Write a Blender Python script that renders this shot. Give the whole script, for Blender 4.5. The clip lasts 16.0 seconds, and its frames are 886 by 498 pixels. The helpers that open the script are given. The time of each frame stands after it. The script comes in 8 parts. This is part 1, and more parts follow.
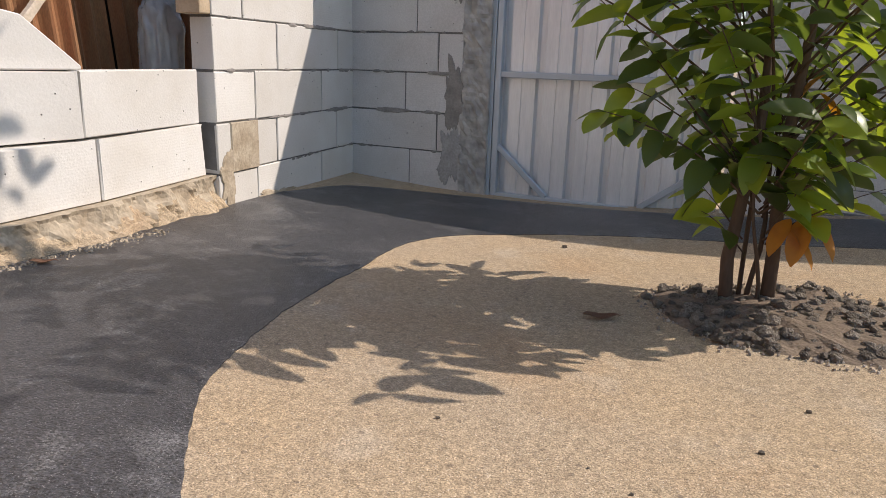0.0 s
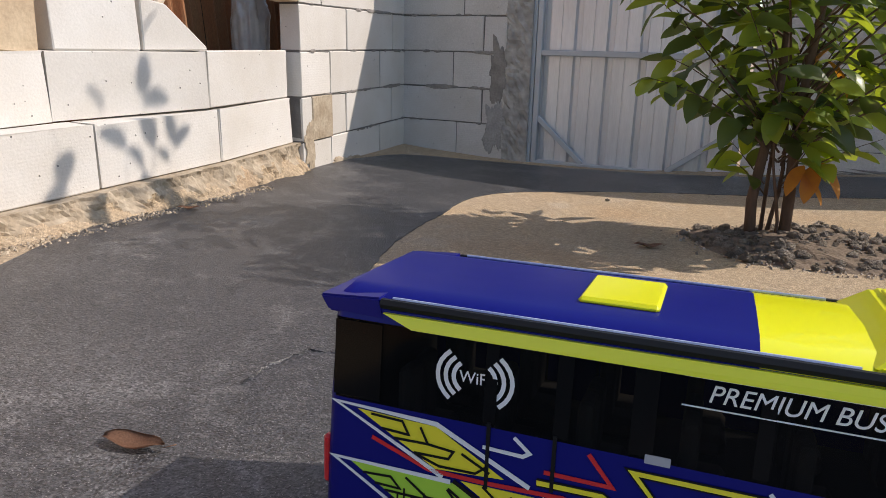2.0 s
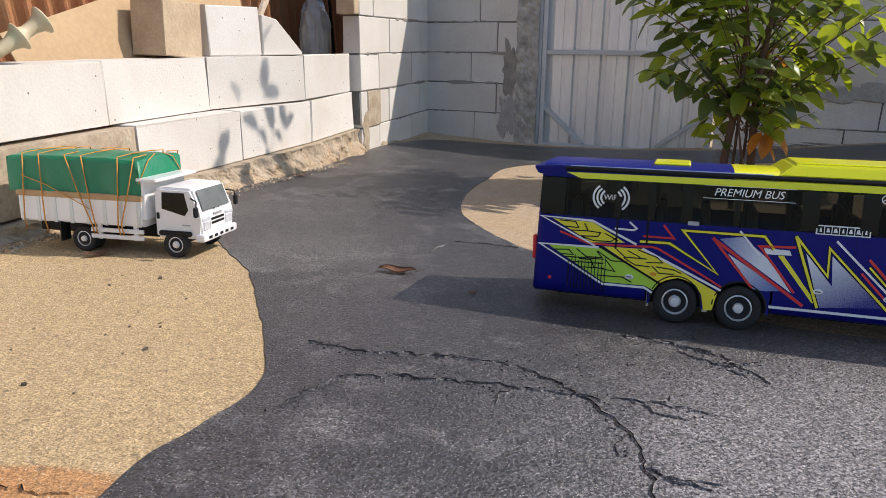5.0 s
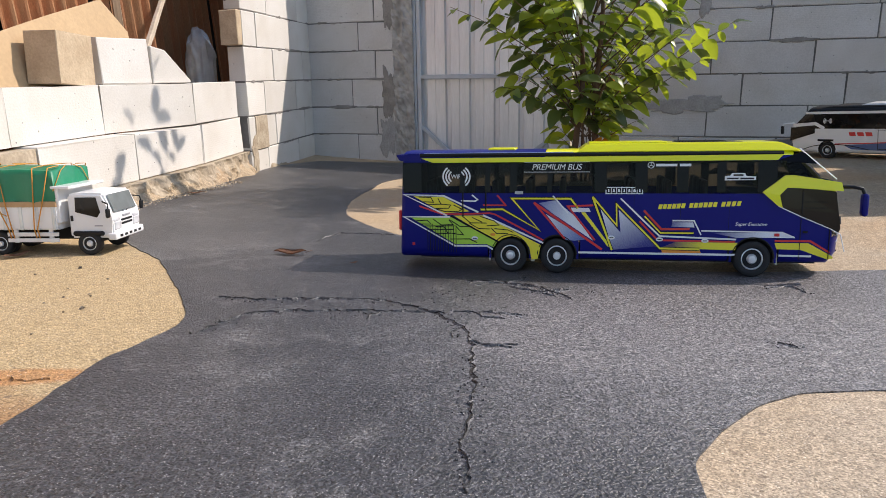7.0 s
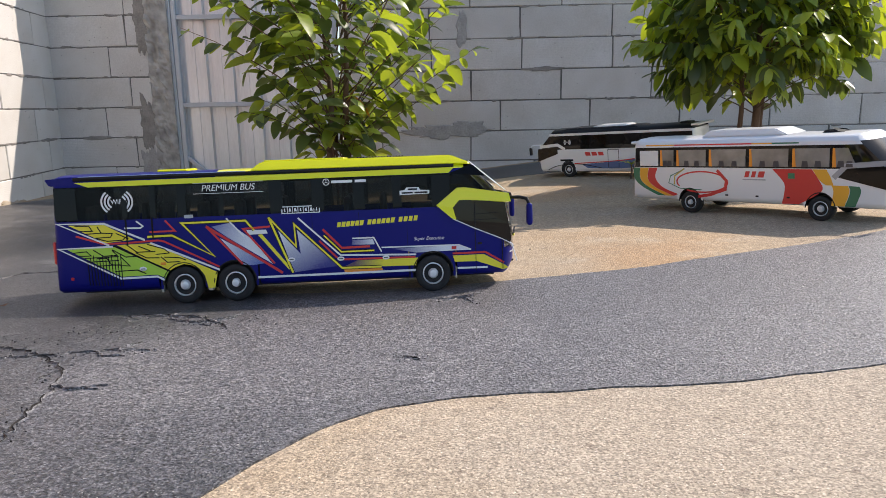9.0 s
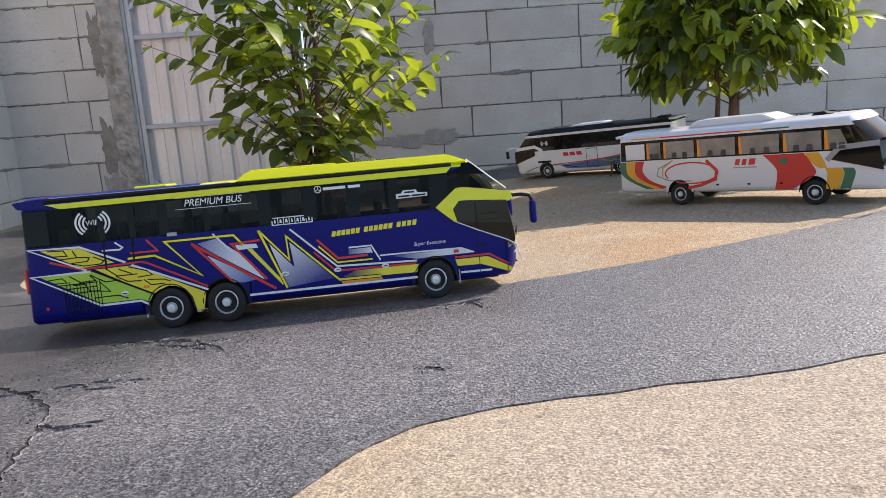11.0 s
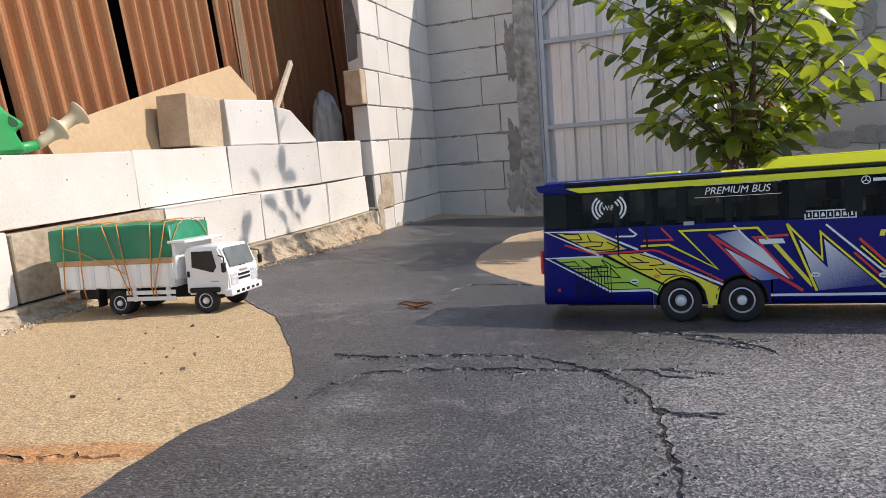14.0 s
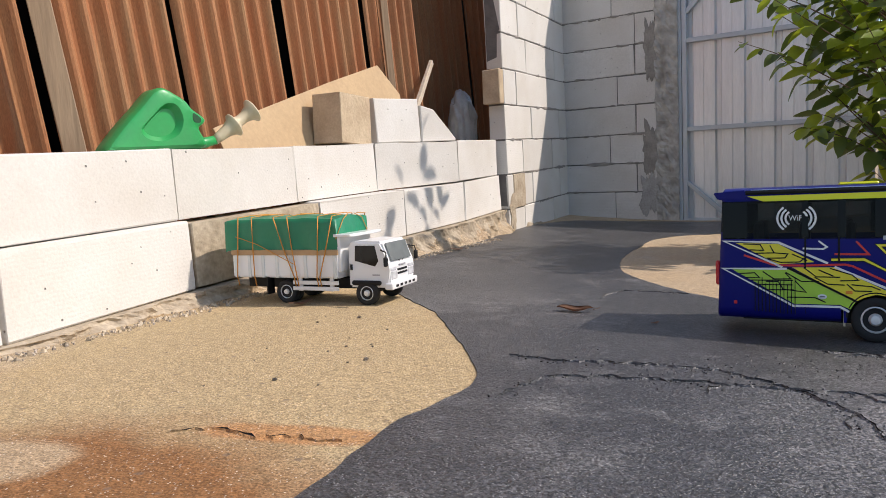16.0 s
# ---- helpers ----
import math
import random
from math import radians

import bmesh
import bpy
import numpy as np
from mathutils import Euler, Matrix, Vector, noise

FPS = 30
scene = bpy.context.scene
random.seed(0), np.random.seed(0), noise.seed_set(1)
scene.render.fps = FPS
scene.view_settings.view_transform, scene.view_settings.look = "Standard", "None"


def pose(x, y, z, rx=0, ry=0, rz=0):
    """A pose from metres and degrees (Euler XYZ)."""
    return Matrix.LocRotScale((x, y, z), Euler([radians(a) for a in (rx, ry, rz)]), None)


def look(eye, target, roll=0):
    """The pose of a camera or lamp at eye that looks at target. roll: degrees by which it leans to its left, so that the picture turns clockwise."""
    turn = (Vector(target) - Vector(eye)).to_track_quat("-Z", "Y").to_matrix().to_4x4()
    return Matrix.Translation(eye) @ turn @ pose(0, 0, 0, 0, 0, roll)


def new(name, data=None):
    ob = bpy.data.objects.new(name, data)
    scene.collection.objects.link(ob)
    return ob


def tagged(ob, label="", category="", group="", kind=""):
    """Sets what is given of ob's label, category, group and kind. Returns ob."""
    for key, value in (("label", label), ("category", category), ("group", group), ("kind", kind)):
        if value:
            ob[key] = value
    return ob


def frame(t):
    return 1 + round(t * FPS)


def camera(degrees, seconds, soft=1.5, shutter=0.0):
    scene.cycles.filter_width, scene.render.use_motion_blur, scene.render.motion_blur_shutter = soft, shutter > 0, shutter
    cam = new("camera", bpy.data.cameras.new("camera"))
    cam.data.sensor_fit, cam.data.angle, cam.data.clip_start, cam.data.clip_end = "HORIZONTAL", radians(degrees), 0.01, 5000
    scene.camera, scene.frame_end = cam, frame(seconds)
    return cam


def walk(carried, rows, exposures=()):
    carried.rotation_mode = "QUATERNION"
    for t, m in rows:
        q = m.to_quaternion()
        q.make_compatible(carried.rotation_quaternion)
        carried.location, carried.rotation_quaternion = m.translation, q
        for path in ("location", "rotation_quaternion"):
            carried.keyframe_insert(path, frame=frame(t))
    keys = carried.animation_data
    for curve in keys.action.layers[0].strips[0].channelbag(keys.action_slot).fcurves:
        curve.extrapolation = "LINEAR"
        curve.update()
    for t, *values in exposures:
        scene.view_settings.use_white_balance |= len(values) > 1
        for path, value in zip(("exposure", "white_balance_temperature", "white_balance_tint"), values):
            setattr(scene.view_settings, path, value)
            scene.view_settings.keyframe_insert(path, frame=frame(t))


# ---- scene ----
from mathutils.geometry import delaunay_2d_cdt

cam = camera(64.3, 16.0, soft=0.6)
EXPO = [(0.0, 0.36), (2.5, 0.30), (4.2, 0.34), (6.5, 0.42), (7.5, 0.56), (9.0, 0.62), (11.5, 0.68), (12.5, 0.64), (14.0, 0.42), (16.0, 0.30)]
PATH = [
    (0, (0.014, -0.111, 0.471), (-0.108, 1.887, -0.068), 1.9),
    (0.5, (-0.018, -0.219, 0.462), (-0.184, 1.774, -0.084), 1.6),
    (1, (-0.061, -0.306, 0.453), (-0.248, 1.682, -0.105), 1.5),
    (1.5, (-0.116, -0.423, 0.436), (-0.29, 1.563, -0.134), 1.3),
    (2, (-0.167, -0.561, 0.454), (-0.313, 1.422, -0.131), 1.3),
    (2.5, (-0.2, -0.703, 0.436), (-0.337, 1.276, -0.167), 1.1),
    (3, (-0.259, -0.833, 0.44), (-0.388, 1.139, -0.185), 0.8),
    (3.5, (-0.335, -0.959, 0.447), (-0.434, 1.018, -0.17), 0.4),
    (4, (-0.381, -1.074, 0.457), (-0.464, 0.901, -0.165), 0.3),
    (4.2, (-0.393, -1.128, 0.465), (-0.476, 0.849, -0.152), 0.4),
    (6.3, (-0.51, -1.648, 0.458), (-0.395, 0.351, -0.082), -0.2),
    (6.5, (-0.487, -1.68, 0.449), (-0.304, 0.315, -0.087), -0.4),
    (7, (-0.407, -1.711, 0.426), (-0.177, 0.288, -0.073), -0.9),
    (7.5, (-0.287, -1.713, 0.378), (0.006, 0.291, -0.069), -1.8),
    (8, (-0.184, -1.706, 0.357), (0.252, 0.277, -0.064), -1.6),
    (8.5, (-0.123, -1.707, 0.384), (0.461, 0.239, -0.034), -1.3),
    (9, (-0.059, -1.709, 0.379), (0.664, 0.189, -0.037), -1.1),
    (9.2, (-0.044, -1.711, 0.358), (0.71, 0.175, -0.057), -1.3),
    (11.3, (-0.122, -1.594, 0.345), (0.683, 0.279, -0.029), -4.3),
    (11.5, (-0.141, -1.585, 0.342), (0.632, 0.304, -0.022), -4.1),
    (12, (-0.202, -1.547, 0.339), (0.425, 0.398, -0.01), -3.7),
    (12.5, (-0.253, -1.519, 0.34), (0.233, 0.469, 0.009), -3.3),
    (13, (-0.311, -1.499, 0.332), (-0.04, 0.533, 0.015), -3.6),
    (13.5, (-0.381, -1.482, 0.335), (-0.336, 0.569, 0.031), -3.8),
    (14, (-0.43, -1.463, 0.333), (-0.557, 0.585, 0.036), -4.5),
    (14.5, (-0.462, -1.465, 0.342), (-0.675, 0.578, 0.058), -4.8),
    (15, (-0.504, -1.475, 0.344), (-0.801, 0.558, 0.067), -4.2),
    (15.5, (-0.522, -1.48, 0.342), (-0.889, 0.541, 0.064), -3.6),
    (16, (-0.551, -1.482, 0.348), (-0.995, 0.524, 0.068), -3.4),
]
walk(cam, [(t, look(eye, target, roll)) for t, eye, target, roll in PATH], exposures=EXPO)

# ---- sky and sun ----
world = bpy.data.worlds.new("sky")
scene.world = world
world.use_nodes = True
wn = world.node_tree
wn.nodes.clear()
sky_tex = wn.nodes.new("ShaderNodeTexSky")
sky_tex.sky_type, sky_tex.sun_disc = "NISHITA", False
SUN_DIR = Vector((1.054, 0.153, 1.0)).normalized()
sky_tex.sun_elevation = math.asin(SUN_DIR.z)
sky_tex.sun_rotation = math.atan2(SUN_DIR.x, SUN_DIR.y)
wbg = wn.nodes.new("ShaderNodeBackground")
wbg.inputs["Strength"].default_value = 0.15
wout = wn.nodes.new("ShaderNodeOutputWorld")
wn.links.new(sky_tex.outputs[0], wbg.inputs[0])
wn.links.new(wbg.outputs[0], wout.inputs[0])
sun_data = bpy.data.lights.new("sun", "SUN")
sun_data.energy, sun_data.angle, sun_data.color = 3.6, radians(0.53), (1.0, 0.885, 0.79)
sun = new("sun", sun_data)
sun.matrix_world = look(SUN_DIR * 20, (0, 0, 0))


# ---- materials ----
def mat(name, col, rough=0.6, col2=None, scale=8.0, mix=0.5, fine=0.0, fscale=120.0, bump=0.0, bscale=60.0, metal=0.0, coat=0.0, rand=0.0, island=0.0, spec=0.5, rvar=0.0, stretch=None, trans=0.0, pits=0.0, ridges=0.0):
    m = bpy.data.materials.new(name)
    m.use_nodes = True
    nt = m.node_tree
    N, Lk = nt.nodes, nt.links
    b = N["Principled BSDF"]
    b.inputs["Roughness"].default_value = rough
    b.inputs["Metallic"].default_value = metal
    b.inputs["Coat Weight"].default_value = coat
    b.inputs["Coat Roughness"].default_value = 0.06
    b.inputs["Specular IOR Level"].default_value = spec
    b.inputs["Transmission Weight"].default_value = trans
    tc = N.new("ShaderNodeTexCoord")
    vec = tc.outputs["Object"]
    if stretch:
        mp = N.new("ShaderNodeMapping")
        mp.inputs["Scale"].default_value = stretch
        Lk.new(vec, mp.inputs["Vector"])
        vec = mp.outputs["Vector"]
    if rand:
        shift = N.new("ShaderNodeVectorMath")
        shift.operation = "MULTIPLY_ADD"
        shift.inputs[0].default_value = (37.0, 23.0, 51.0)
        Lk.new(N.new("ShaderNodeObjectInfo").outputs["Random"], shift.inputs[1])
        Lk.new(vec, shift.inputs[2])
        vec = shift.outputs[0]
    col2 = col2 or tuple(c * 0.75 for c in col)

    def noise_tex(sc, detail=5.0):
        n = N.new("ShaderNodeTexNoise")
        n.inputs["Scale"].default_value, n.inputs["Detail"].default_value = sc, detail
        Lk.new(vec, n.inputs["Vector"])
        return n.outputs["Fac"]

    def ramp(fac, lo, hi):
        r = N.new("ShaderNodeMapRange")
        r.inputs["From Min"].default_value, r.inputs["From Max"].default_value = lo, hi
        Lk.new(fac, r.inputs["Value"])
        return r.outputs["Result"]

    def mixc(fac, a, c, mode="MIX"):
        x = N.new("ShaderNodeMix")
        x.data_type, x.blend_type = "RGBA", mode
        for sock, v in ((x.inputs[0], fac), (x.inputs[6], a), (x.inputs[7], c)):
            if isinstance(v, (int, float)):
                sock.default_value = v
            elif isinstance(v, tuple):
                sock.default_value = (*v, 1.0)
            else:
                Lk.new(v, sock)
        return x.outputs[2]

    big = ramp(noise_tex(scale), 0.5 - 0.25, 0.5 + 0.25)
    c = mixc(big, col, tuple(a * (1 - mix) + d * mix for a, d in zip(col, col2)))
    if fine:
        f = ramp(noise_tex(fscale, 3.0), 0.3, 0.7)
        c = mixc(fine, c, mixc(f, (0.25, 0.25, 0.25), (1.0, 1.0, 1.0)), "MULTIPLY")
    if rand or island:
        src = N.new("ShaderNodeObjectInfo").outputs["Random"] if rand else N.new("ShaderNodeNewGeometry").outputs["Random Per Island"]
        hsv = N.new("ShaderNodeHueSaturation")
        mr = N.new("ShaderNodeMapRange")
        k = rand or island
        mr.inputs["To Min"].default_value, mr.inputs["To Max"].default_value = 1 - k, 1 + k
        Lk.new(src, mr.inputs["Value"])
        Lk.new(mr.outputs["Result"], hsv.inputs["Value"])
        Lk.new(c, hsv.inputs["Color"])
        c = hsv.outputs["Color"]
    hole = None
    if pits:
        vo = N.new("ShaderNodeTexVoronoi")
        vo.inputs["Scale"].default_value = pits
        Lk.new(vec, vo.inputs["Vector"])
        hole = ramp(vo.outputs["Distance"], 0.045, 0.085)
        some = N.new("ShaderNodeSeparateColor")
        Lk.new(vo.outputs["Color"], some.inputs[0])
        keep = ramp(some.outputs[0], 0.60, 0.61)
        inv = N.new("ShaderNodeMath")
        inv.operation = "MAXIMUM"
        Lk.new(hole, inv.inputs[0])
        Lk.new(keep, inv.inputs[1])
        hole = inv.outputs[0]
        # Pits take 0.35 of the base colour, which paints shade into them.
        c = mixc(hole, tuple(v * 0.35 for v in col), c)
    Lk.new(c, b.inputs["Base Color"])
    if rvar:
        rr = N.new("ShaderNodeMapRange")
        rr.inputs["To Min"].default_value, rr.inputs["To Max"].default_value = rough - rvar, rough + rvar
        Lk.new(noise_tex(scale * 2.3), rr.inputs["Value"])
        Lk.new(rr.outputs["Result"], b.inputs["Roughness"])
    if bump:
        bp = N.new("ShaderNodeBump")
        bp.inputs["Distance"].default_value, bp.inputs["Strength"].default_value = bump, 1.0
        height = noise_tex(bscale, 6.0)
        extra = []
        if hole is not None:
            extra.append((hole, 2.5))
        if ridges:
            wv = N.new("ShaderNodeTexWave")
            wv.bands_direction, wv.wave_profile = "Z", "SIN"
            wv.inputs["Scale"].default_value, wv.inputs["Distortion"].default_value, wv.inputs["Detail"].default_value = 30.0, 3.0, 3.0
            Lk.new(vec, wv.inputs["Vector"])
            on = ramp(N.new("ShaderNodeObjectInfo").outputs["Random"], 0.66, 0.67)
            mm = N.new("ShaderNodeMath")
            mm.operation = "MULTIPLY"
            Lk.new(wv.outputs["Fac"], mm.inputs[0])
            Lk.new(on, mm.inputs[1])
            extra.append((mm.outputs[0], ridges))
        for sock, k in extra:
            ad = N.new("ShaderNodeMath")
            ad.operation = "MULTIPLY_ADD"
            Lk.new(sock, ad.inputs[0])
            ad.inputs[1].default_value = k
            Lk.new(height, ad.inputs[2])
            height = ad.outputs[0]
        Lk.new(height, bp.inputs["Height"])
        Lk.new(bp.outputs["Normal"], b.inputs["Normal"])
    return m


def speckle(m, base, scale, lo, hi):
    """Grit: every little grain has its own brightness."""
    N, Lk = m.node_tree.nodes, m.node_tree.links
    tc = N.new("ShaderNodeTexCoord")
    vo = N.new("ShaderNodeTexVoronoi")
    vo.inputs["Scale"].default_value = scale
    Lk.new(tc.outputs["Object"], vo.inputs["Vector"])
    sp = N.new("ShaderNodeSeparateColor")
    Lk.new(vo.outputs["Color"], sp.inputs[0])
    r = N.new("ShaderNodeMapRange")
    r.inputs["To Min"].default_value, r.inputs["To Max"].default_value = lo, hi
    Lk.new(sp.outputs[0], r.inputs["Value"])
    x = N.new("ShaderNodeVectorMath")
    x.operation = "SCALE"
    Lk.new(base, x.inputs[0])
    Lk.new(r.outputs["Result"], x.inputs["Scale"])
    return x.outputs[0]


def grains(m, base, scale, least, colour, amount):
    """Single stones of another colour among the grit."""
    N, Lk = m.node_tree.nodes, m.node_tree.links
    tc = N.new("ShaderNodeTexCoord")
    vo = N.new("ShaderNodeTexVoronoi")
    vo.inputs["Scale"].default_value = scale
    Lk.new(tc.outputs["Object"], vo.inputs["Vector"])
    sp = N.new("ShaderNodeSeparateColor")
    Lk.new(vo.outputs["Color"], sp.inputs[0])
    pick = N.new("ShaderNodeMath")
    pick.operation = "GREATER_THAN"
    pick.inputs[1].default_value = least
    Lk.new(sp.outputs[1], pick.inputs[0])
    core = N.new("ShaderNodeMapRange")
    core.inputs["From Min"].default_value, core.inputs["From Max"].default_value = 0.42, 0.30
    core.inputs["To Max"].default_value = amount
    Lk.new(vo.outputs["Distance"], core.inputs["Value"])
    k = N.new("ShaderNodeMath")
    k.operation = "MULTIPLY"
    Lk.new(pick.outputs[0], k.inputs[0])
    Lk.new(core.outputs["Result"], k.inputs[1])
    x = N.new("ShaderNodeMix")
    x.data_type = "RGBA"
    Lk.new(k.outputs[0], x.inputs[0])
    Lk.new(base, x.inputs[6])
    x.inputs[7].default_value = (*colour, 1)
    return x.outputs[2]


def stain(m, base, centre, half, colour, amount, rough):
    """A stain of its own ragged shape round a place on the ground."""
    N, Lk = m.node_tree.nodes, m.node_tree.links
    tc = N.new("ShaderNodeTexCoord")
    mp = N.new("ShaderNodeMapping")
    mp.vector_type = "TEXTURE"
    mp.inputs["Location"].default_value = (*centre, 0)
    mp.inputs["Scale"].default_value = (*half, 1000.0)
    Lk.new(tc.outputs["Object"], mp.inputs["Vector"])
    ln = N.new("ShaderNodeVectorMath")
    ln.operation = "LENGTH"
    Lk.new(mp.outputs["Vector"], ln.inputs[0])
    n = N.new("ShaderNodeTexNoise")
    n.inputs["Scale"].default_value, n.inputs["Detail"].default_value, n.inputs["Roughness"].default_value = rough, 7.0, 0.65
    Lk.new(tc.outputs["Object"], n.inputs["Vector"])
    ad = N.new("ShaderNodeMath")
    ad.operation = "MULTIPLY_ADD"
    ad.inputs[1].default_value = 0.8
    Lk.new(n.outputs["Fac"], ad.inputs[0])
    Lk.new(ln.outputs["Value"], ad.inputs[2])
    r = N.new("ShaderNodeMapRange")
    r.inputs["From Min"].default_value, r.inputs["From Max"].default_value, r.inputs["To Min"].default_value, r.inputs["To Max"].default_value = 1.22, 1.52, amount, 0.0
    Lk.new(ad.outputs[0], r.inputs["Value"])
    x = N.new("ShaderNodeMix")
    x.data_type = "RGBA"
    Lk.new(r.outputs["Result"], x.inputs[0])
    Lk.new(base, x.inputs[6])
    x.inputs[7].default_value = (*colour, 1)
    return x.outputs[2]


def mat_asphalt():
    """Dark tar-painted rough surface: bright grit, worn pale patches, dusty stains."""
    m = mat("asphalt", (0.056, 0.055, 0.060), 0.42, (0.026, 0.026, 0.030), scale=2.6, mix=1.0, fine=0.5, fscale=90, bump=0.0040, bscale=240, spec=1.0)
    nt = m.node_tree
    N, Lk = nt.nodes, nt.links
    b = N["Principled BSDF"]
    base = b.inputs["Base Color"].links[0].from_socket
    tc = N.new("ShaderNodeTexCoord")
    for sc, lo, hi, colour, amount in ((4.3, 0.55, 0.74, (0.22, 0.215, 0.21), 0.6), (170.0, 0.66, 0.76, (0.42, 0.41, 0.40), 0.8), (0.9, 0.52, 0.75, (0.16, 0.155, 0.15), 0.55), (11.0, 0.56, 0.70, (0.19, 0.185, 0.18), 0.45), (26.0, 0.60, 0.78, (0.035, 0.035, 0.038), 0.45)):
        n = N.new("ShaderNodeTexNoise")
        n.inputs["Scale"].default_value, n.inputs["Detail"].default_value, n.inputs["Roughness"].default_value = sc, 7.0, 0.62
        Lk.new(tc.outputs["Object"], n.inputs["Vector"])
        r = N.new("ShaderNodeMapRange")
        r.inputs["From Min"].default_value, r.inputs["From Max"].default_value, r.inputs["To Max"].default_value = lo, hi, amount
        Lk.new(n.outputs["Fac"], r.inputs["Value"])
        x = N.new("ShaderNodeMix")
        x.data_type = "RGBA"
        Lk.new(r.outputs["Result"], x.inputs[0])
        Lk.new(base, x.inputs[6])
        x.inputs[7].default_value = (*colour, 1)
        base = x.outputs[2]
    base = stain(m, base, (0.85, -0.62), (1.15, 0.62), (0.148, 0.140, 0.142), 0.75, 2.2)
    base = stain(m, base, (0.15, -0.62), (0.40, 0.26), (0.170, 0.160, 0.158), 0.7, 4.0)
    base = speckle(m, base, 330.0, 0.12, 1.85)
    base = speckle(m, base, 210.0, 0.55, 1.45)
    base = grains(m, base, 420.0, 0.87, (0.40, 0.39, 0.38), 0.75)
    base = grains(m, base, 260.0, 0.985, (0.52, 0.51, 0.49), 0.75)
    base = grains(m, base, 260.0, 0.78, (0.010, 0.010, 0.011), 0.9)
    Lk.new(base, b.inputs["Base Color"])
    return m


def mat_sand():
    """Sandy screed: warm yellow grit, pale worn areas, orange clay stains."""
    m = mat("sandy_screed", (0.50, 0.372, 0.230), 0.85, (0.44, 0.355, 0.255), scale=1.7, mix=0.9, fine=0.3, fscale=70, bump=0.0030, bscale=240, spec=0.3)
    nt = m.node_tree
    N, Lk = nt.nodes, nt.links
    b = N["Principled BSDF"]
    base = b.inputs["Base Color"].links[0].from_socket
    tc = N.new("ShaderNodeTexCoord")
    for sc, lo, hi, colour, amount in ((1.3, 0.52, 0.70, (0.42, 0.24, 0.11), 0.5), (4.5, 0.58, 0.75, (0.52, 0.45, 0.36), 0.5), (14.0, 0.60, 0.78, (0.27, 0.21, 0.15), 0.4), (120.0, 0.68, 0.75, (0.16, 0.12, 0.09), 0.6)):
        n = N.new("ShaderNodeTexNoise")
        n.inputs["Scale"].default_value, n.inputs["Detail"].default_value = sc, 6.0
        Lk.new(tc.outputs["Object"], n.inputs["Vector"])
        r = N.new("ShaderNodeMapRange")
        r.inputs["From Min"].default_value, r.inputs["From Max"].default_value, r.inputs["To Max"].default_value = lo, hi, amount
        Lk.new(n.outputs["Fac"], r.inputs["Value"])
        x = N.new("ShaderNodeMix")
        x.data_type = "RGBA"
        Lk.new(r.outputs["Result"], x.inputs[0])
        Lk.new(base, x.inputs[6])
        x.inputs[7].default_value = (*colour, 1)
        base = x.outputs[2]
    base = stain(m, base, (0.95, -1.65), (1.35, 0.85), (0.40, 0.342, 0.268), 0.8, 1.6)
    base = stain(m, base, (-1.10, -0.15), (0.60, 0.85), (0.43, 0.320, 0.165), 0.7, 2.0)
    base = stain(m, base, (-1.15, -1.24), (0.60, 0.52), (0.25, 0.120, 0.046), 1.0, 3.2)
    base = stain(m, base, (-0.90, -0.735), (0.13, 0.035), (0.42, 0.20, 0.075), 0.7, 9.0)
    base = stain(m, base, (-1.22, -0.87), (0.10, 0.07), (0.46, 0.35, 0.22), 0.8, 9.0)
    base = stain(m, base, (0.45, 0.35), (0.42, 0.20), (0.42, 0.27, 0.15), 0.45, 5.0)
    base = speckle(m, base, 440.0, 0.62, 1.38)
    base = grains(m, base, 400.0, 0.90, (0.17, 0.12, 0.08), 0.7)
    base = grains(m, base, 360.0, 0.92, (0.80, 0.72, 0.60), 0.65)
    base = grains(m, base, 75.0, 0.97, (0.17, 0.13, 0.10), 0.6)
    base = speckle(m, base, 110.0, 0.90, 1.09)
    Lk.new(base, b.inputs["Base Color"])
    return m


ASPHALT, SAND = mat_asphalt(), mat_sand()
BLOCK = mat("aerated_block", (0.70, 0.68, 0.645), 0.9, (0.56, 0.515, 0.45), scale=4, mix=0.7, fine=0.10, fscale=160, bump=0.0011, bscale=120, rand=0.06, spec=0.2, pits=24.0, ridges=0.14)
BLOCK_GREY = mat("weathered_block", (0.68, 0.655, 0.635), 0.92, (0.54, 0.50, 0.455), scale=4, mix=0.85, fine=0.2, fscale=140, bump=0.0016, bscale=110, rand=0.06, spec=0.2, pits=24.0, ridges=0.2)
MORTAR = mat("mortar", (0.36, 0.33, 0.30), 0.95, (0.22, 0.205, 0.19), scale=14, mix=0.9, fine=0.3, fscale=90, bump=0.004, bscale=45, spec=0.2)
COLUMN = mat("rough_column", (0.62, 0.59, 0.55), 0.95, (0.21, 0.20, 0.185), scale=15, mix=0.95, fine=0.35, fscale=60, bump=0.007, bscale=34, spec=0.2)
JOINT = mat("open_joint", (0.13, 0.122, 0.115), 0.95, (0.20, 0.19, 0.18), scale=14, mix=0.9, bump=0.003, bscale=60, spec=0.15)
PLINTH = mat("rough_concrete", (0.56, 0.475, 0.36), 0.95, (0.34, 0.265, 0.18), scale=14, mix=0.9, fine=0.35, fscale=80, bump=0.006, bscale=38, spec=0.2)
ZINC = mat("galvanised_sheet", (0.80, 0.80, 0.81), 0.38, (0.62, 0.63, 0.65), scale=5, mix=0.7, fine=0.1, fscale=30, metal=0.38, rvar=0.1, stretch=(6, 6, 0.7))
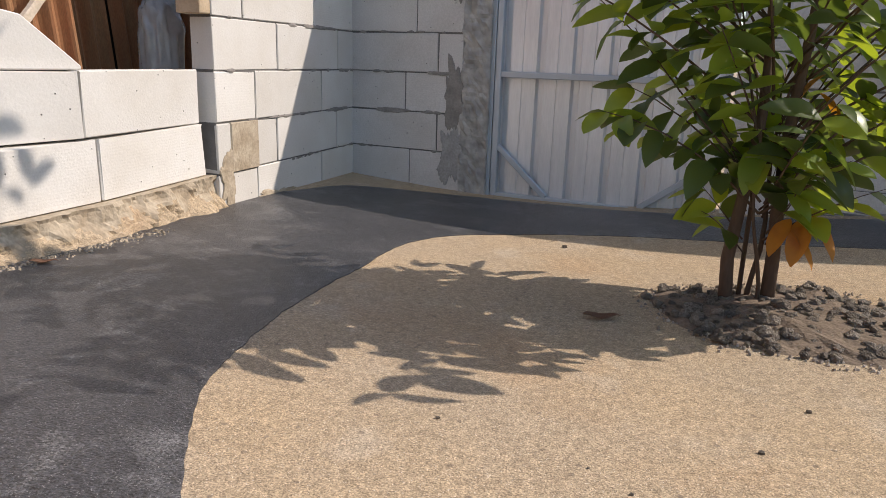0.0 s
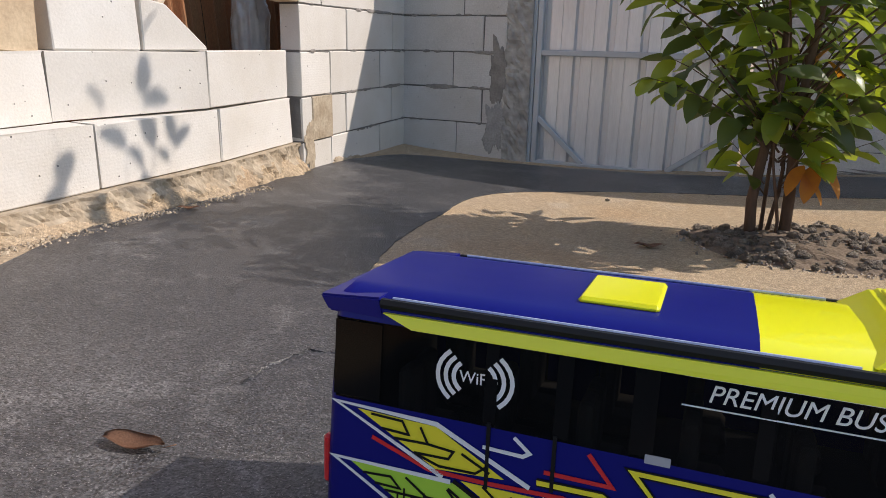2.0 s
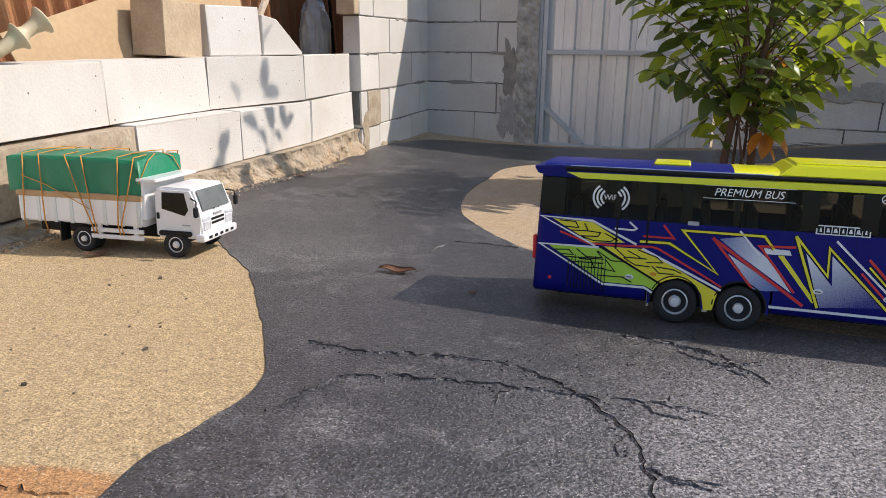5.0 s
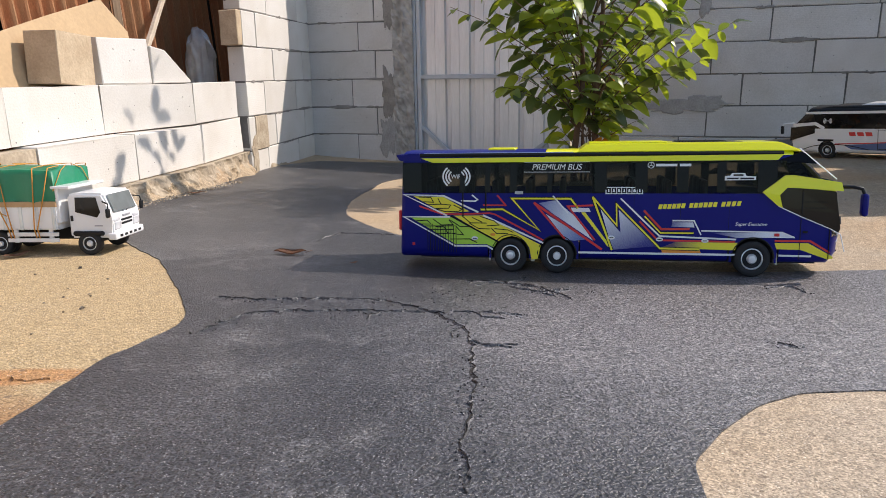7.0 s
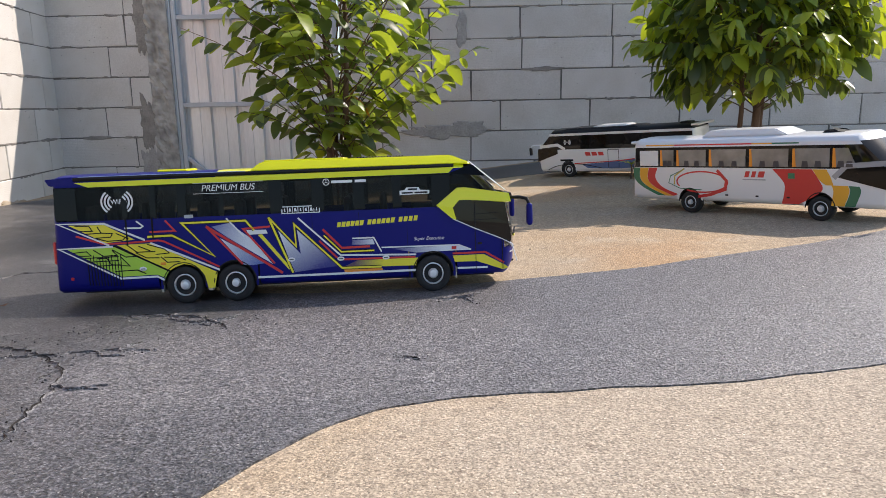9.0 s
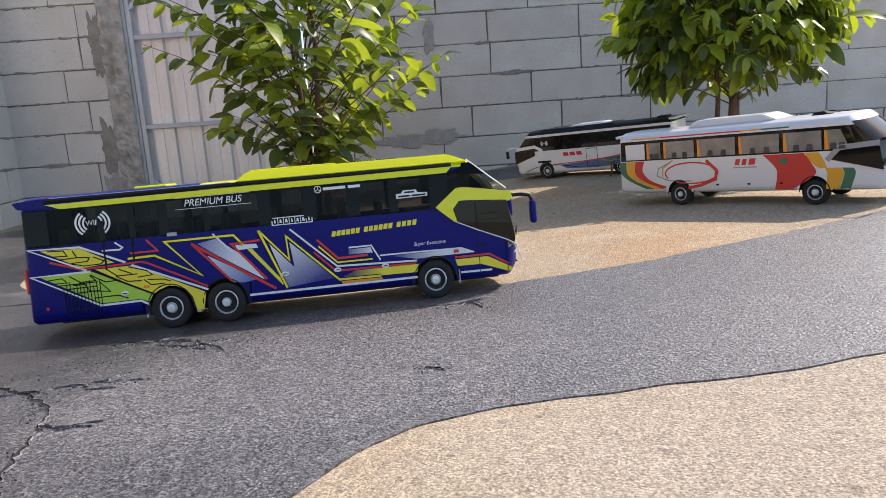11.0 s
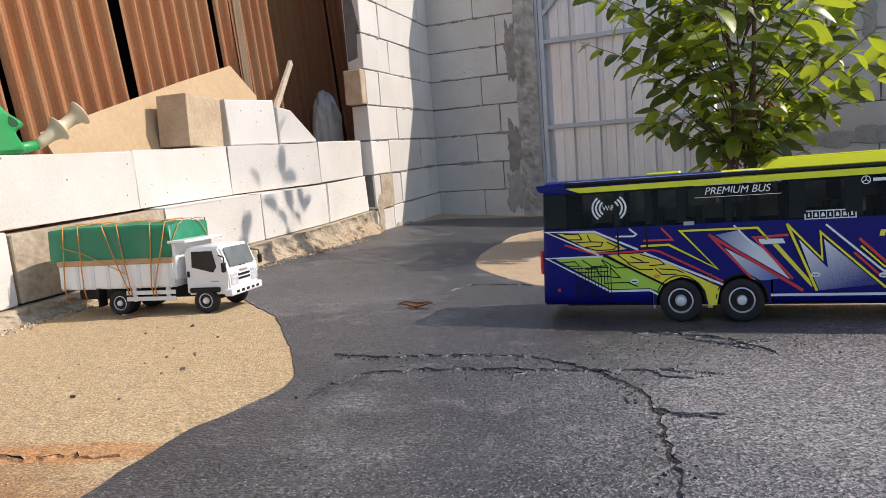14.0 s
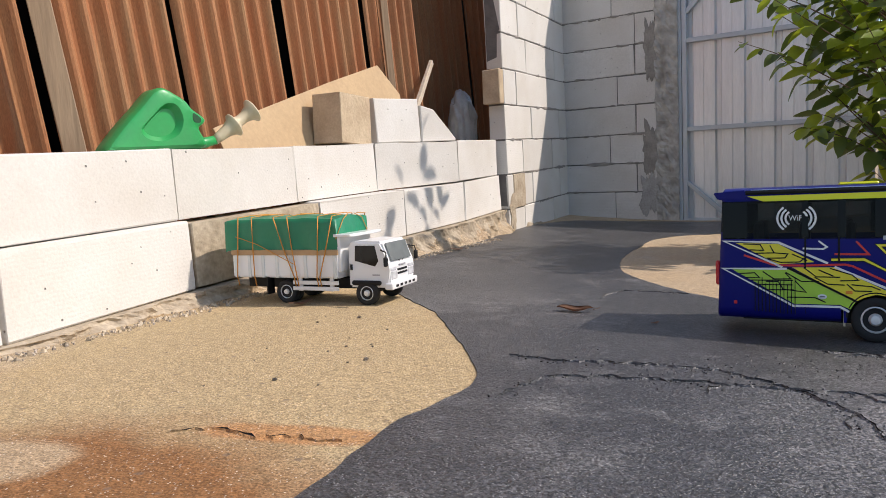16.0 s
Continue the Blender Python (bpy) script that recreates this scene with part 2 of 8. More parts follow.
STEEL = mat("primed_steel", (0.50, 0.53, 0.57), 0.5, (0.38, 0.41, 0.45), scale=10, mix=0.6, metal=0.3, bump=0.0004, bscale=80)
RUST = mat("rusty_sheet", (0.43, 0.150, 0.052), 0.75, (0.38, 0.215, 0.100), scale=2.4, mix=1.0, fine=0.5, fscale=75, bump=0.0006, bscale=200, stretch=(9, 9, 0.8), rand=0.22)
GAP_SHADE = mat("dark_void", (0.02, 0.014, 0.012), 0.9, scale=5)
WOOD = mat("weathered_wood", (0.42, 0.30, 0.19), 0.85, (0.25, 0.17, 0.10), scale=10, mix=0.9, fine=0.35, fscale=90, bump=0.0012, bscale=120, stretch=(1.0, 1.0, 0.08))
PLY = mat("plywood", (0.52, 0.37, 0.21), 0.8, (0.43, 0.30, 0.17), scale=6, mix=0.7, fine=0.15, fscale=60, bump=0.0006, bscale=120)
TANBLOCK = mat("soiled_block", (0.60, 0.48, 0.33), 0.92, (0.42, 0.31, 0.20), scale=11, mix=0.9, fine=0.2, fscale=110, bump=0.003, bscale=60)


def mat_leaf(name, col, col2, glow, rough=0.38):
    """A leaf lets part of the light through."""
    m = mat(name, col, rough, col2, scale=3.2, mix=1.0, island=0.4, spec=0.55)
    nt = m.node_tree
    N, Lk = nt.nodes, nt.links
    tr = N.new("ShaderNodeBsdfTranslucent")
    tr.inputs["Color"].default_value = (*glow, 1)
    mx = N.new("ShaderNodeMixShader")
    mx.inputs[0].default_value = 0.36
    out = N["Material Output"]
    Lk.new(N["Principled BSDF"].outputs[0], mx.inputs[1])
    Lk.new(tr.outputs[0], mx.inputs[2])
    Lk.new(mx.outputs[0], out.inputs["Surface"])
    return m


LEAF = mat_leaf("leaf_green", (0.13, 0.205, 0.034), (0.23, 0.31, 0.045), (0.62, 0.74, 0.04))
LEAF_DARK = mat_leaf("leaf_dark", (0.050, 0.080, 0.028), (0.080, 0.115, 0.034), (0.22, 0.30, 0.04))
# Brighter copy of the leaf green, with sunlight put into the colour.
LEAF_SUNLIT = mat_leaf("leaf_bright", (0.16, 0.245, 0.032), (0.27, 0.35, 0.042), (0.66, 0.76, 0.04))
LEAF_OLD = mat_leaf("leaf_yellow", (0.62, 0.27, 0.03), (0.40, 0.14, 0.03), (0.75, 0.33, 0.02), 0.55)
LEAF_DRY = mat("leaf_dry", (0.36, 0.20, 0.12), 0.7, (0.20, 0.10, 0.06), scale=40, mix=0.9, bump=0.001, bscale=100)
BARK = mat("bark", (0.16, 0.10, 0.065), 0.9, (0.09, 0.055, 0.035), scale=20, mix=0.9, fine=0.3, fscale=120, bump=0.002, bscale=90, stretch=(1, 1, 0.3))


# ---- mesh helpers ----
def link_mesh(name, bm, material, parent=None, label="", smooth=False, auto=True):
    if auto:
        bmesh.ops.recalc_face_normals(bm, faces=bm.faces)
    me = bpy.data.meshes.new(name)
    bm.to_mesh(me)
    bm.free()
    for mm in material if isinstance(material, (list, tuple)) else [material]:
        me.materials.append(mm)
    if smooth:
        me.shade_smooth()
    ob = new(name, me)
    if parent is not None:
        ob.parent = parent
    if label:
        ob["label"] = label
    return ob


def part(name, bm, material, parent, label="", smooth=False):
    return link_mesh(name, bm, material, parent, label, smooth)


def thing(name, m, label, category, group="", kind=""):
    ob = new(name)
    ob.empty_display_size = 0.05
    ob.matrix_world = m
    return tagged(ob, label, category, group, kind)


def box(bm, x0, x1, y0, y1, z0, z1, bevel=0.0, m=None, segs=1):
    r = bmesh.ops.create_cube(bm, size=1.0, matrix=Matrix.Translation(((x0 + x1) / 2, (y0 + y1) / 2, (z0 + z1) / 2)) @ Matrix.Diagonal((abs(x1 - x0), abs(y1 - y0), abs(z1 - z0), 1)))
    vs = r["verts"]
    if bevel:
        es = list({e for v in vs for e in v.link_edges})
        g = bmesh.ops.bevel(bm, geom=es, offset=bevel, segments=segs, affect="EDGES", profile=0.5)
        vs = list({v for f in g["faces"] for v in f.verts} | {v for v in vs if v.is_valid})
    if m is not None:
        seen = set()
        todo = [v for v in vs if v.is_valid]
        while todo:
            v = todo.pop()
            if v in seen:
                continue
            seen.add(v)
            todo += [e.other_vert(v) for e in v.link_edges if e.other_vert(v) not in seen]
        bmesh.ops.transform(bm, matrix=m, verts=list(seen))
    return vs


def boxed(*a, **k):
    bm = bmesh.new()
    box(bm, *a, **k)
    return bm


def tube(bm, pts, radii, n=8, cap=True):
    rings = []
    for i, p in enumerate(pts):
        p = Vector(p)
        a = Vector(pts[min(i + 1, len(pts) - 1)]) - Vector(pts[max(i - 1, 0)])
        a.normalize()
        side = a.cross((0, 0, 1)) if abs(a.z) < 0.95 else a.cross((1, 0, 0))
        side.normalize()
        up = side.cross(a)
        r = radii[i] if isinstance(radii, (list, tuple)) else radii
        rings.append([bm.verts.new(p + r * (math.cos(t) * side + math.sin(t) * up)) for t in [2 * math.pi * k / n for k in range(n)]])
    for a, b in zip(rings, rings[1:]):
        for k in range(n):
            bm.faces.new((a[k], a[(k + 1) % n], b[(k + 1) % n], b[k]))
    if cap:
        bm.faces.new(rings[0][::-1])
        bm.faces.new(rings[-1])


def lathe(bm, prof, n=24, m=None):
    """Turns (radius, height) pairs round z."""
    rings = []
    for r, z in prof:
        rings.append([bm.verts.new((r * math.cos(2 * math.pi * k / n), r * math.sin(2 * math.pi * k / n), z)) for k in range(n)])
    for a, b in zip(rings, rings[1:]):
        for k in range(n):
            bm.faces.new((a[k], a[(k + 1) % n], b[(k + 1) % n], b[k]))
    bm.faces.new(rings[0][::-1])
    bm.faces.new(rings[-1])
    if m is not None:
        bmesh.ops.transform(bm, matrix=m, verts=[v for r in rings for v in r])


def smooth_line(pts, n=6, closed=False):
    """Catmull-Rom through plan points."""
    P = [np.array(p, float) for p in pts]
    out = []
    m = len(P)
    for i in range(m if closed else m - 1):
        a, b, c, d = (P[(i + k) % m] if closed else P[min(max(i + k, 0), m - 1)] for k in (-1, 0, 1, 2))
        for k in range(n):
            t = k / n
            out.append(0.5 * (2 * b + (c - a) * t + (2 * a - 5 * b + 4 * c - d) * t * t + (3 * b - a - 3 * c + d) * t ** 3))
    if not closed:
        out.append(P[-1])
    return out


# ---- ground ----
GROUND = (-0.0534, -0.0166, -0.0658, 0.0255, 0.0042, 0.0072, 0.0082, 0.0065, -0.0017, -0.0001, -0.0041)


def gz(x, y):
    """Height of the yard: it falls towards the gate and rises to the sides."""
    x, y = np.clip(x, -2.0, 3.2), np.clip(y, -1.6, 3.6)
    c = GROUND
    return c[0] + c[1] * x + c[2] * y + c[3] * x * x + c[4] * x * y + c[5] * y * y + c[6] * x ** 3 + c[7] * x * x * y + c[8] * x * y * y + c[9] * y ** 3 + c[10] * x ** 4


def lumps(x, y):
    return 0.0035 * noise.noise((x * 3.1, y * 3.1, 0.0)) + 0.0003 * noise.noise((x * 13, y * 13, 3.0))


def ground_mesh():
    far = [4.2, 5.5, 8, 14, 30, 70]
    xs = [-v for v in far[::-1]] + list(np.arange(-3.2, 3.61, 0.05)) + far
    ys = [-v for v in far[::-1]] + list(np.arange(-2.6, 4.01, 0.05)) + far[1:]
    verts = [(x, y, float(gz(x, y)) + lumps(x, y)) for y in ys for x in xs]
    w = len(xs)
    faces = [(j * w + i, j * w + i + 1, j * w + i + 1 + w, j * w + i + w) for j in range(len(ys) - 1) for i in range(w - 1)]
    me = bpy.data.meshes.new("ground")
    me.from_pydata(verts, [], faces)
    me.materials.append(SAND)
    me.shade_smooth()
    return tagged(new("ground", me), "sandy yellow screed yard with worn grit and stains", "ground", kind="structure")


ground = ground_mesh()

# ---- road ----
ROAD_OUTER = smooth_line([(-0.62, 3.42), (-0.88, 3.10), (-1.04, 2.88), (-1.19, 2.60), (-1.25, 2.15), (-1.28, 1.80), (-1.31, 1.45), (-1.33, 1.15), (-1.29, 0.85), (-1.19, 0.58), (-1.07, 0.36), (-0.955, 0.17), (-0.90, 0.045),
    (-0.835, -0.13), (-0.778, -0.295), (-0.742, -0.43), (-0.75, -0.52), (-0.785, -0.62), (-0.808, -0.71), (-0.837, -0.92), (-0.95, -1.25), (-1.15, -1.7), (-1.3, -2.6), (-1.0, -3.4), (0.3, -3.4), (0.15, -2.6), (0.0, -1.8), (-0.10, -1.35), (-0.10, -1.18), (-0.07, -1.09), (-0.01, -1.02), (0.08, -0.95),
    (0.17, -0.92), (0.28, -0.93), (0.42, -0.97), (0.58, -1.03), (0.74, -1.06), (0.90, -1.09), (1.3, -1.14), (1.9, -1.15), (2.6, -0.9), (3.3, -0.2), (3.6, 0.9), (3.4, 2.1), (2.84, 2.28), (1.95, 2.62), (0.9, 3.05), (0.1, 3.36)], 5, True)
ROAD_ISLAND = smooth_line([(-0.29, 2.20), (-0.35, 1.92), (-0.41, 1.68), (-0.45, 1.46), (-0.47, 1.25), (-0.47, 1.05), (-0.447, 0.905), (-0.395, 0.75), (-0.331, 0.60), (-0.255, 0.46), (-0.172, 0.335), (-0.09, 0.19), (-0.02, 0.085), (0.055, 0.0), (0.13, -0.07),
    (0.243, -0.124), (0.40, -0.165), (0.59, -0.217), (0.77, -0.265), (0.941, -0.302), (1.1, -0.315), (1.266, -0.328), (1.5, -0.35), (1.8, -0.36), (2.2, -0.25), (2.6, 0.1), (2.85, 0.7), (2.75, 1.35), (2.5, 1.72), (2.1, 1.93), (1.55, 2.22), (1.15, 2.40), (0.83, 2.52), (0.60, 2.585), (0.36, 2.60), (0.13, 2.56), (-0.09, 2.47), (-0.21, 2.36)], 5, True)


def inside(poly, X, Y):
    r = np.zeros(X.shape, bool)
    for (x0, y0), (x1, y1) in zip(poly, poly[1:] + poly[:1]):
        if y0 != y1:
            r ^= ((y0 > Y) != (y1 > Y)) & (X < (x1 - x0) * (Y - y0) / (y1 - y0) + x0)
    return r


def rough_edge(poly, step=0.012, amp=0.006):
    out = []
    for a, b in zip(poly, poly[1:] + poly[:1]):
        n = max(1, int(np.linalg.norm(b - a) / step))
        out += [a + (b - a) * k / n for k in range(n)]
    res = []
    for p in out:
        d = Vector((p[0] * 17, p[1] * 17, 7.0))
        res.append(np.array((p[0] + amp * noise.noise(d), p[1] + amp * noise.noise(d + Vector((9, 4, 2))))))
    return res


def sheet(name, outer, holes, lift, material, step, label, category, parent=None):
    """A thin layer on the ground inside an outline."""
    pts, edges = [], []
    for ring in [outer] + holes:
        k = len(pts)
        pts += [Vector((float(p[0]), float(p[1]))) for p in ring]
        edges += [(k + i, k + (i + 1) % len(ring)) for i in range(len(ring))]
    P = np.array([tuple(p) for p in pts])
    X, Y = np.meshgrid(np.arange(P[:, 0].min(), P[:, 0].max(), step), np.arange(P[:, 1].min(), P[:, 1].max(), step))
    X, Y = X.ravel() + 0.0007, Y.ravel() + 0.0003
    ok = inside(outer, X, Y)
    for h in holes:
        ok &= ~inside(h, X, Y)
    pts += [Vector((float(x), float(y))) for x, y in zip(X[ok], Y[ok])]
    v, e, f, *_ = delaunay_2d_cdt(pts, edges, [], 0, 1e-5)
    V = np.array([tuple(p) for p in v])
    F = np.array([t for t in f if len(t) == 3])
    c = V[F].mean(1)
    keep = inside(outer, c[:, 0], c[:, 1])
    for h in holes:
        keep &= ~inside(h, c[:, 0], c[:, 1])
    F = F[keep]
    verts = [(x, y, float(gz(x, y)) + lumps(x, y) + lift) for x, y in V]
    count = {}
    for t in F:
        for a, b in ((t[0], t[1]), (t[1], t[2]), (t[2], t[0])):
            count[(min(a, b), max(a, b))] = count.get((min(a, b), max(a, b)), 0) + 1
    faces = [tuple(int(i) for i in t) for t in F]
    low = {}
    for (a, b), n in count.items():
        if n == 1:
            for i in (a, b):
                if i not in low:
                    low[i] = len(verts)
                    verts.append((verts[i][0], verts[i][1], verts[i][2] - lift - 0.006))
            faces.append((int(a), int(b), low[b], low[a]))
    me = bpy.data.meshes.new(name)
    me.from_pydata(verts, [], faces)
    me.materials.append(material)
    ob = new(name, me)
    if parent:
        ob.parent = parent
        ob["label"] = label
    else:
        tagged(ob, label, category, kind="structure")
    return ob


road = sheet("road", rough_edge(ROAD_OUTER), [rough_edge(ROAD_ISLAND)], 0.0022, ASPHALT, 0.05, "dark rough tarred road with cracks and worn pale patches", "road")

# ---- walls ----
C0 = Vector((-0.785, 3.865, 0))
U = Vector((math.cos(radians(-22.1)), math.sin(radians(-22.1)), 0))
BACK = Matrix.Translation(C0) @ Matrix.Rotation(radians(-22.1), 4, "Z")
LEFT = Matrix.Translation(C0) @ Matrix.Rotation(math.atan2(-1.29, -0.312), 4, "Z")
BLOCK_MESHES = {}


def block_mesh(length, height, depth, material, key=0, edge=0.0035):
    """One aerated block: softened edges and a chipped corner; x along, y depth, z up, centred."""
    k = (round(length, 3), round(height, 3), round(depth, 3), material.name, key, edge)
    if k not in BLOCK_MESHES:
        rng = random.Random(str(k))
        bm = bmesh.new()
        box(bm, -length / 2, length / 2, -depth / 2, depth / 2, -height / 2, height / 2, bevel=edge)
        for v in bm.verts:
            v.co += Vector((rng.uniform(-1, 1), rng.uniform(-1, 1), rng.uniform(-1, 1))) * 0.0015
        vs = sorted(bm.verts, key=lambda v: -(v.co.x * rng.choice((-1, 1)) + v.co.z - v.co.y))[:3]
        for v in vs:
            v.co -= Vector((v.co.x * 0.03, v.co.y * 0.06, v.co.z * 0.06))
        me = bpy.data.meshes.new("block")
        bm.to_mesh(me)
        bm.free()
        me.materials.append(material)
        BLOCK_MESHES[k] = me
    return BLOCK_MESHES[k]


def put_block(parent, m, length, height, depth, material, key=0, edge=0.0035):
    ob = new("block", block_mesh(length, height, depth, material, key, edge))
    ob.parent = parent
    ob.matrix_parent_inverse = Matrix()
    ob.matrix_local = m
    return ob


def block_wall(name, m, s0, s1, face, z0, z1, offsets, material, label, flip=1, thick=0.10):
    """Courses of 0.6 x 0.2 m blocks; face: the side (+1/-1 in local y) that the yard sees."""
    bm = bmesh.new()
    box(bm, s0 + 0.004, s1 - 0.004, -0.045, 0.045, z0, z1 - 0.004)
    core = link_mesh(name, bm, JOINT)
    core.matrix_world = m
    tagged(core, label, "wall", kind="structure")
    n = int(round((z1 - z0) / 0.2))
    rng = random.Random(name)
    for i in range(n):
        zc = z0 + 0.2 * i + 0.1
        off = offsets[i % len(offsets)]
        k0 = math.floor((s0 - off) / 0.6)
        cuts = [s0] + [off + 0.6 * k for k in range(k0, k0 + 30) if s0 + 0.03 < off + 0.6 * k < s1 - 0.03] + [s1]
        for a, b in zip(cuts, cuts[1:]):
            w = b - a - 0.006
            put_block(core, Matrix.Translation(((a + b) / 2, rng.uniform(-0.0015, 0.0015), zc)) @ Matrix.Rotation(rng.uniform(-0.003, 0.003), 4, "Y"), w, 0.1945, thick, material, rng.randint(0, 2))
    return core


wall_back = block_wall("wall_back", BACK, 0.0, 0.72, -1, -0.4, 1.8, [0.58, 0.42, 0.58, 0.388, 0.577, 0.45, 0.577], BLOCK_GREY, "grey aerated block wall with mortar smears beside the gate")
wall_right = block_wall("wall_right", BACK, 2.0, 7.3, -1, -0.4, 1.4, [3.2, 3.3, 3.467, 3.668, 3.473, 3.21, 3.80, 3.47], BLOCK_GREY, "long grey aerated block wall with open joints", thick=0.1)
wall_left = block_wall("wall_left", LEFT, -0.05, 1.31, 1, -0.4, 2.0, [0.26, 0.43, 0.26, 0.43, 0.24, 0.50, 0.30, 0.43], BLOCK, "sunlit white aerated block wall with rough joints")
foot_block = put_block(wall_left, Matrix.Translation((1.12, 0.004, 0.0985)), 0.20, 0.2, 0.104, PLINTH, 5)
foot_block["label"] = "rough grey mortar-covered block"
end_block = put_block(wall_left, Matrix.Translation((1.345, 0.0, 0.7)), 0.066, 0.192, 0.104, TANBLOCK, 2)
end_block["label"] = "soiled brown end of a block"
# rough mortar column beside the gate
bm = bmesh.new()
box(bm, 0.715, 0.865, -0.05, 0.05, -0.4, 1.8)
bmesh.ops.subdivide_edges(bm, edges=[e for e in bm.edges if abs(e.verts[0].co.z - e.verts[1].co.z) > 0.5], cuts=110)
bmesh.ops.subdivide_edges(bm, edges=[e for e in bm.edges if abs(e.verts[0].co.x - e.verts[1].co.x) > 0.1], cuts=9)
for v in bm.verts:
    v.co.y += 0.014 * noise.noise((v.co.x * 22, v.co.z * 14, 1.0)) + 0.010 * noise.noise((v.co.x * 60, v.co.z * 50, 2.0)) - (0.006 if v.co.y < 0 else 0)
    v.co.x += 0.016 * noise.noise((3.0, v.co.z * 14, v.co.x)) if v.co.x < 0.8 else 0.0
gate_column = link_mesh("column", bm, COLUMN)
gate_column.matrix_world = BACK
tagged(gate_column, "rough grey mortar column at the gate post", "column", kind="structure")

# ---- gate ----
def build_gate():
    g0, g1, zb, zt = 0.885, 1.985, -0.20, 1.5
    gate = thing("metal_gate", BACK, "closed grey ribbed sheet-metal gate with steel frame", "gate")
    bm = bmesh.new()
    x = g0 + 0.02
    prof = []
    while x < g1 - 0.02:
        prof += [(x, 0.0), (x + 0.009, 0.024), (x + 0.035, 0.024), (x + 0.044, 0.0), (x + 0.105, 0.0), (x + 0.107, 0.004), (x + 0.111, 0.004), (x + 0.113, 0.0)]
        x += 0.178
    prof.append((g1 - 0.02, 0.0))
    lo = [bm.verts.new((a, 0.012 + b, zb)) for a, b in prof]
    hi = [bm.verts.new((a, 0.012 + b, zt)) for a, b in prof]
    lo2 = [bm.verts.new((a, 0.0135 + b, zb)) for a, b in prof]
    hi2 = [bm.verts.new((a, 0.0135 + b, zt)) for a, b in prof]
    for i in range(len(prof) - 1):
        bm.faces.new((lo[i], lo[i + 1], hi[i + 1], hi[i]))
        bm.faces.new((lo2[i], hi2[i], hi2[i + 1], lo2[i + 1]))
    part("sheet", bm, ZINC, gate, "ribbed galvanised sheet")
    for a, b, c, d in ((g0, g0 + 0.03, zb - 0.01, zt), (g1 - 0.03, g1, zb - 0.01, zt)):
        part("stile", boxed(a, b, -0.03, 0.008, c, d, 0.003), STEEL, gate)
    for z in (zb, 0.408, 0.98, zt - 0.03):
        part("rail", boxed(g0 + 0.03, g1 - 0.03, -0.026, 0.006, z - 0.015, z + 0.015, 0.003), STEEL, gate)
    for x0, z0, x1, z1 in ((g0 + 0.025, 0.055, 1.18, -0.185), (g1 - 0.025, 0.055, 1.64, -0.185), (g0 + 0.025, 1.16, 1.16, 1.40), (g1 - 0.025, 1.16, 1.66, 1.40)):
        bm = bmesh.new()
        box(bm, 0, math.hypot(x1 - x0, z1 - z0), -0.024, 0.004, -0.014, 0.014, 0.003)
        bmesh.ops.transform(bm, matrix=Matrix.Translation((x0, 0, z0)) @ Matrix.Rotation(-math.atan2(z1 - z0, x1 - x0), 4, "Y"), verts=bm.verts)
        part("brace", bm, STEEL, gate)
    part("post", boxed(0.855, 0.882, -0.035, 0.03, -0.3, 1.6, 0.003), STEEL, gate, "steel gate post")
    return gate


build_gate()

# ---- stacked block wall ----
STACK = [(-1.098, 2.560), (-1.211, 1.955), (-1.464, 1.422), (-1.590, 0.870), (-1.700, 0.300), (-1.800, -0.275), (-1.93, -0.86), (-2.1, -1.45), (-2.3, -2.05)]
STACK_LOW = [(-1.085, 2.56), (-1.195, 1.998), (-1.355, 1.449), (-1.52, 0.90), (-1.675, 0.31), (-1.77, -0.27), (-1.90, -0.86), (-2.07, -1.45), (-2.27, -2.05)]


def face_matrix(a, b, zc, depth, lean=0.0):
    a, b = Vector((*a, 0)), Vector((*b, 0))
    d = (a - b).normalized()
    n = Vector((d.y, -d.x, 0))
    if n.x < 0:
        n = -n
    mid = (a + b) / 2 - n * depth / 2
    return Matrix.Translation((mid.x, mid.y, zc)) @ Matrix.Rotation(math.atan2(d.y, d.x), 4, "Z") @ Matrix.Rotation(lean, 4, "X")


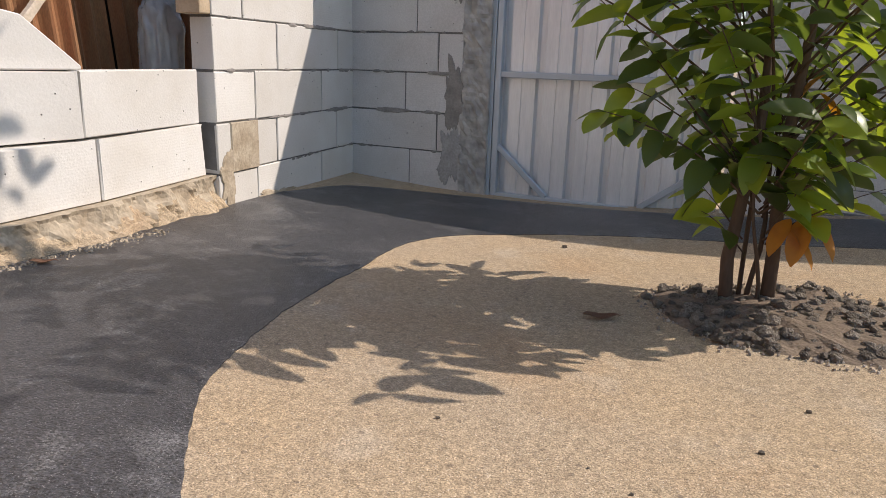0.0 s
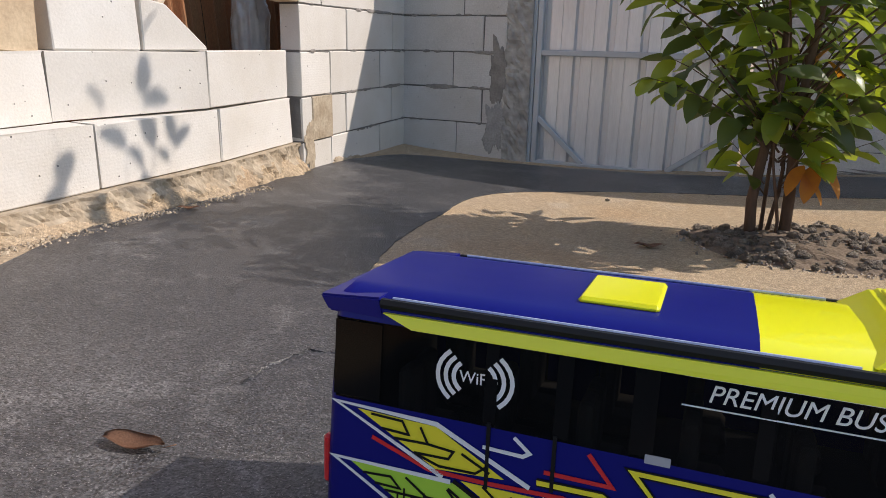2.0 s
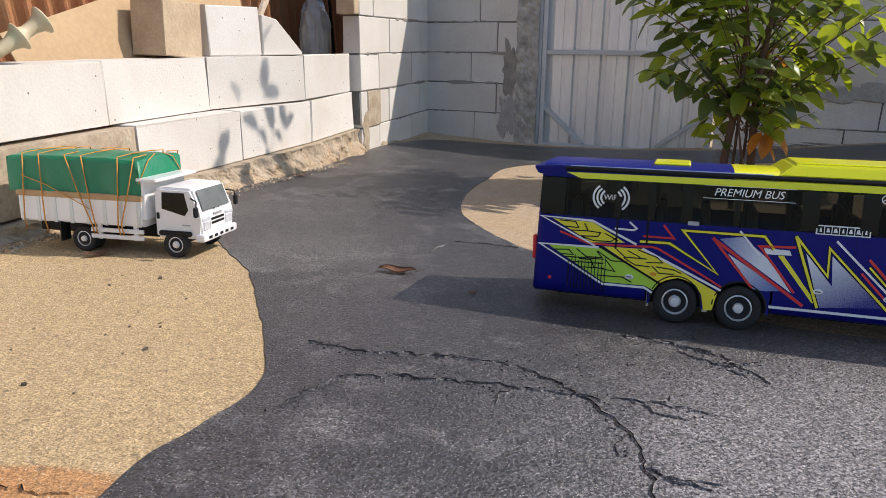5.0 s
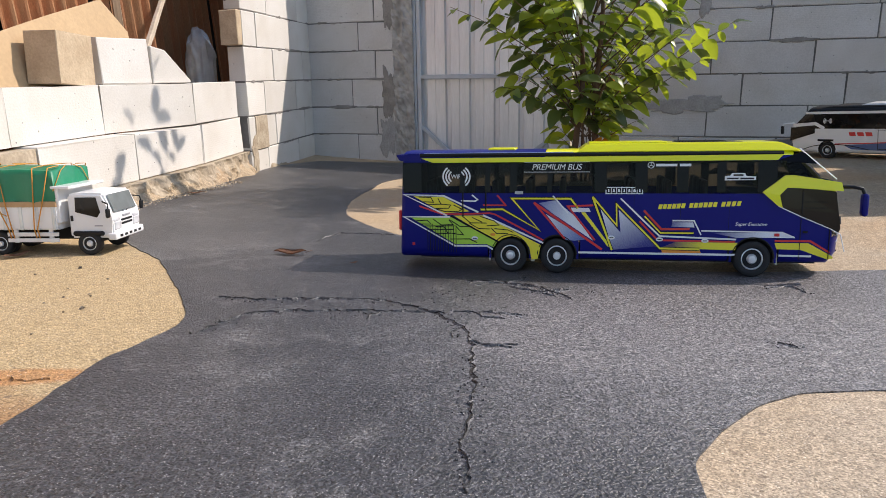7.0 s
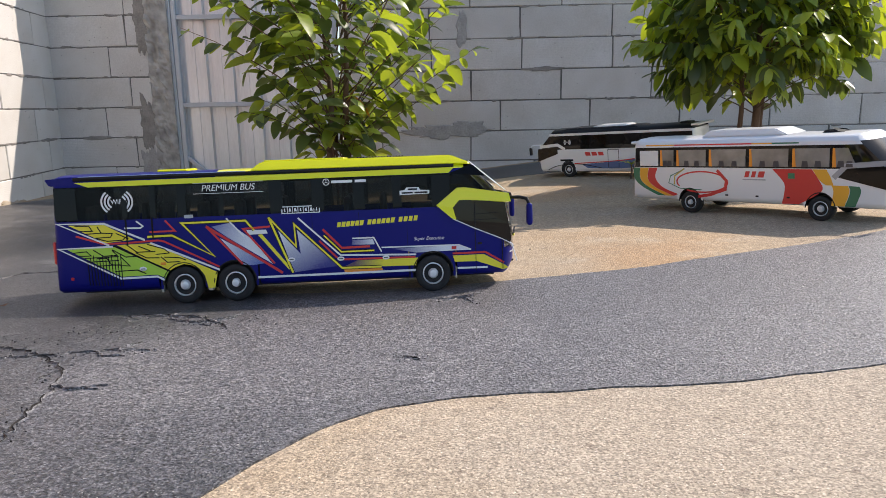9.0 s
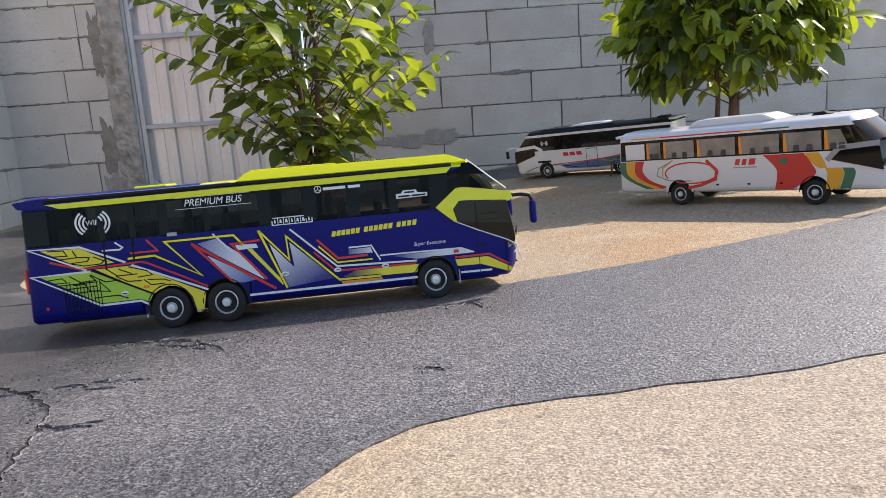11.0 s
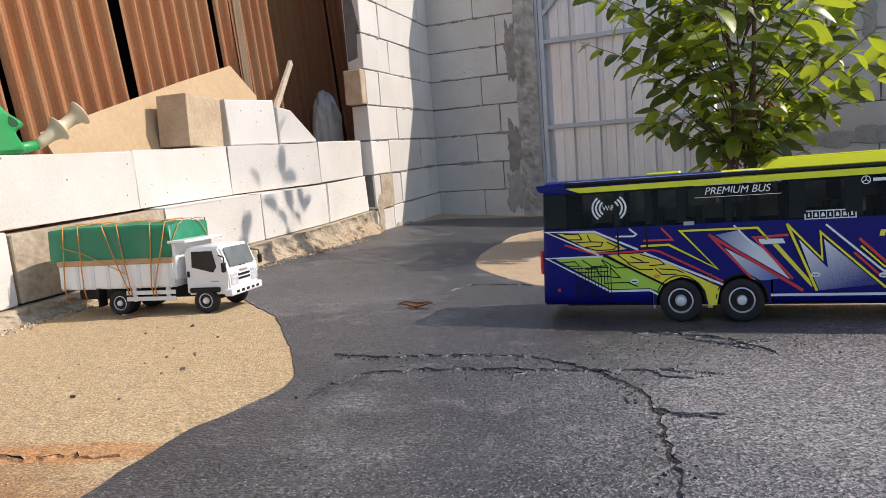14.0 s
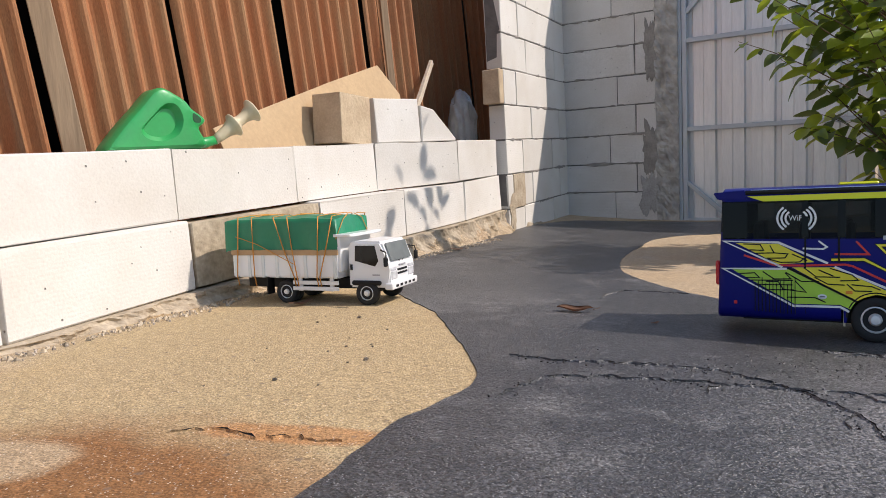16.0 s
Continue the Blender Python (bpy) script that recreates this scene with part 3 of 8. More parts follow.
def build_stack():
    bm = bmesh.new()
    line = [(-1.06, 2.60), (-1.165, 1.99), (-1.315, 1.45), (-1.47, 0.90), (-1.645, 0.31), (-1.74, -0.27), (-1.87, -0.86), (-2.04, -1.45), (-2.24, -2.05)]
    pts = smooth_line(line, 44)
    rows = []
    for i, p in enumerate(pts):
        g = float(gz(p[0], p[1]))
        row = []
        for k in range(13):
            t = k / 12
            z = g - 0.05 + (0.0 - g + 0.05) * t
            out = 0.085 * (1 - t) ** 2.2 + 0.024 * noise.noise((p[0] * 9, p[1] * 9, t * 2.2)) + 0.014 * noise.noise((p[0] * 26, p[1] * 26, t * 5)) + 0.007 * noise.noise((p[0] * 70, p[1] * 70, t * 12))
            row.append(bm.verts.new((p[0] + out, p[1], min(z, 0.0))))
        row.append(bm.verts.new((p[0] - 0.14, p[1], 0.0)))
        row.append(bm.verts.new((p[0] - 0.14, p[1], g - 0.05)))
        rows.append(row)
    for a, b in zip(rows, rows[1:]):
        for k in range(14):
            f = bm.faces.new((a[k], a[k + 1], b[k + 1], b[k]))
            f.material_index = 1 if k < 6.8 + 4 * noise.noise((a[0].co.x * 13, a[0].co.y * 13, 1.0)) else 0
    wall = link_mesh("wall_stacked", bm, [PLINTH, SAND])
    tagged(wall, "low stacked wall of white aerated blocks on rough concrete footing", "wall", kind="structure")
    for k, (a, b) in enumerate(zip(STACK, STACK[1:])):
        ln = math.hypot(a[0] - b[0], a[1] - b[1]) - (0.012 if k == 0 else 0.008 if k == 4 else -0.001)
        put_block(wall, face_matrix(a, b, 0.304, 0.1, (0.0, 0.004, 0.0, 0.004)[k % 4]), ln, 0.2, 0.1, BLOCK, k, 0.0012 if k in (1, 2, 3) else 0.0035)
    for k, (a, b) in enumerate(zip(STACK_LOW, STACK_LOW[1:])):
        ln = math.hypot(a[0] - b[0], a[1] - b[1]) - 0.008
        if k == 3:
            put_block(wall, face_matrix(a, b, 0.1, 0.09), ln, 0.19, 0.09, PLINTH_BLOCK, 7)
        else:
            put_block(wall, face_matrix(a, b, 0.1015, 0.1), ln, 0.198, 0.1, BLOCK, k + 10)
    return wall


PLINTH_BLOCK = PLINTH
wall_stacked = build_stack()

# ---- rusty fence behind the stacked wall ----
def build_fence():
    fence = thing("corrugated_fence", Matrix(), "rusty brown corrugated sheet fence with gaps and timber battens", "fence")
    runs = [[Vector(p) for p in ((-1.05, 4.2), (-1.36, 3.5), (-1.58, 2.9), (-1.72, 2.35))], [Vector(p) for p in ((-1.465, 2.46), (-1.57, 2.14), (-1.62, 2.0), (-1.80, 1.42), (-1.97, 0.90), (-2.12, 0.38), (-2.25, -0.12), (-2.40, -0.7), (-2.6, -1.4))]]
    pairs = [ab for line in runs for ab in zip(line, line[1:])]
    rng = random.Random(4)
    for a, b in pairs:
        d = (b - a)
        ln = d.length - 0.035
        d.normalize()
        nrm = Vector((d.y, -d.x)) * -1
        bm = bmesh.new()
        n = int(ln / 0.008)
        lean = 0.20 + rng.uniform(-0.03, 0.03)
        rows = []
        for i in range(n + 1):
            s = ln * i / n
            p = a + d * s + nrm * 0.019 * math.sin(2 * math.pi * s / 0.078)
            q, back = p + d * lean - Vector((0.03, 0)), nrm * 0.0015
            rows.append([bm.verts.new(v) for v in ((p.x, p.y, 0.1), (q.x, q.y, 2.3), (q.x - back.x, q.y - back.y, 2.3), (p.x - back.x, p.y - back.y, 0.1))])
        for r0, r1 in zip(rows, rows[1:]):
            for k in range(4):
                bm.faces.new((r0[k], r1[k], r1[(k + 1) % 4], r0[(k + 1) % 4]))
        bm.faces.new(rows[0])
        bm.faces.new(rows[-1][::-1])
        part("sheet", bm, RUST, fence)
    # Near-black panels added behind the sheets, standing for the shade in the gaps.
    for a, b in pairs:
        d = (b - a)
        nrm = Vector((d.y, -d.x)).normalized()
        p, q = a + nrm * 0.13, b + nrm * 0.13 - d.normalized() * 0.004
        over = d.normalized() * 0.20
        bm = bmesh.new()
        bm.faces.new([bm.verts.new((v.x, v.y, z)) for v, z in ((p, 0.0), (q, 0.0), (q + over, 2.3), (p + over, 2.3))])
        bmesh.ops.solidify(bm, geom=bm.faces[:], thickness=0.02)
        part("backing", bm, GAP_SHADE, fence, "near-black panel added for the shade in the fence gaps")
    for (x, y, z0, x1, y1, z1, w) in ((-1.545, 2.09, 0.35, -1.60, 2.03, 2.2, 0.036), (-1.99, 0.31, 0.2, -2.10, 0.12, 2.2, 0.06)):
        bm = bmesh.new()
        a, b = Vector((x, y, z0)), Vector((x1, y1, z1))
        box(bm, -w / 2, w / 2, -0.012, 0.012, 0, (b - a).length, 0.002)
        rot = (b - a).to_track_quat("Z", "Y").to_matrix().to_4x4()
        bmesh.ops.transform(bm, matrix=Matrix.Translation(a) @ rot @ Matrix.Rotation(radians(70), 4, "Z"), verts=bm.verts)
        part("batten", bm, WOOD, fence, "weathered timber batten")
    return fence


build_fence()


# ---- plants ----
def leaf_geo(bm, m, length, width, curl, rng, mi=0):
    prof = ((0.0, 0.05), (0.10, 0.50), (0.27, 0.92), (0.48, 1.0), (0.70, 0.86), (0.88, 0.50), (1.0, 0.06))
    rows = []
    twist = rng.uniform(-0.3, 0.3)
    for t, w in prof:
        z = -curl * length * t * t + 0.012 * length * math.sin(9 * t + twist * 9)
        hw = width / 2 * w
        lift = hw * 0.28
        rows.append([bm.verts.new(m @ Vector((length * t, s * hw, z + abs(s) * lift + s * twist * hw * t))) for s in (-1, 0, 1)])
    for a, b in zip(rows, rows[1:]):
        for k in range(2):
            f = bm.faces.new((a[k], a[k + 1], b[k + 1], b[k]))
            f.material_index = mi
            f.smooth = True


LEAF_MESHES = []


def leaf_meshes():
    """Eight leaf shapes that the single leaves share."""
    for k in range(8):
        rng = random.Random(40 + k)
        bm = bmesh.new()
        leaf_geo(bm, Matrix(), 1.0, rng.uniform(0.42, 0.54), rng.uniform(0.05, 0.5), rng)
        me = bpy.data.meshes.new("leaf")
        bm.to_mesh(me)
        bm.free()
        me.materials.append(LEAF_OLD if k == 7 else LEAF_DARK if k in (1, 3, 5) else LEAF)
        LEAF_MESHES.append(me)
    for k in (0, 2, 4):
        me = LEAF_MESHES[k].copy()
        me.materials[0] = LEAF_SUNLIT
        LEAF_MESHES.append(me)


leaf_meshes()


def build_tree(base, trunks, seed, shoots, leaf_len, label, single=280, old=(), mats=(LEAF, LEAF_DARK), droop=0.12):
    """Stems, side shoots with leaves in pairs; the outermost leaves are parts, the rest one joined mass."""
    rng = random.Random(seed)
    tree = thing("young_tree", Matrix.Translation(base), label, "tree")
    bl = bmesh.new()
    for dx, dy, r, tops in trunks:
        bt = bmesh.new()
        pts = [(dx, dy, -0.04)]
        for k in range(1, 9):
            t = k / 8
            pts.append((dx + (tops[0] - dx) * t + 0.012 * math.sin(7 * t + dx * 40), dy + (tops[1] - dy) * t + 0.012 * math.cos(6 * t + dy * 30), tops[2] * t))
        tube(bt, pts, [r * (1 - 0.6 * k / 8) for k in range(9)], 8)
        part("trunk", bt, BARK, tree, "thin brown stem", smooth=True)
    spots = []
    bt = bmesh.new()
    for a, b, nl, sag, big in shoots:
        a, b = Vector(a), Vector(b)
        ln = (b - a).length
        mid = (a + b) / 2 + Vector((rng.uniform(-0.02, 0.02), rng.uniform(-0.02, 0.02), sag * ln))
        pts = [(1 - t) ** 2 * a + 2 * t * (1 - t) * mid + t * t * b for t in [k / 5 for k in range(6)]]
        tube(bt, pts, [0.0042 * (1 - 0.15 * k) * min(1, 0.45 + ln) for k in range(6)], 5)
        phase = rng.uniform(0, 3)
        for i in range(nl):
            t = 0.22 + 0.78 * ((i // 2) + 0.5) / max(1, (nl + 1) // 2)
            k = min(int(t * 5), 4)
            p = pts[k].lerp(pts[k + 1], t * 5 - k)
            along = (pts[k + 1] - pts[k]).normalized()
            side = along.cross(Vector((math.sin(phase), math.cos(phase), 1.3))).normalized() * (1 if i % 2 else -1)
            if i == nl - 1:
                side *= 0.1
            out = (side * rng.uniform(0.75, 1.1) + along * rng.uniform(0.45, 0.9) + Vector((rng.uniform(-0.25, 0.25), rng.uniform(-0.25, 0.25), rng.uniform(-0.45, 0.25) - droop))).normalized()
            q = out.to_track_quat("X", "Z").to_matrix().to_4x4()
            L = leaf_len * big * rng.uniform(0.62, 1.12) * (0.75 if t > 0.85 else 1.0)
            spots.append((p, Matrix.Translation(p) @ q @ Matrix.Rotation(rng.uniform(-0.7, 0.7), 4, "X"), L))
    for p in old:
        az = rng.uniform(0, 6.28)
        q = Vector((math.cos(az), math.sin(az), -0.9)).to_track_quat("X", "Z").to_matrix().to_4x4()
        ob = new("leaf", LEAF_MESHES[7])
        ob.parent = tree
        ob.matrix_local = Matrix.Translation(p) @ q @ Matrix.Scale(leaf_len * rng.uniform(0.75, 1.0), 4)
        ob["label"] = "old orange-yellow leaf"
    part("twig", bt, BARK, tree, "thin green-brown twigs", smooth=True)["kind"] = "stuff"
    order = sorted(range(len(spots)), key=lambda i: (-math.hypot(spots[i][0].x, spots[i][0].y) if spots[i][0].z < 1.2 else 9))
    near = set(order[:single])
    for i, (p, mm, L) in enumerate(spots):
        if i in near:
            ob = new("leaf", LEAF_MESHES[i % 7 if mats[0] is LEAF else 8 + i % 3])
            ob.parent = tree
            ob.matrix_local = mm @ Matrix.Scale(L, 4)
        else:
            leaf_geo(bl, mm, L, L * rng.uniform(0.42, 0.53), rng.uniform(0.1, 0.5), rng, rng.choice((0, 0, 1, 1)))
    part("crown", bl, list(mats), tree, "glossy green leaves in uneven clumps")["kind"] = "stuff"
    return tree


def crown_shoots(seed, n, z0, z1, radius, nl, lift=0.12):
    """Side shoots from the stems; radius(z) gives the crown's width."""
    rng = random.Random(seed)
    out = []
    for i in range(n):
        z = z0 + (z1 - z0) * (i + 0.5) / n
        az = i * 2.4 + rng.uniform(-0.5, 0.5)
        r = radius(z) * rng.uniform(0.5, 1.08)
        cx, cy = 0.03 * math.cos(az), 0.03 * math.sin(az)
        out.append(((cx, cy, max(0.06, z - 0.12 - 0.45 * r)), (r * math.cos(az), r * math.sin(az), z + rng.uniform(-0.06, lift)), nl, rng.uniform(-0.05, 0.14), 1.0))
    return out


def tips(seed, n, radius):
    """Short leafy tips spread over a rounded crown, each a whorl of its own."""
    rng = random.Random(seed)
    out = []
    for i in range(n):
        up = 1 - 1.75 * (i + 0.5) / n
        az = i * 2.39996
        flat = math.sqrt(max(0.05, 1 - up * up))
        d = Vector((flat * math.cos(az), flat * math.sin(az), 0.85 * up))
        r = radius * rng.uniform(0.62, 1.08)
        b = Vector((0, 0, 0.70)) + d * r
        a = Vector((0, 0, 0.64)) + d * r * rng.uniform(0.45, 0.62)
        out.append((tuple(a), tuple(b + Vector((0, 0, 0.03))), 12, 0.08, rng.uniform(0.8, 1.15)))
    for i in range(26):
        az = i * 2.4
        out.append(((0.0, 0.0, 0.28 + 0.01 * i), (0.32 * math.cos(az), 0.32 * math.sin(az), 0.42 + 0.016 * i), 8, 0.05, 0.9))
    return out


T1 = Vector((0.71, 1.71, 0))
T1.z = float(gz(T1.x, T1.y))
TALL = [(0.03, 0.36, 2.64, 11), (0.03, 0.18, 2.46, 11), (0.03, -0.10, 2.5, 9), (0.03, 0.38, 2.25, 8)]
tall = [((0.0, 0.02, 1.0), (x, y, z), n, 0.05, 1.0) for x, y, z, n in TALL]
arms = [((0.0, 0.0, 0.45), (-0.68, -0.05, 0.86), 16, 0.12, 0.85), ((0.0, 0.0, 0.25), (-0.44, -0.06, 0.50), 16, 0.18, 1.0), ((0.0, 0.0, 0.28), (-0.36, 0.06, 0.56), 12, 0.15, 1.0), ((0.0, 0.0, 0.3), (0.72, -0.06, 0.80), 18, 0.04, 0.95), ((0.0, 0.0, 0.4), (0.62, 0.1, 0.98), 16, 0.05, 0.95),
        ((0.0, 0.0, 0.25), (0.50, -0.2, 0.62), 14, 0.06, 0.95), ((-0.02, 0.0, 0.4), (-0.22, -0.14, 1.02), 14, 0.0, 1.15), ((0.0, 0.0, 0.5), (-0.34, 0.0, 1.08), 14, 0.02, 1.1), ((0.02, 0.0, 0.18), (0.26, -0.08, 0.34), 5, 0.1, 0.85), ((-0.02, 0.0, 0.14), (-0.16, -0.05, 0.26), 3, 0.2, 0.7), ((0.0, 0.0, 0.26), (0.1, -0.22, 0.42), 7, 0.1, 0.9)]
build_tree(T1, [(-0.05, 0.0, 0.019, (-0.03, 0.02, 1.0)), (0.05, -0.01, 0.020, (0.05, 0.0, 1.1)), (0.0, 0.02, 0.008, (0.06, 0.06, 0.6)), (0.02, -0.02, 0.006, (-0.06, -0.06, 0.5)), (-0.01, 0.03, 0.007, (0.0, 0.2, 1.6))], 3,
           arms + crown_shoots(5, 12, 0.34, 0.54, lambda z: 0.13 + 0.10 * (z - 0.2), 6, 0.02) + crown_shoots(6, 38, 0.52, 1.30, lambda z: 0.30 + 0.32 * min(1, max(0, (z - 0.45) / 0.4)), 10) + crown_shoots(8, 10, 1.3, 1.6, lambda z: 0.46, 10) + crown_shoots(17, 12, 0.95, 1.50, lambda z: 0.68, 11) + tall, 0.136, "young broad-leaved tree with glossy green leaves in a rubble bed",
           old=[(0.06, -0.05, 0.25), (0.09, -0.05, 0.25), (0.05, -0.08, 0.23), (0.11, -0.04, 0.26), (0.08, -0.08, 0.24), (0.10, -0.02, 0.60), (0.07, -0.06, 0.56)], droop=0.28)
T2 = Vector((2.52, 0.92, 0))
T2.z = float(gz(T2.x, T2.y))
# Outer leaves take the sunlit tone; half of the inner ones are darker.
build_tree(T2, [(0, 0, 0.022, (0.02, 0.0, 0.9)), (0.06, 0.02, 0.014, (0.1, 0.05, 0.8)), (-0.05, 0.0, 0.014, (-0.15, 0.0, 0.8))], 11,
           tips(21, 190, 0.56), 0.110, "dense young tree with bright green leaves behind a parked model bus", single=220, mats=(LEAF_SUNLIT, LEAF_DARK), droop=0.55)


# ---- vehicles ----
def vehicle_matrix(cx, cy, heading, ax):
    h = radians(heading)
    d = Vector((math.cos(h), math.sin(h)))
    lf = Vector((-d.y, d.x))

    def gh(a, b):
        p = Vector((cx, cy)) + d * a + lf * b
        on_road = inside(ROAD_OUTER, np.array([p.x]), np.array([p.y]))[0] and not inside(ROAD_ISLAND, np.array([p.x]), np.array([p.y]))[0]
        return float(gz(p.x, p.y)) + lumps(p.x, p.y) + (0.0022 if on_road else 0.0)
    f, r = (gh(ax, 0.1) + gh(ax, -0.1)) / 2, (gh(-ax, 0.1) + gh(-ax, -0.1)) / 2
    pitch = math.atan2(f - r, 2 * ax)
    roll = math.atan2(gh(0, 0.1) - gh(0, -0.1), 0.2)
    return Matrix.Translation((cx, cy, (f + r) / 2)) @ Matrix.Rotation(h, 4, "Z") @ Matrix.Rotation(-pitch, 4, "Y") @ Matrix.Rotation(roll, 4, "X")


def paint(name, col, rough=0.28):
    return mat(name, col, rough, tuple(c * 0.9 for c in col), scale=4, mix=0.6, coat=0.5, rvar=0.06)


BLUE = mat("blue_paint", (0.006, 0.008, 0.165), 0.36, (0.005, 0.006, 0.13), scale=4, mix=0.6, coat=0.03, rvar=0.06, spec=0.16)
LIME = paint("lime_paint", (0.80, 0.80, 0.0), 0.35)
YELLOW = paint("yellow_vinyl", (0.85, 0.74, 0.03), 0.35)
GREENISH = paint("lime_green_vinyl", (0.42, 0.68, 0.05), 0.35)
RED = paint("red_vinyl", (0.62, 0.015, 0.02), 0.35)
ORANGE = paint("orange_vinyl", (0.85, 0.30, 0.02), 0.35)
WHITE = paint("white_paint", (0.80, 0.80, 0.80), 0.35)
SILVER = mat("silver_fade", (0.62, 0.68, 0.80), 0.4, (0.10, 0.16, 0.48), scale=22, mix=0.9, fine=0.3, fscale=500)
GREEN = paint("green_vinyl", (0.01, 0.16, 0.08), 0.35)
AMBER = paint("amber_vinyl", (0.85, 0.42, 0.02), 0.35)
NAVY = paint("navy_vinyl", (0.05, 0.12, 0.30), 0.4)
GOLD = paint("gold_vinyl", (0.55, 0.42, 0.08), 0.35)
SILVERG = paint("grey_vinyl", (0.38, 0.38, 0.40), 0.35)
BLACKV = mat("black_vinyl", (0.008, 0.008, 0.009), 0.5, scale=6, spec=0.2)
BLACKPL = mat("black_plastic", (0.010, 0.010, 0.011), 0.5, (0.016, 0.016, 0.016), scale=20, bump=0.0003, bscale=200, spec=0.25)
TINT = mat("tinted_glass", (0.006, 0.006, 0.0065), 0.06, (0.012, 0.011, 0.010), scale=9, mix=0.8, spec=0.28)
TYRE = mat("tyre_rubber", (0.012, 0.012, 0.013), 0.8, (0.024, 0.022, 0.02), scale=25, mix=0.7, bump=0.0006, bscale=150)
CHROME = mat("silver_wheel", (0.80, 0.80, 0.80), 0.32, (0.66, 0.66, 0.66), scale=30, metal=0.35)
LAMP = mat("lamp_lens", (0.65, 0.66, 0.68), 0.12, (0.4, 0.4, 0.42), scale=60, mix=0.9, spec=0.8)
BLACKGL = mat("black_gloss", (0.004, 0.004, 0.0045), 0.12, scale=9, spec=0.16)
CREAMY = mat("cream_plastic_guard", (0.62, 0.56, 0.44), 0.6, scale=20)
CLEAR = mat("clear_glass", (0.75, 0.80, 0.80), 0.03, (0.7, 0.76, 0.76), scale=3, trans=1.0)
LINING = mat("cabin_lining", (0.33, 0.32, 0.30), 0.8, (0.22, 0.21, 0.2), scale=12, mix=0.8)
SEAT = mat("seat_cloth", (0.10, 0.085, 0.08), 0.9, (0.05, 0.045, 0.04), scale=30, bump=0.001, bscale=120)


def ribbon(bm, pts, w, y):
    """A mitred flat stripe through (u, z) points, standing 0.6 mm off the side at y."""
    P = [Vector(p) for p in pts]
    lo, hi = [], []
    for i, p in enumerate(P):
        a = (p - P[i - 1]).normalized() if i else (P[1] - p).normalized()
        b = (P[i + 1] - p).normalized() if i < len(P) - 1 else a
        n = Vector((-(a + b).y, (a + b).x))
        n = n.normalized() if n.length > 1e-4 else Vector((-a.y, a.x))
        k = min(2.2, 1 / max(0.3, n.dot(Vector((-a.y, a.x)))))
        lo.append(p - n * w / 2 * k)
        hi.append(p + n * w / 2 * k)
    for i in range(len(P) - 1):
        flat_poly(bm, [lo[i], lo[i + 1], hi[i + 1], hi[i]], y)


def flat_poly(bm, pts, y):
    t = math.copysign(0.0006, y)
    a = [bm.verts.new((p[0], y, p[1])) for p in pts]
    b = [bm.verts.new((p[0], y + t, p[1])) for p in pts]
    bm.faces.new(b)
    for i in range(len(a)):
        j = (i + 1) % len(a)
        bm.faces.new((a[i], a[j], b[j], b[i]))


def text_mesh(body, size, material, name, parent, m, shear=0.0):
    cu = bpy.data.curves.new(name, "FONT")
    cu.body, cu.size, cu.shear, cu.extrude = body, size, shear, 0.0004
    cu.align_x, cu.align_y = "CENTER", "CENTER"
    tmp = bpy.data.objects.new("tmp", cu)
    me = bpy.data.meshes.new_from_object(tmp)
    bpy.data.objects.remove(tmp)
    me.materials.append(material)
    ob = new(name, me)
    ob.parent = parent
    ob.matrix_local = m
    return ob


def side_m(u, y, z):
    """Upright on a vehicle's side, readable from outside."""
    return Matrix.Translation((u, y, z)) @ (Matrix.Rotation(math.pi, 4, "Z") if y > 0 else Matrix()) @ Matrix.Rotation(math.pi / 2, 4, "X")


def wheel(parent, x, y, r, w, steer=0.0, dual=False, drop=0.0):
    """Tyre and rim on an axle end; y tells the side."""
    s = 1 if y > 0 else -1
    m = Matrix.Translation((x, y, r - drop)) @ Matrix.Rotation(steer, 4, "Z") @ Matrix.Rotation(-s * math.pi / 2, 4, "X")
    bm = bmesh.new()
    lathe(bm, [(r * 0.60, -w / 2), (r * 0.93, -w / 2), (r, -w * 0.38), (r, w * 0.38), (r * 0.96, w / 2), (r * 0.80, w * 0.54), (r * 0.62, w * 0.5), (r * 0.58, w * 0.35)], 28, m)
    ty = part("wheel", bm, TYRE, parent, "black rubber tyre with silver rim", smooth=True)
    bm = bmesh.new()
    lathe(bm, [(r * 0.2, w * 0.05), (r * 0.60, w * 0.1), (r * 0.60, w * 0.46), (r * 0.55, w * 0.50), (r * 0.53, w * 0.42), (r * 0.51, w * (0.30 if not dual else 0.16)), (r * 0.29, w * (0.33 if not dual else 0.14)), (r * 0.25, w * (0.46 if not dual else 0.26)), (r * 0.20, w * 0.62), (r * 0.08, w * 0.64)], 24, m)
    part("rim", bm, CHROME, ty, "silver rim")
    # Raised near-black discs paint the shade in the rim's hand holes.
    for k in range(10):
        a = 2 * math.pi * k / 10
        bm = bmesh.new()
        lathe(bm, [(r * 0.085, 0.0), (r * 0.085, w * 0.08), (r * 0.05, w * 0.082)], 10, m @ Matrix.Translation((r * 0.40 * math.cos(a), r * 0.40 * math.sin(a), w * (0.26 if not dual else 0.10))))
        part("wheel_hole", bm, BLACKPL, ty, "near-black disc for the shade in a hand hole")
    return ty


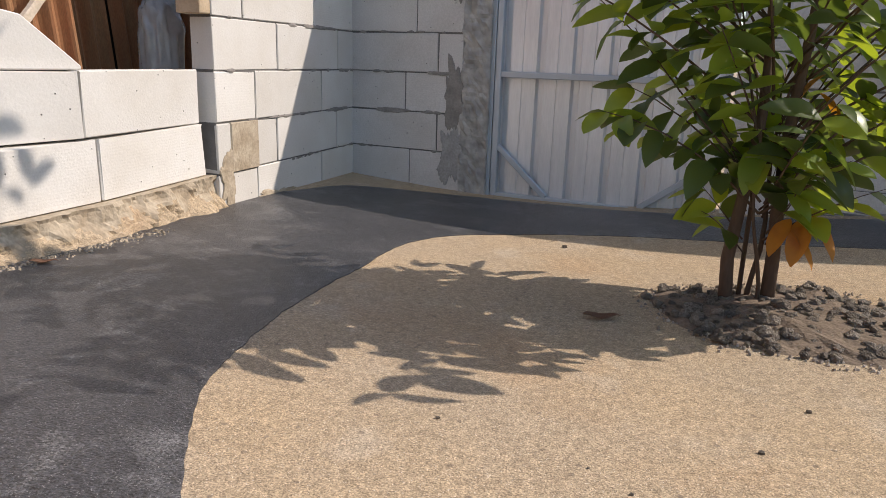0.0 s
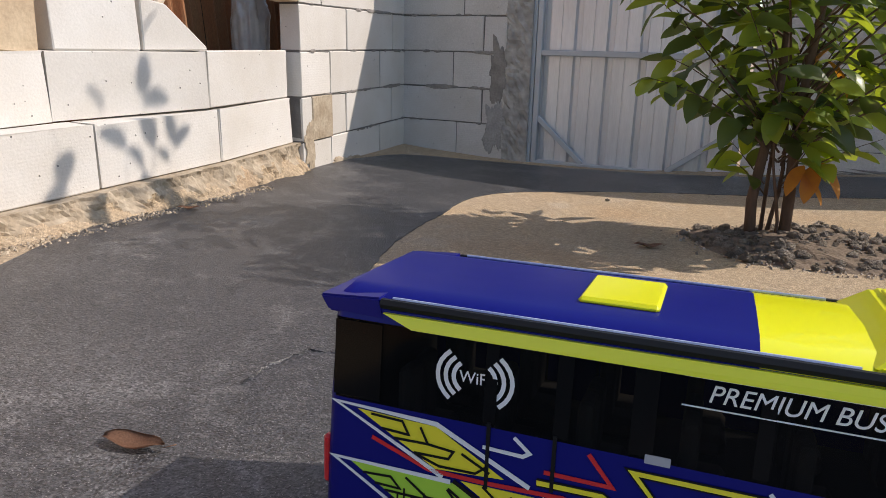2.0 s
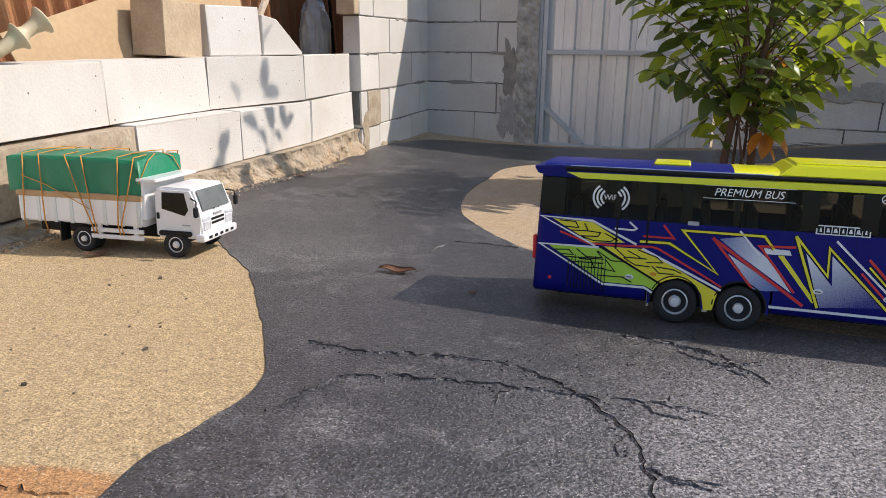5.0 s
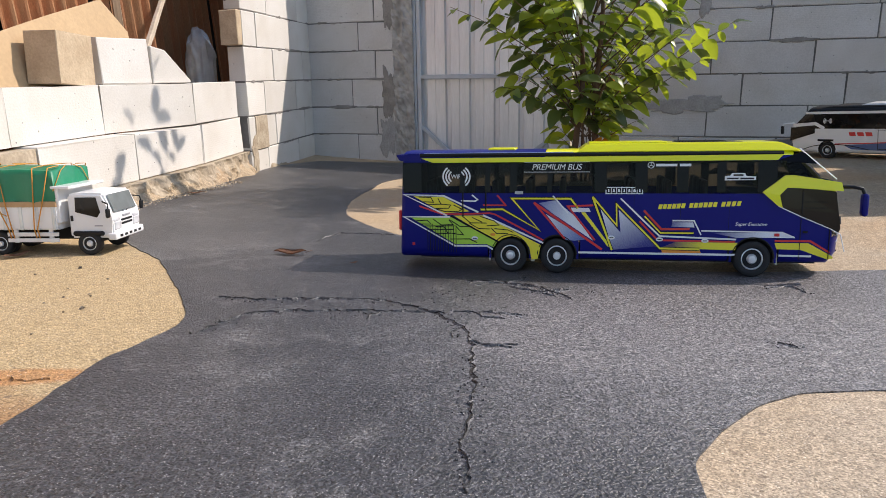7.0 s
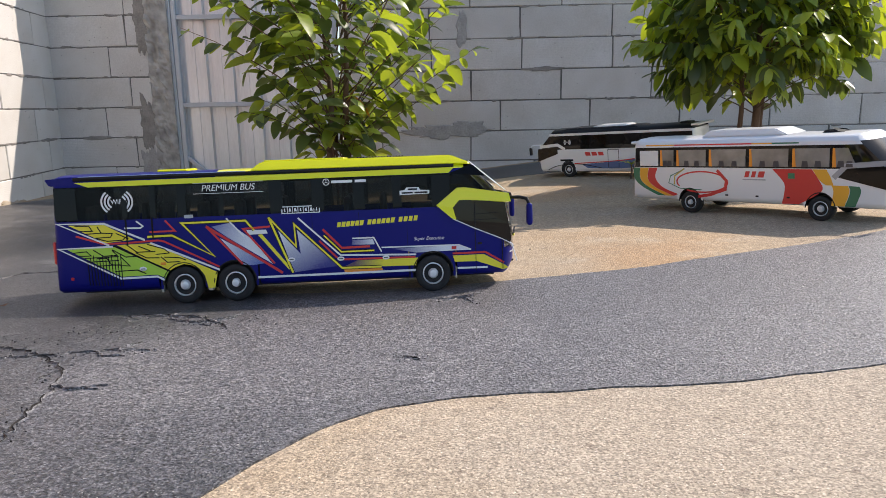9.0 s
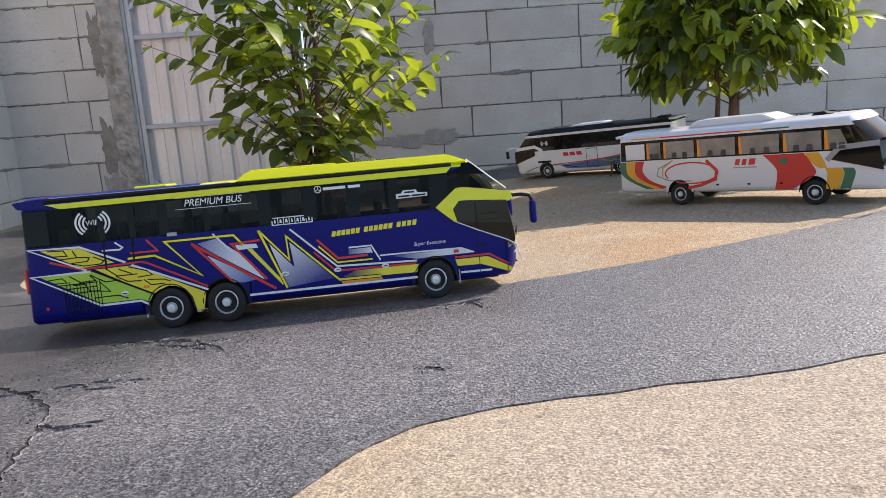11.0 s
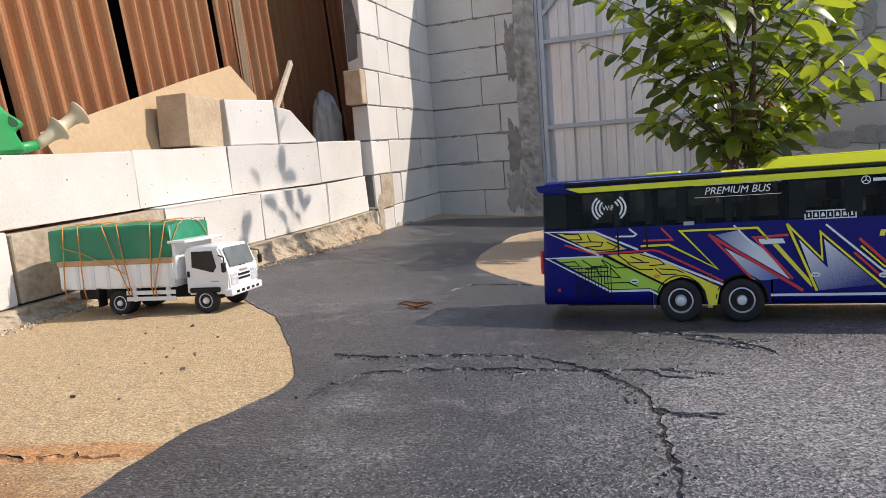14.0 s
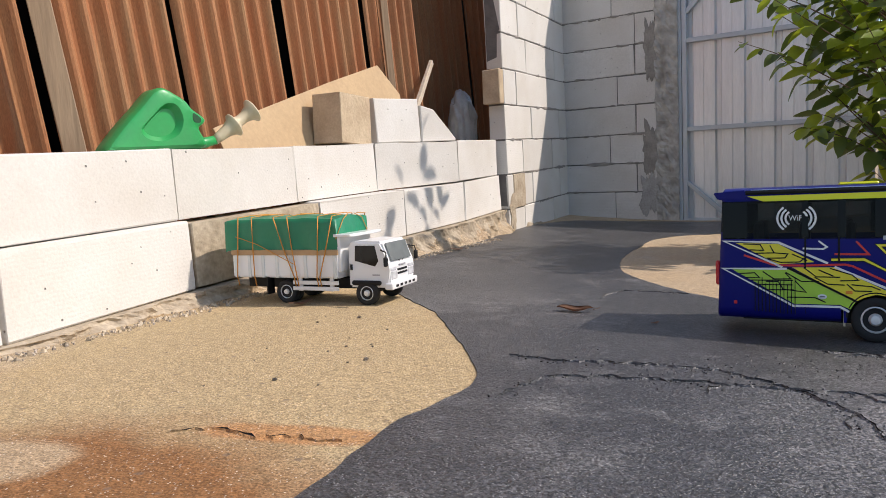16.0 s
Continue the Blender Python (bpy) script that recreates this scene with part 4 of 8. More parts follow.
def front_x(z, y, L, k=1.0):
    """Where a bus's front stands at a height: upright below, raked windscreen above."""
    x = np.interp(z, [0.035, 0.055, 0.12, 0.195, 0.207, 0.285, 0.305, 0.32], [-0.020, -0.004, 0.0, -0.012, -0.020, -0.098, -0.118, -0.15])
    return L / 2 + float(x) * k - 0.035 * abs(y / 0.1225) ** 3


COACH_SECTION = ((0.100, 0.035), (0.1205, 0.044), (0.1225, 0.060), (0.1225, 0.0985), (0.1225, 0.140), (0.1225, 0.200), (0.1210, 0.215), (0.1180, 0.277), (0.1150, 0.289), (0.106, 0.298), (0.075, 0.3035), (0.0, 0.305))
PLAIN_SECTION = ((0.100, 0.035), (0.1205, 0.044), (0.1225, 0.060), (0.1225, 0.120), (0.1225, 0.183), (0.1205, 0.207), (0.1180, 0.272), (0.1150, 0.285), (0.106, 0.300), (0.075, 0.309), (0.0, 0.312))
SECTION, ARCH_TOP = COACH_SECTION, 0.09


def side_y(z):
    zs, ys = [s[1] for s in SECTION], [s[0] for s in SECTION]
    return float(np.interp(z, zs, ys))


def skin(u, z, L):
    """Half-width of a bus's side at (u, z), with the narrowing towards the front."""
    t = min(1.0, max(0.0, (u - 0.36) / (front_x(z, 0.118, L) - 0.36)))
    return side_y(z) * (1 - 0.03 * t * t)


def body_loft(L, arches, pick, hs=1.0, zmin=0.0):
    """The shell of a bus between rear and front; pick(kind, x, z, y) keeps the faces of one part. Wheel arches are cut from the side."""
    bm = bmesh.new()
    ring = [(y, z * hs) for y, z in SECTION]
    ring = [(-y, z) for y, z in ring] + [(y, z) for y, z in ring[-2::-1]]
    cut = sorted({round(v, 3) for a in arches for v in (a - 0.060, a - 0.045, a, a + 0.045, a + 0.060)})
    xs = sorted({-L / 2, -L / 2 + 0.006, -L / 2 + 0.02, -0.45, -0.17, -0.10, 0.0, 0.1, 0.2, 0.36} | {c for c in cut})
    rings = []
    for x in xs:
        e = 0.97 if x == xs[0] else 1.0
        rings.append([bm.verts.new((x + (0.012 * (z / 0.3) if x < -L / 2 + 0.01 else 0), y * e, z)) for y, z in ring])
    x0 = xs[-1]
    for t in (0.25, 0.5, 0.72, 0.86, 0.95, 1.0):
        rings.append([bm.verts.new((x0 + (front_x(z / hs, y, L) - x0) * t, y * (1 - 0.03 * t * t), z)) for y, z in ring])
    n = len(ring)

    def face(vs, kind):
        c = sum((v.co for v in vs), Vector()) / len(vs)
        if pick(kind, c.x, c.z / hs, c.y):
            try:
                bm.faces.new(vs)
            except ValueError:
                pass
    for a, b in zip(rings, rings[1:]):
        for k in range(n - 1):
            vs = (a[k], a[k + 1], b[k + 1], b[k])
            c = sum((v.co for v in vs), Vector()) / 4
            if c.z < ARCH_TOP * hs and abs(c.y) > 0.09 and any(abs(c.x - q) < 0.055 for q in arches):
                continue
            face(vs, "side")
    for cap, kind in ((rings[0], "rear"), (rings[-1], "front")):
        h = n // 2
        cols = (-1.0, -0.7, -0.35, 0.0, 0.35, 0.7, 1.0)
        grid = []
        for k in range(h + 1):
            va, vb = cap[k], cap[n - 1 - k]
            row = []
            for c in cols:
                if c == -1.0 or va is vb:
                    row.append(va)
                elif c == 1.0:
                    row.append(vb)
                else:
                    y = vb.co.y * c
                    x = front_x(va.co.z / hs, y, L) if kind == "front" else va.co.x - 0.006 * (1 - c * c)
                    row.append(bm.verts.new((x, y, va.co.z)))
            grid.append(row)
        for r0, r1 in zip(grid, grid[1:]):
            for c in range(6):
                vs = []
                for v in (r0[c], r0[c + 1], r1[c + 1], r1[c]):
                    if v not in vs:
                        vs.append(v)
                if len(vs) > 2:
                    face(vs, kind)
    bmesh.ops.delete(bm, geom=[v for v in bm.verts if not v.link_faces], context="VERTS")
    return bm


def glass_poly(bm, pts, s, off=0.0012):
    """A flat pane or sticker that follows the leaning window band on side s."""
    a = [bm.verts.new((u, s * (side_y(z) + off), z)) for u, z in pts]
    b = [bm.verts.new((u, s * (side_y(z) + off - 0.001), z)) for u, z in pts]
    bm.faces.new(a)
    for i in range(len(a)):
        j = (i + 1) % len(a)
        bm.faces.new((a[i], a[j], b[j], b[i]))


def bus_common(bus, L, axles, c, hs=1.0, r=0.05, wipers=True, drop=0.0):
    """Shell, glass, wheels, mirrors and lamps that the three buses share. c: materials by place."""
    def is_glass(z, x):
        return 0.183 < z < 0.272 and x > -L / 2 + 0.012
    part("body", body_loft(L, axles, lambda k, x, z, y: (k != "front" and z < 0.285 and not (k == "side" and is_glass(z, x) and x < 0.50)) or (k == "front" and (z < 0.118)), hs), c["body"], bus, smooth=True)
    part("roof", body_loft(L, axles, lambda k, x, z, y: z >= 0.285 and k != "rear" and x <= -0.17, hs), c["roof_rear"], bus, smooth=True)
    part("roof", body_loft(L, axles, lambda k, x, z, y: z >= 0.285 and x > -0.17, hs), c["roof_front"], bus, smooth=True)
    part("side_glass", body_loft(L, axles, lambda k, x, z, y: k == "side" and is_glass(z, x) and x < 0.50 and y < 0, hs), c.get("glass", TINT), bus, "dark tinted side windows")
    part("side_glass", body_loft(L, axles, lambda k, x, z, y: k == "side" and is_glass(z, x) and x < 0.50 and y > 0, hs), c.get("glass", TINT), bus, "dark tinted side windows")
    part("upper_windscreen", body_loft(L, axles, lambda k, x, z, y: k == "front" and 0.207 <= z < 0.285, hs), TINT, bus, "raked dark upper windscreen", smooth=True)
    part("lower_windscreen", body_loft(L, axles, lambda k, x, z, y: k == "front" and 0.118 <= z < 0.207, hs), CLEAR, bus, "clear lower windscreen", smooth=True)
    part("cab_lining", boxed(0.30, L / 2 - 0.062, -0.10, 0.10, 0.09 * hs, 0.20 * hs), LINING, bus, "pale cab interior behind the windscreen")
    part("dashboard", boxed(L / 2 - 0.065, L / 2 - 0.03, -0.092, 0.092, 0.112 * hs, 0.138 * hs, 0.004), BLACKPL, bus, "dark dashboard")
    part("chassis", boxed(-L / 2 + 0.05, L / 2 - 0.06, -0.085, 0.085, 0.03, 0.05), BLACKPL, bus, "dark underside")
    for a in axles:
        for s in (-1, 1):
            wheel(bus, a, s * 0.105, r, 0.032, dual=(a == axles[1]), drop=drop)
        part("wheel_well", boxed(a - 0.056, a + 0.056, -0.088, 0.088, 0.045, ARCH_TOP + 0.006), BLACKPL, bus, "dark wheel housing")
    for s in (-1, 1):
        bm = bmesh.new()
        tube(bm, [(L / 2 - 0.040, s * 0.108, 0.215 * hs), (L / 2 + 0.004, s * 0.124, 0.2155 * hs), (L / 2 + 0.019, s * 0.135, 0.212 * hs), (L / 2 + 0.025, s * 0.138, 0.195 * hs)], [0.0042, 0.0040, 0.0045, 0.004], 8)
        arm = part("mirror", bm, c["mirror_arm"], bus, "hanging wing mirror", smooth=True)
        bm = bmesh.new()
        box(bm, L / 2 + 0.017, L / 2 + 0.031, s * 0.138 - 0.013, s * 0.138 + 0.013, 0.150 * hs, 0.202 * hs, 0.0065, segs=3)
        part("mirror_shell", bm, c["mirror"], arm, "mirror shell", smooth=True)
        bm = bmesh.new()
        x = L / 2 - 0.012
        pts = [(x - 0.004, s * 0.050, 0.098), (x - 0.030, s * 0.108, 0.108), (x - 0.032, s * 0.109, 0.090), (x + 0.0, s * 0.052, 0.082)]
        va = [bm.verts.new((front_x(z, y, L) + 0.002, y, z * hs)) for _, y, z in pts]
        vb = [bm.verts.new((v.co.x - 0.006, v.co.y, v.co.z)) for v in va]
        bm.faces.new(va)
        bm.faces.new(vb[::-1])
        for i in range(4):
            bm.faces.new((va[i], va[(i + 1) % 4], vb[(i + 1) % 4], vb[i]))
        if "slim" in c:
            bm.free()
            bm = bmesh.new()
            for z0, z1, y0, y1 in ((0.092, 0.110, 0.055, 0.108), (0.088, 0.084, 0.050, 0.100), (0.096, 0.112, 0.088, 0.109)):
                tube(bm, [(front_x(z0 + (z1 - z0) * t, y0 + (y1 - y0) * t, L) + 0.0008, s * (y0 + (y1 - y0) * t), z0 + (z1 - z0) * t) for t in (0, 0.33, 0.66, 1)], 0.0016, 5)
        part("headlight", bm, LAMP, bus, "slim angular headlight")
        if wipers:
            bm = bmesh.new()
            y0 = s * 0.02
            tube(bm, [(front_x(0.122, y0, L) + 0.004, y0, 0.122 * hs), (front_x(0.142, y0 + s * 0.03, L) + 0.005, y0 + s * 0.04, 0.140 * hs), (front_x(0.13, y0 + s * 0.07, L) + 0.005, y0 + s * 0.075, 0.128 * hs)], 0.0018, 6)
            part("wiper", bm, BLACKPL, bus)


def aircon(bus, x0, x1, y, z0, z1, material, name="aircon_unit", label=""):
    bm = bmesh.new()
    lo = [(x0, -y), (x1, -y), (x1, y), (x0, y)]
    a = [bm.verts.new((p[0], p[1], z0)) for p in lo]
    b = [bm.verts.new((p[0] + (0.03 if p[0] == x0 else -0.055), p[1] * 0.86, z1)) for p in lo]
    bm.faces.new(a[::-1])
    bm.faces.new(b)
    for i in range(4):
        bm.faces.new((a[i], a[(i + 1) % 4], b[(i + 1) % 4], b[i]))
    bmesh.ops.bevel(bm, geom=bm.edges[:], offset=0.004, segments=2, affect="EDGES")
    return part(name, bm, material, bus, label)


def wifi_mark(bus, u, z, s, k=1.0):
    """Radio-wave arcs round a lettered badge."""
    y = s * (side_y(z) + 0.0008)
    for q in (-1, 1):
        for r in (0.018, 0.025, 0.032):
            bm = bmesh.new()
            arc = [(u + q * r * k * math.cos(t), z + r * 0.82 * k * math.sin(t)) for t in np.linspace(-0.85, 0.85, 9)]
            ribbon(bm, arc, 0.0036 * k, y)
            part("wave", bm, WHITE, bus)
    t = text_mesh("WiFi", 0.0135 * k, WHITE, "lettering", bus, side_m(u, y, z))
    t["label"] = "white lettering on the window"


def decal(name, kind, material, pts, w):
    """A flat print on both sides of the coach; narrow stripes lie over the filled panels."""
    for s in (-1, 1):
        bm = bmesh.new()
        if kind == "poly":
            flat_poly(bm, pts, s * 0.1229)
        else:
            ribbon(bm, pts, w, s * (0.1241 if material is BLACKV else 0.1237))
            if material is YELLOW:
                flat = bmesh.new()
                ribbon(flat, pts, w + 0.0035, s * 0.1233)
                part("stripe_edge", flat, BLACKV, BUS_NOW[0])
        for v in bm.verts:
            v.co.y *= skin(v.co.x, v.co.z, 1.117) / side_y(v.co.z)
        part(name, bm, material, BUS_NOW[0])


BUS_NOW = []


def fade(name, col, col2, p0, p1):
    """Printed vinyl that runs from one colour at p0 to another at p1, places on the side in (u, z), through a halftone."""
    m = mat(name, col, 0.38, coat=0.3)
    N, Lk = m.node_tree.nodes, m.node_tree.links
    d = Vector((p1[0] - p0[0], 0, p1[1] - p0[1]))
    dot = N.new("ShaderNodeVectorMath")
    dot.operation = "DOT_PRODUCT"
    dot.inputs[1].default_value = d / d.length_squared
    Lk.new(N.new("ShaderNodeTexCoord").outputs["Object"], dot.inputs[0])
    r = N.new("ShaderNodeMapRange")
    r.inputs["From Min"].default_value = Vector((p0[0], 0, p0[1])).dot(d) / d.length_squared
    r.inputs["From Max"].default_value = r.inputs["From Min"].default_value + 1
    grain = N.new("ShaderNodeTexNoise")
    grain.inputs["Scale"].default_value, grain.inputs["Detail"].default_value = 420.0, 2.0
    ad = N.new("ShaderNodeMath")
    ad.operation = "MULTIPLY_ADD"
    ad.inputs[1].default_value, ad.inputs[2].default_value = 0.5, -0.25
    Lk.new(N.new("ShaderNodeTexCoord").outputs["Object"], grain.inputs["Vector"])
    Lk.new(grain.outputs["Fac"], ad.inputs[0])
    su = N.new("ShaderNodeMath")
    su.operation, su.use_clamp = "ADD", True
    Lk.new(dot.outputs["Value"], r.inputs["Value"])
    Lk.new(r.outputs["Result"], su.inputs[0])
    Lk.new(ad.outputs[0], su.inputs[1])
    x = N.new("ShaderNodeMix")
    x.data_type = "RGBA"
    Lk.new(su.outputs[0], x.inputs[0])
    x.inputs[6].default_value, x.inputs[7].default_value = (*col, 1), (*col2, 1)
    Lk.new(x.outputs[2], N["Principled BSDF"].inputs["Base Color"])
    return m


PRINT_BLUE = (0.012, 0.016, 0.20)
FADE_A = fade("fading_print", (0.03, 0.06, 0.30), (0.72, 0.75, 0.80), (-0.20, 0.185), (-0.10, 0.145))
FADE_B = fade("fading_print_low", (0.74, 0.77, 0.80), (0.10, 0.16, 0.42), (-0.165, 0.16), (-0.09, 0.075))
FADE_C = fade("fading_print_wide", (0.76, 0.78, 0.82), PRINT_BLUE, (0.0, 0.165), (0.055, 0.062))
FADE_D = fade("fading_print_small", PRINT_BLUE, (0.60, 0.64, 0.72), (0.14, 0.14), (0.195, 0.14))
FADE_E = fade("fading_print_long", PRINT_BLUE, (0.74, 0.76, 0.80), (0.25, 0.11), (0.37, 0.11))
FADE_Y = fade("fading_yellow", (0.10, 0.05, 0.10), (0.85, 0.74, 0.03), (0.15, 0.08), (0.225, 0.08))


def see_through():
    """Dark window film: most light is swallowed, some passes through."""
    m = mat("tinted_window", (0.004, 0.004, 0.0045), 0.05, scale=9, spec=0.16)
    N, Lk = m.node_tree.nodes, m.node_tree.links
    tr = N.new("ShaderNodeBsdfTransparent")
    tr.inputs["Color"].default_value = (0.60, 0.61, 0.58, 1)
    mx = N.new("ShaderNodeMixShader")
    mx.inputs[0].default_value = 0.42
    Lk.new(N["Principled BSDF"].outputs[0], mx.inputs[1])
    Lk.new(tr.outputs[0], mx.inputs[2])
    Lk.new(mx.outputs[0], N["Material Output"].inputs["Surface"])
    return m


TINT_SEE = see_through()
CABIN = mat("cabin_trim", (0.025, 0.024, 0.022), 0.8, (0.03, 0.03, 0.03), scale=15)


def arch_edge(bus, a, s, material, ax=0.0505, az=0.052, zc=0.044, top=0.0985, hw=0.0555):
    """The curved rim of a wheel arch, filling the corners of the opening in the side, with a thin dark lip."""
    bm = bmesh.new()
    y = s * 0.1225
    xs = np.linspace(-hw, hw, 25)
    arc = [(x, zc + az * math.sqrt(max(0.0, 1 - (x / ax) ** 2)) if abs(x) < ax else 0.036) for x in xs]
    lo = [bm.verts.new((a + x, y, z)) for x, z in arc]
    hi = [bm.verts.new((a + x, y, top)) for x, z in arc]
    for i in range(24):
        bm.faces.new((lo[i], lo[i + 1], hi[i + 1], hi[i]))
    rim = part("wheel_arch", bm, material, bus)
    bm = bmesh.new()
    tube(bm, [(a + ax * math.cos(t), s * 0.122, zc + az * math.sin(t)) for t in np.linspace(0.05, math.pi - 0.05, 17)], 0.0022, 6)
    part("arch_lip", bm, BLACKPL, rim, "dark arch lip")


def coach_seats(bus, xs):
    """Rows of dark seats behind the windows."""
    bm = bmesh.new()
    box(bm, -0.016, 0.0, -0.019, 0.019, 0.145, 0.232, 0.007, segs=2)
    box(bm, -0.012, 0.026, -0.019, 0.019, 0.145, 0.168, 0.006)
    first = part("seat", bm, SEAT, bus, "dark seat behind the window")
    first.location = (xs[0], 0.088, 0)
    for x in xs:
        for y in (-0.088, -0.046, 0.046, 0.088):
            if (x, y) != (xs[0], 0.088):
                ob = new("seat", first.data)
                ob.parent, ob.location = bus, (x, y, 0)
                ob["label"] = "dark seat behind the window"


def main_bus(m):
    L, axles = 1.117, (0.3425, -0.1385, -0.2600)
    bus = thing("model_bus", m, "blue and lime model coach with white, red and yellow stripes", "bus", "model buses")
    BUS_NOW[:] = [bus]
    c = dict(body=BLUE, roof_rear=BLUE, roof_front=LIME, mirror=BLUE, mirror_arm=BLACKPL, slim=True, glass=TINT_SEE)
    bus_common(bus, L, axles, c, r=0.0435)
    for s in (-1, 1):
        for a in axles:
            arch_edge(bus, a, s, BLUE)
    coach_seats(bus, [-0.47 + 0.088 * k for k in range(9)])
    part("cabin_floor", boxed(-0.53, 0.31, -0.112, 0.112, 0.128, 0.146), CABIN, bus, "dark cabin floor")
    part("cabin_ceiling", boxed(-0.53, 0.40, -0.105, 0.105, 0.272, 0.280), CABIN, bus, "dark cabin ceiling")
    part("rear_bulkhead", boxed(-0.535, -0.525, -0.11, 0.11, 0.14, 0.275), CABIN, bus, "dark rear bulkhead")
    # roof: lime edge band, black groove, air-conditioning deck, black grille, rear hatch
    for s in (-1, 1):
        bm = bmesh.new()
        band = [(-0.496, 0.287), (-0.465, 0.276), (0.388, 0.278), (0.440, 0.304), (0.402, 0.291)]
        va = [bm.verts.new((u, s * (side_y(z) + 0.0045), z)) for u, z in band]
        vb = [bm.verts.new((u, s * (side_y(z) - 0.004), z)) for u, z in band]
        bm.faces.new(va)
        for i in range(5):
            bm.faces.new((va[i], va[(i + 1) % 5], vb[(i + 1) % 5], vb[i]))
        part("roof_band", bm, LIME, bus, "lime roof edge band")
        bm = bmesh.new()
        tube(bm, [(u, s * 0.1140, 0.2945) for u in np.linspace(-0.500, 0.402, 12)], 0.0050, 6)
        part("roof_groove", bm, BLACKPL, bus, "black roof groove")
        # Pale tube stands for the highlight along the rear roof edge.
        bm = bmesh.new()
        tube(bm, [(u, s * 0.110, 0.2990) for u in np.linspace(-0.49, -0.10, 8)], 0.0016, 6)
        part("roof_edge", bm, SILVER, bus, "pale line painting the highlight on the roof edge")
    deck = aircon(bus, -0.094, 0.452, 0.112, 0.297, 0.3195, LIME, "roof_deck", "raised lime roof deck")
    part("tray", boxed(0.16, 0.32, -0.055, 0.055, 0.316, 0.3202, 0.001), BLACKPL, deck, "dark sunken tray")
    for k in range(16):
        part("grille_slat", boxed(0.165 + k * 0.0075, 0.1685 + k * 0.0075, -0.053, 0.053, 0.3195, 0.3225, 0.001), BLACKPL, deck)
    part("deck_step", boxed(-0.06, 0.135, -0.075, 0.075, 0.3195, 0.3225, 0.001), LIME, deck)
    part("roof_hatch", boxed(-0.326, -0.252, -0.05, 0.05, 0.302, 0.3095, 0.003), LIME, bus, "lime roof hatch")
    bm = bmesh.new()
    prof = [(-0.566, 0.296), (-0.556, 0.281), (-0.495, 0.279), (-0.50, 0.300)]
    va = [bm.verts.new((u, -0.1175, z)) for u, z in prof]
    vb = [bm.verts.new((u, 0.1175, z)) for u, z in prof]
    bm.faces.new(va)
    bm.faces.new(vb[::-1])
    for i in range(4):
        bm.faces.new((va[i], va[(i + 1) % 4], vb[(i + 1) % 4], vb[i]))
    bmesh.ops.bevel(bm, geom=bm.edges[:], offset=0.002, segments=2, affect="EDGES")
    part("spoiler", bm, BLUE, bus, "blue rear roof spoiler")
    # lime brow over the lower windscreen, running into the door frames
    bm = bmesh.new()
    rows = []
    for y in np.linspace(-0.119, 0.119, 15):
        x = front_x(0.21, y, L)
        dz = 0.004 * (1 - (y / 0.119) ** 2)
        rows.append([bm.verts.new((x + o, y, z - dz)) for o, z in ((-0.012, 0.204), (0.014, 0.204), (0.018, 0.210), (0.008, 0.221), (-0.014, 0.224))])
    for a, b in zip(rows, rows[1:]):
        for k in range(5):
            bm.faces.new((a[k], a[(k + 1) % 5], b[(k + 1) % 5], b[k]))
    bm.faces.new(rows[0])
    bm.faces.new(rows[-1][::-1])
    part("brow", bm, LIME, bus, "lime brow over the windscreen", smooth=True)
    bm = bmesh.new()
    rows = []
    for y in np.linspace(-0.085, 0.085, 11):
        x = front_x(0.21, y, L)
        rows.append([bm.verts.new((x + o, y, z)) for o, z in ((0.004, 0.221), (0.0145, 0.218), (0.008, 0.2245), (-0.002, 0.227))])
    for a, b in zip(rows, rows[1:]):
        for k in range(4):
            bm.faces.new((a[k], a[(k + 1) % 4], b[(k + 1) % 4], b[k]))
    part("brow_insert", bm, BLACKPL, bus, "black brow insert", smooth=True)
    for s in (-1, 1):
        bm = bmesh.new()
        flat_poly(bm, [(0.396, 0.197), (0.412, 0.214), (0.428, 0.214), (0.525, 0.205), (0.534, 0.154), (0.540, 0.119), (0.536, 0.109), (0.450, 0.147), (0.404, 0.168)], s * 0.1212)
        for v in bm.verts:
            v.co.y = s * (skin(v.co.x, v.co.z, L) + (0.0022 if abs(v.co.y) > 0.1215 else 0.0008))
        part("door_window", bm, TINT, bus, "dark cab door window")
        bm = bmesh.new()
        pts = [(0.356, 0.204), (0.408, 0.243), (0.428, 0.243), (0.535, 0.226), (0.540, 0.206), (0.428, 0.214), (0.412, 0.214), (0.396, 0.197), (0.404, 0.168), (0.392, 0.173)]
        va = [bm.verts.new((u, s * (skin(u, z, L) + 0.007), z)) for u, z in pts]
        vb = [bm.verts.new((v.co.x, v.co.y - s * 0.008, v.co.z)) for v in va]
        for q in ((0, 1, 6, 7), (0, 7, 8, 9), (1, 2, 5, 6), (2, 3, 4, 5)):
            bm.faces.new([va[i] for i in q])
        for i in range(10):
            bm.faces.new((va[i], va[(i + 1) % 10], vb[(i + 1) % 10], vb[i]))
        part("door_frame", bm, LIME, bus, "lime angular door surround")
        bm = bmesh.new()
        trim = [(0.395, 0.171), (0.450, 0.146), (0.516, 0.119), (0.541, 0.106), (0.552, 0.065)]
        for i in range(4):
            tube(bm, [(u, s * (skin(u, z, L) + 0.002), z) for u, z in trim[i:i + 2]], 0.0013, 5)
        part("door_trim", bm, WHITE, bus, "pale edge trim")
        # Highlight on the windscreen edge, painted as a thin white tube.
        bm = bmesh.new()
        tube(bm, [(0.438 + 0.092 * t, s * (0.1115 - 0.012 * t), 0.304 - 0.072 * t) for t in (0, 0.3, 0.6, 1.0)], 0.0016, 5)
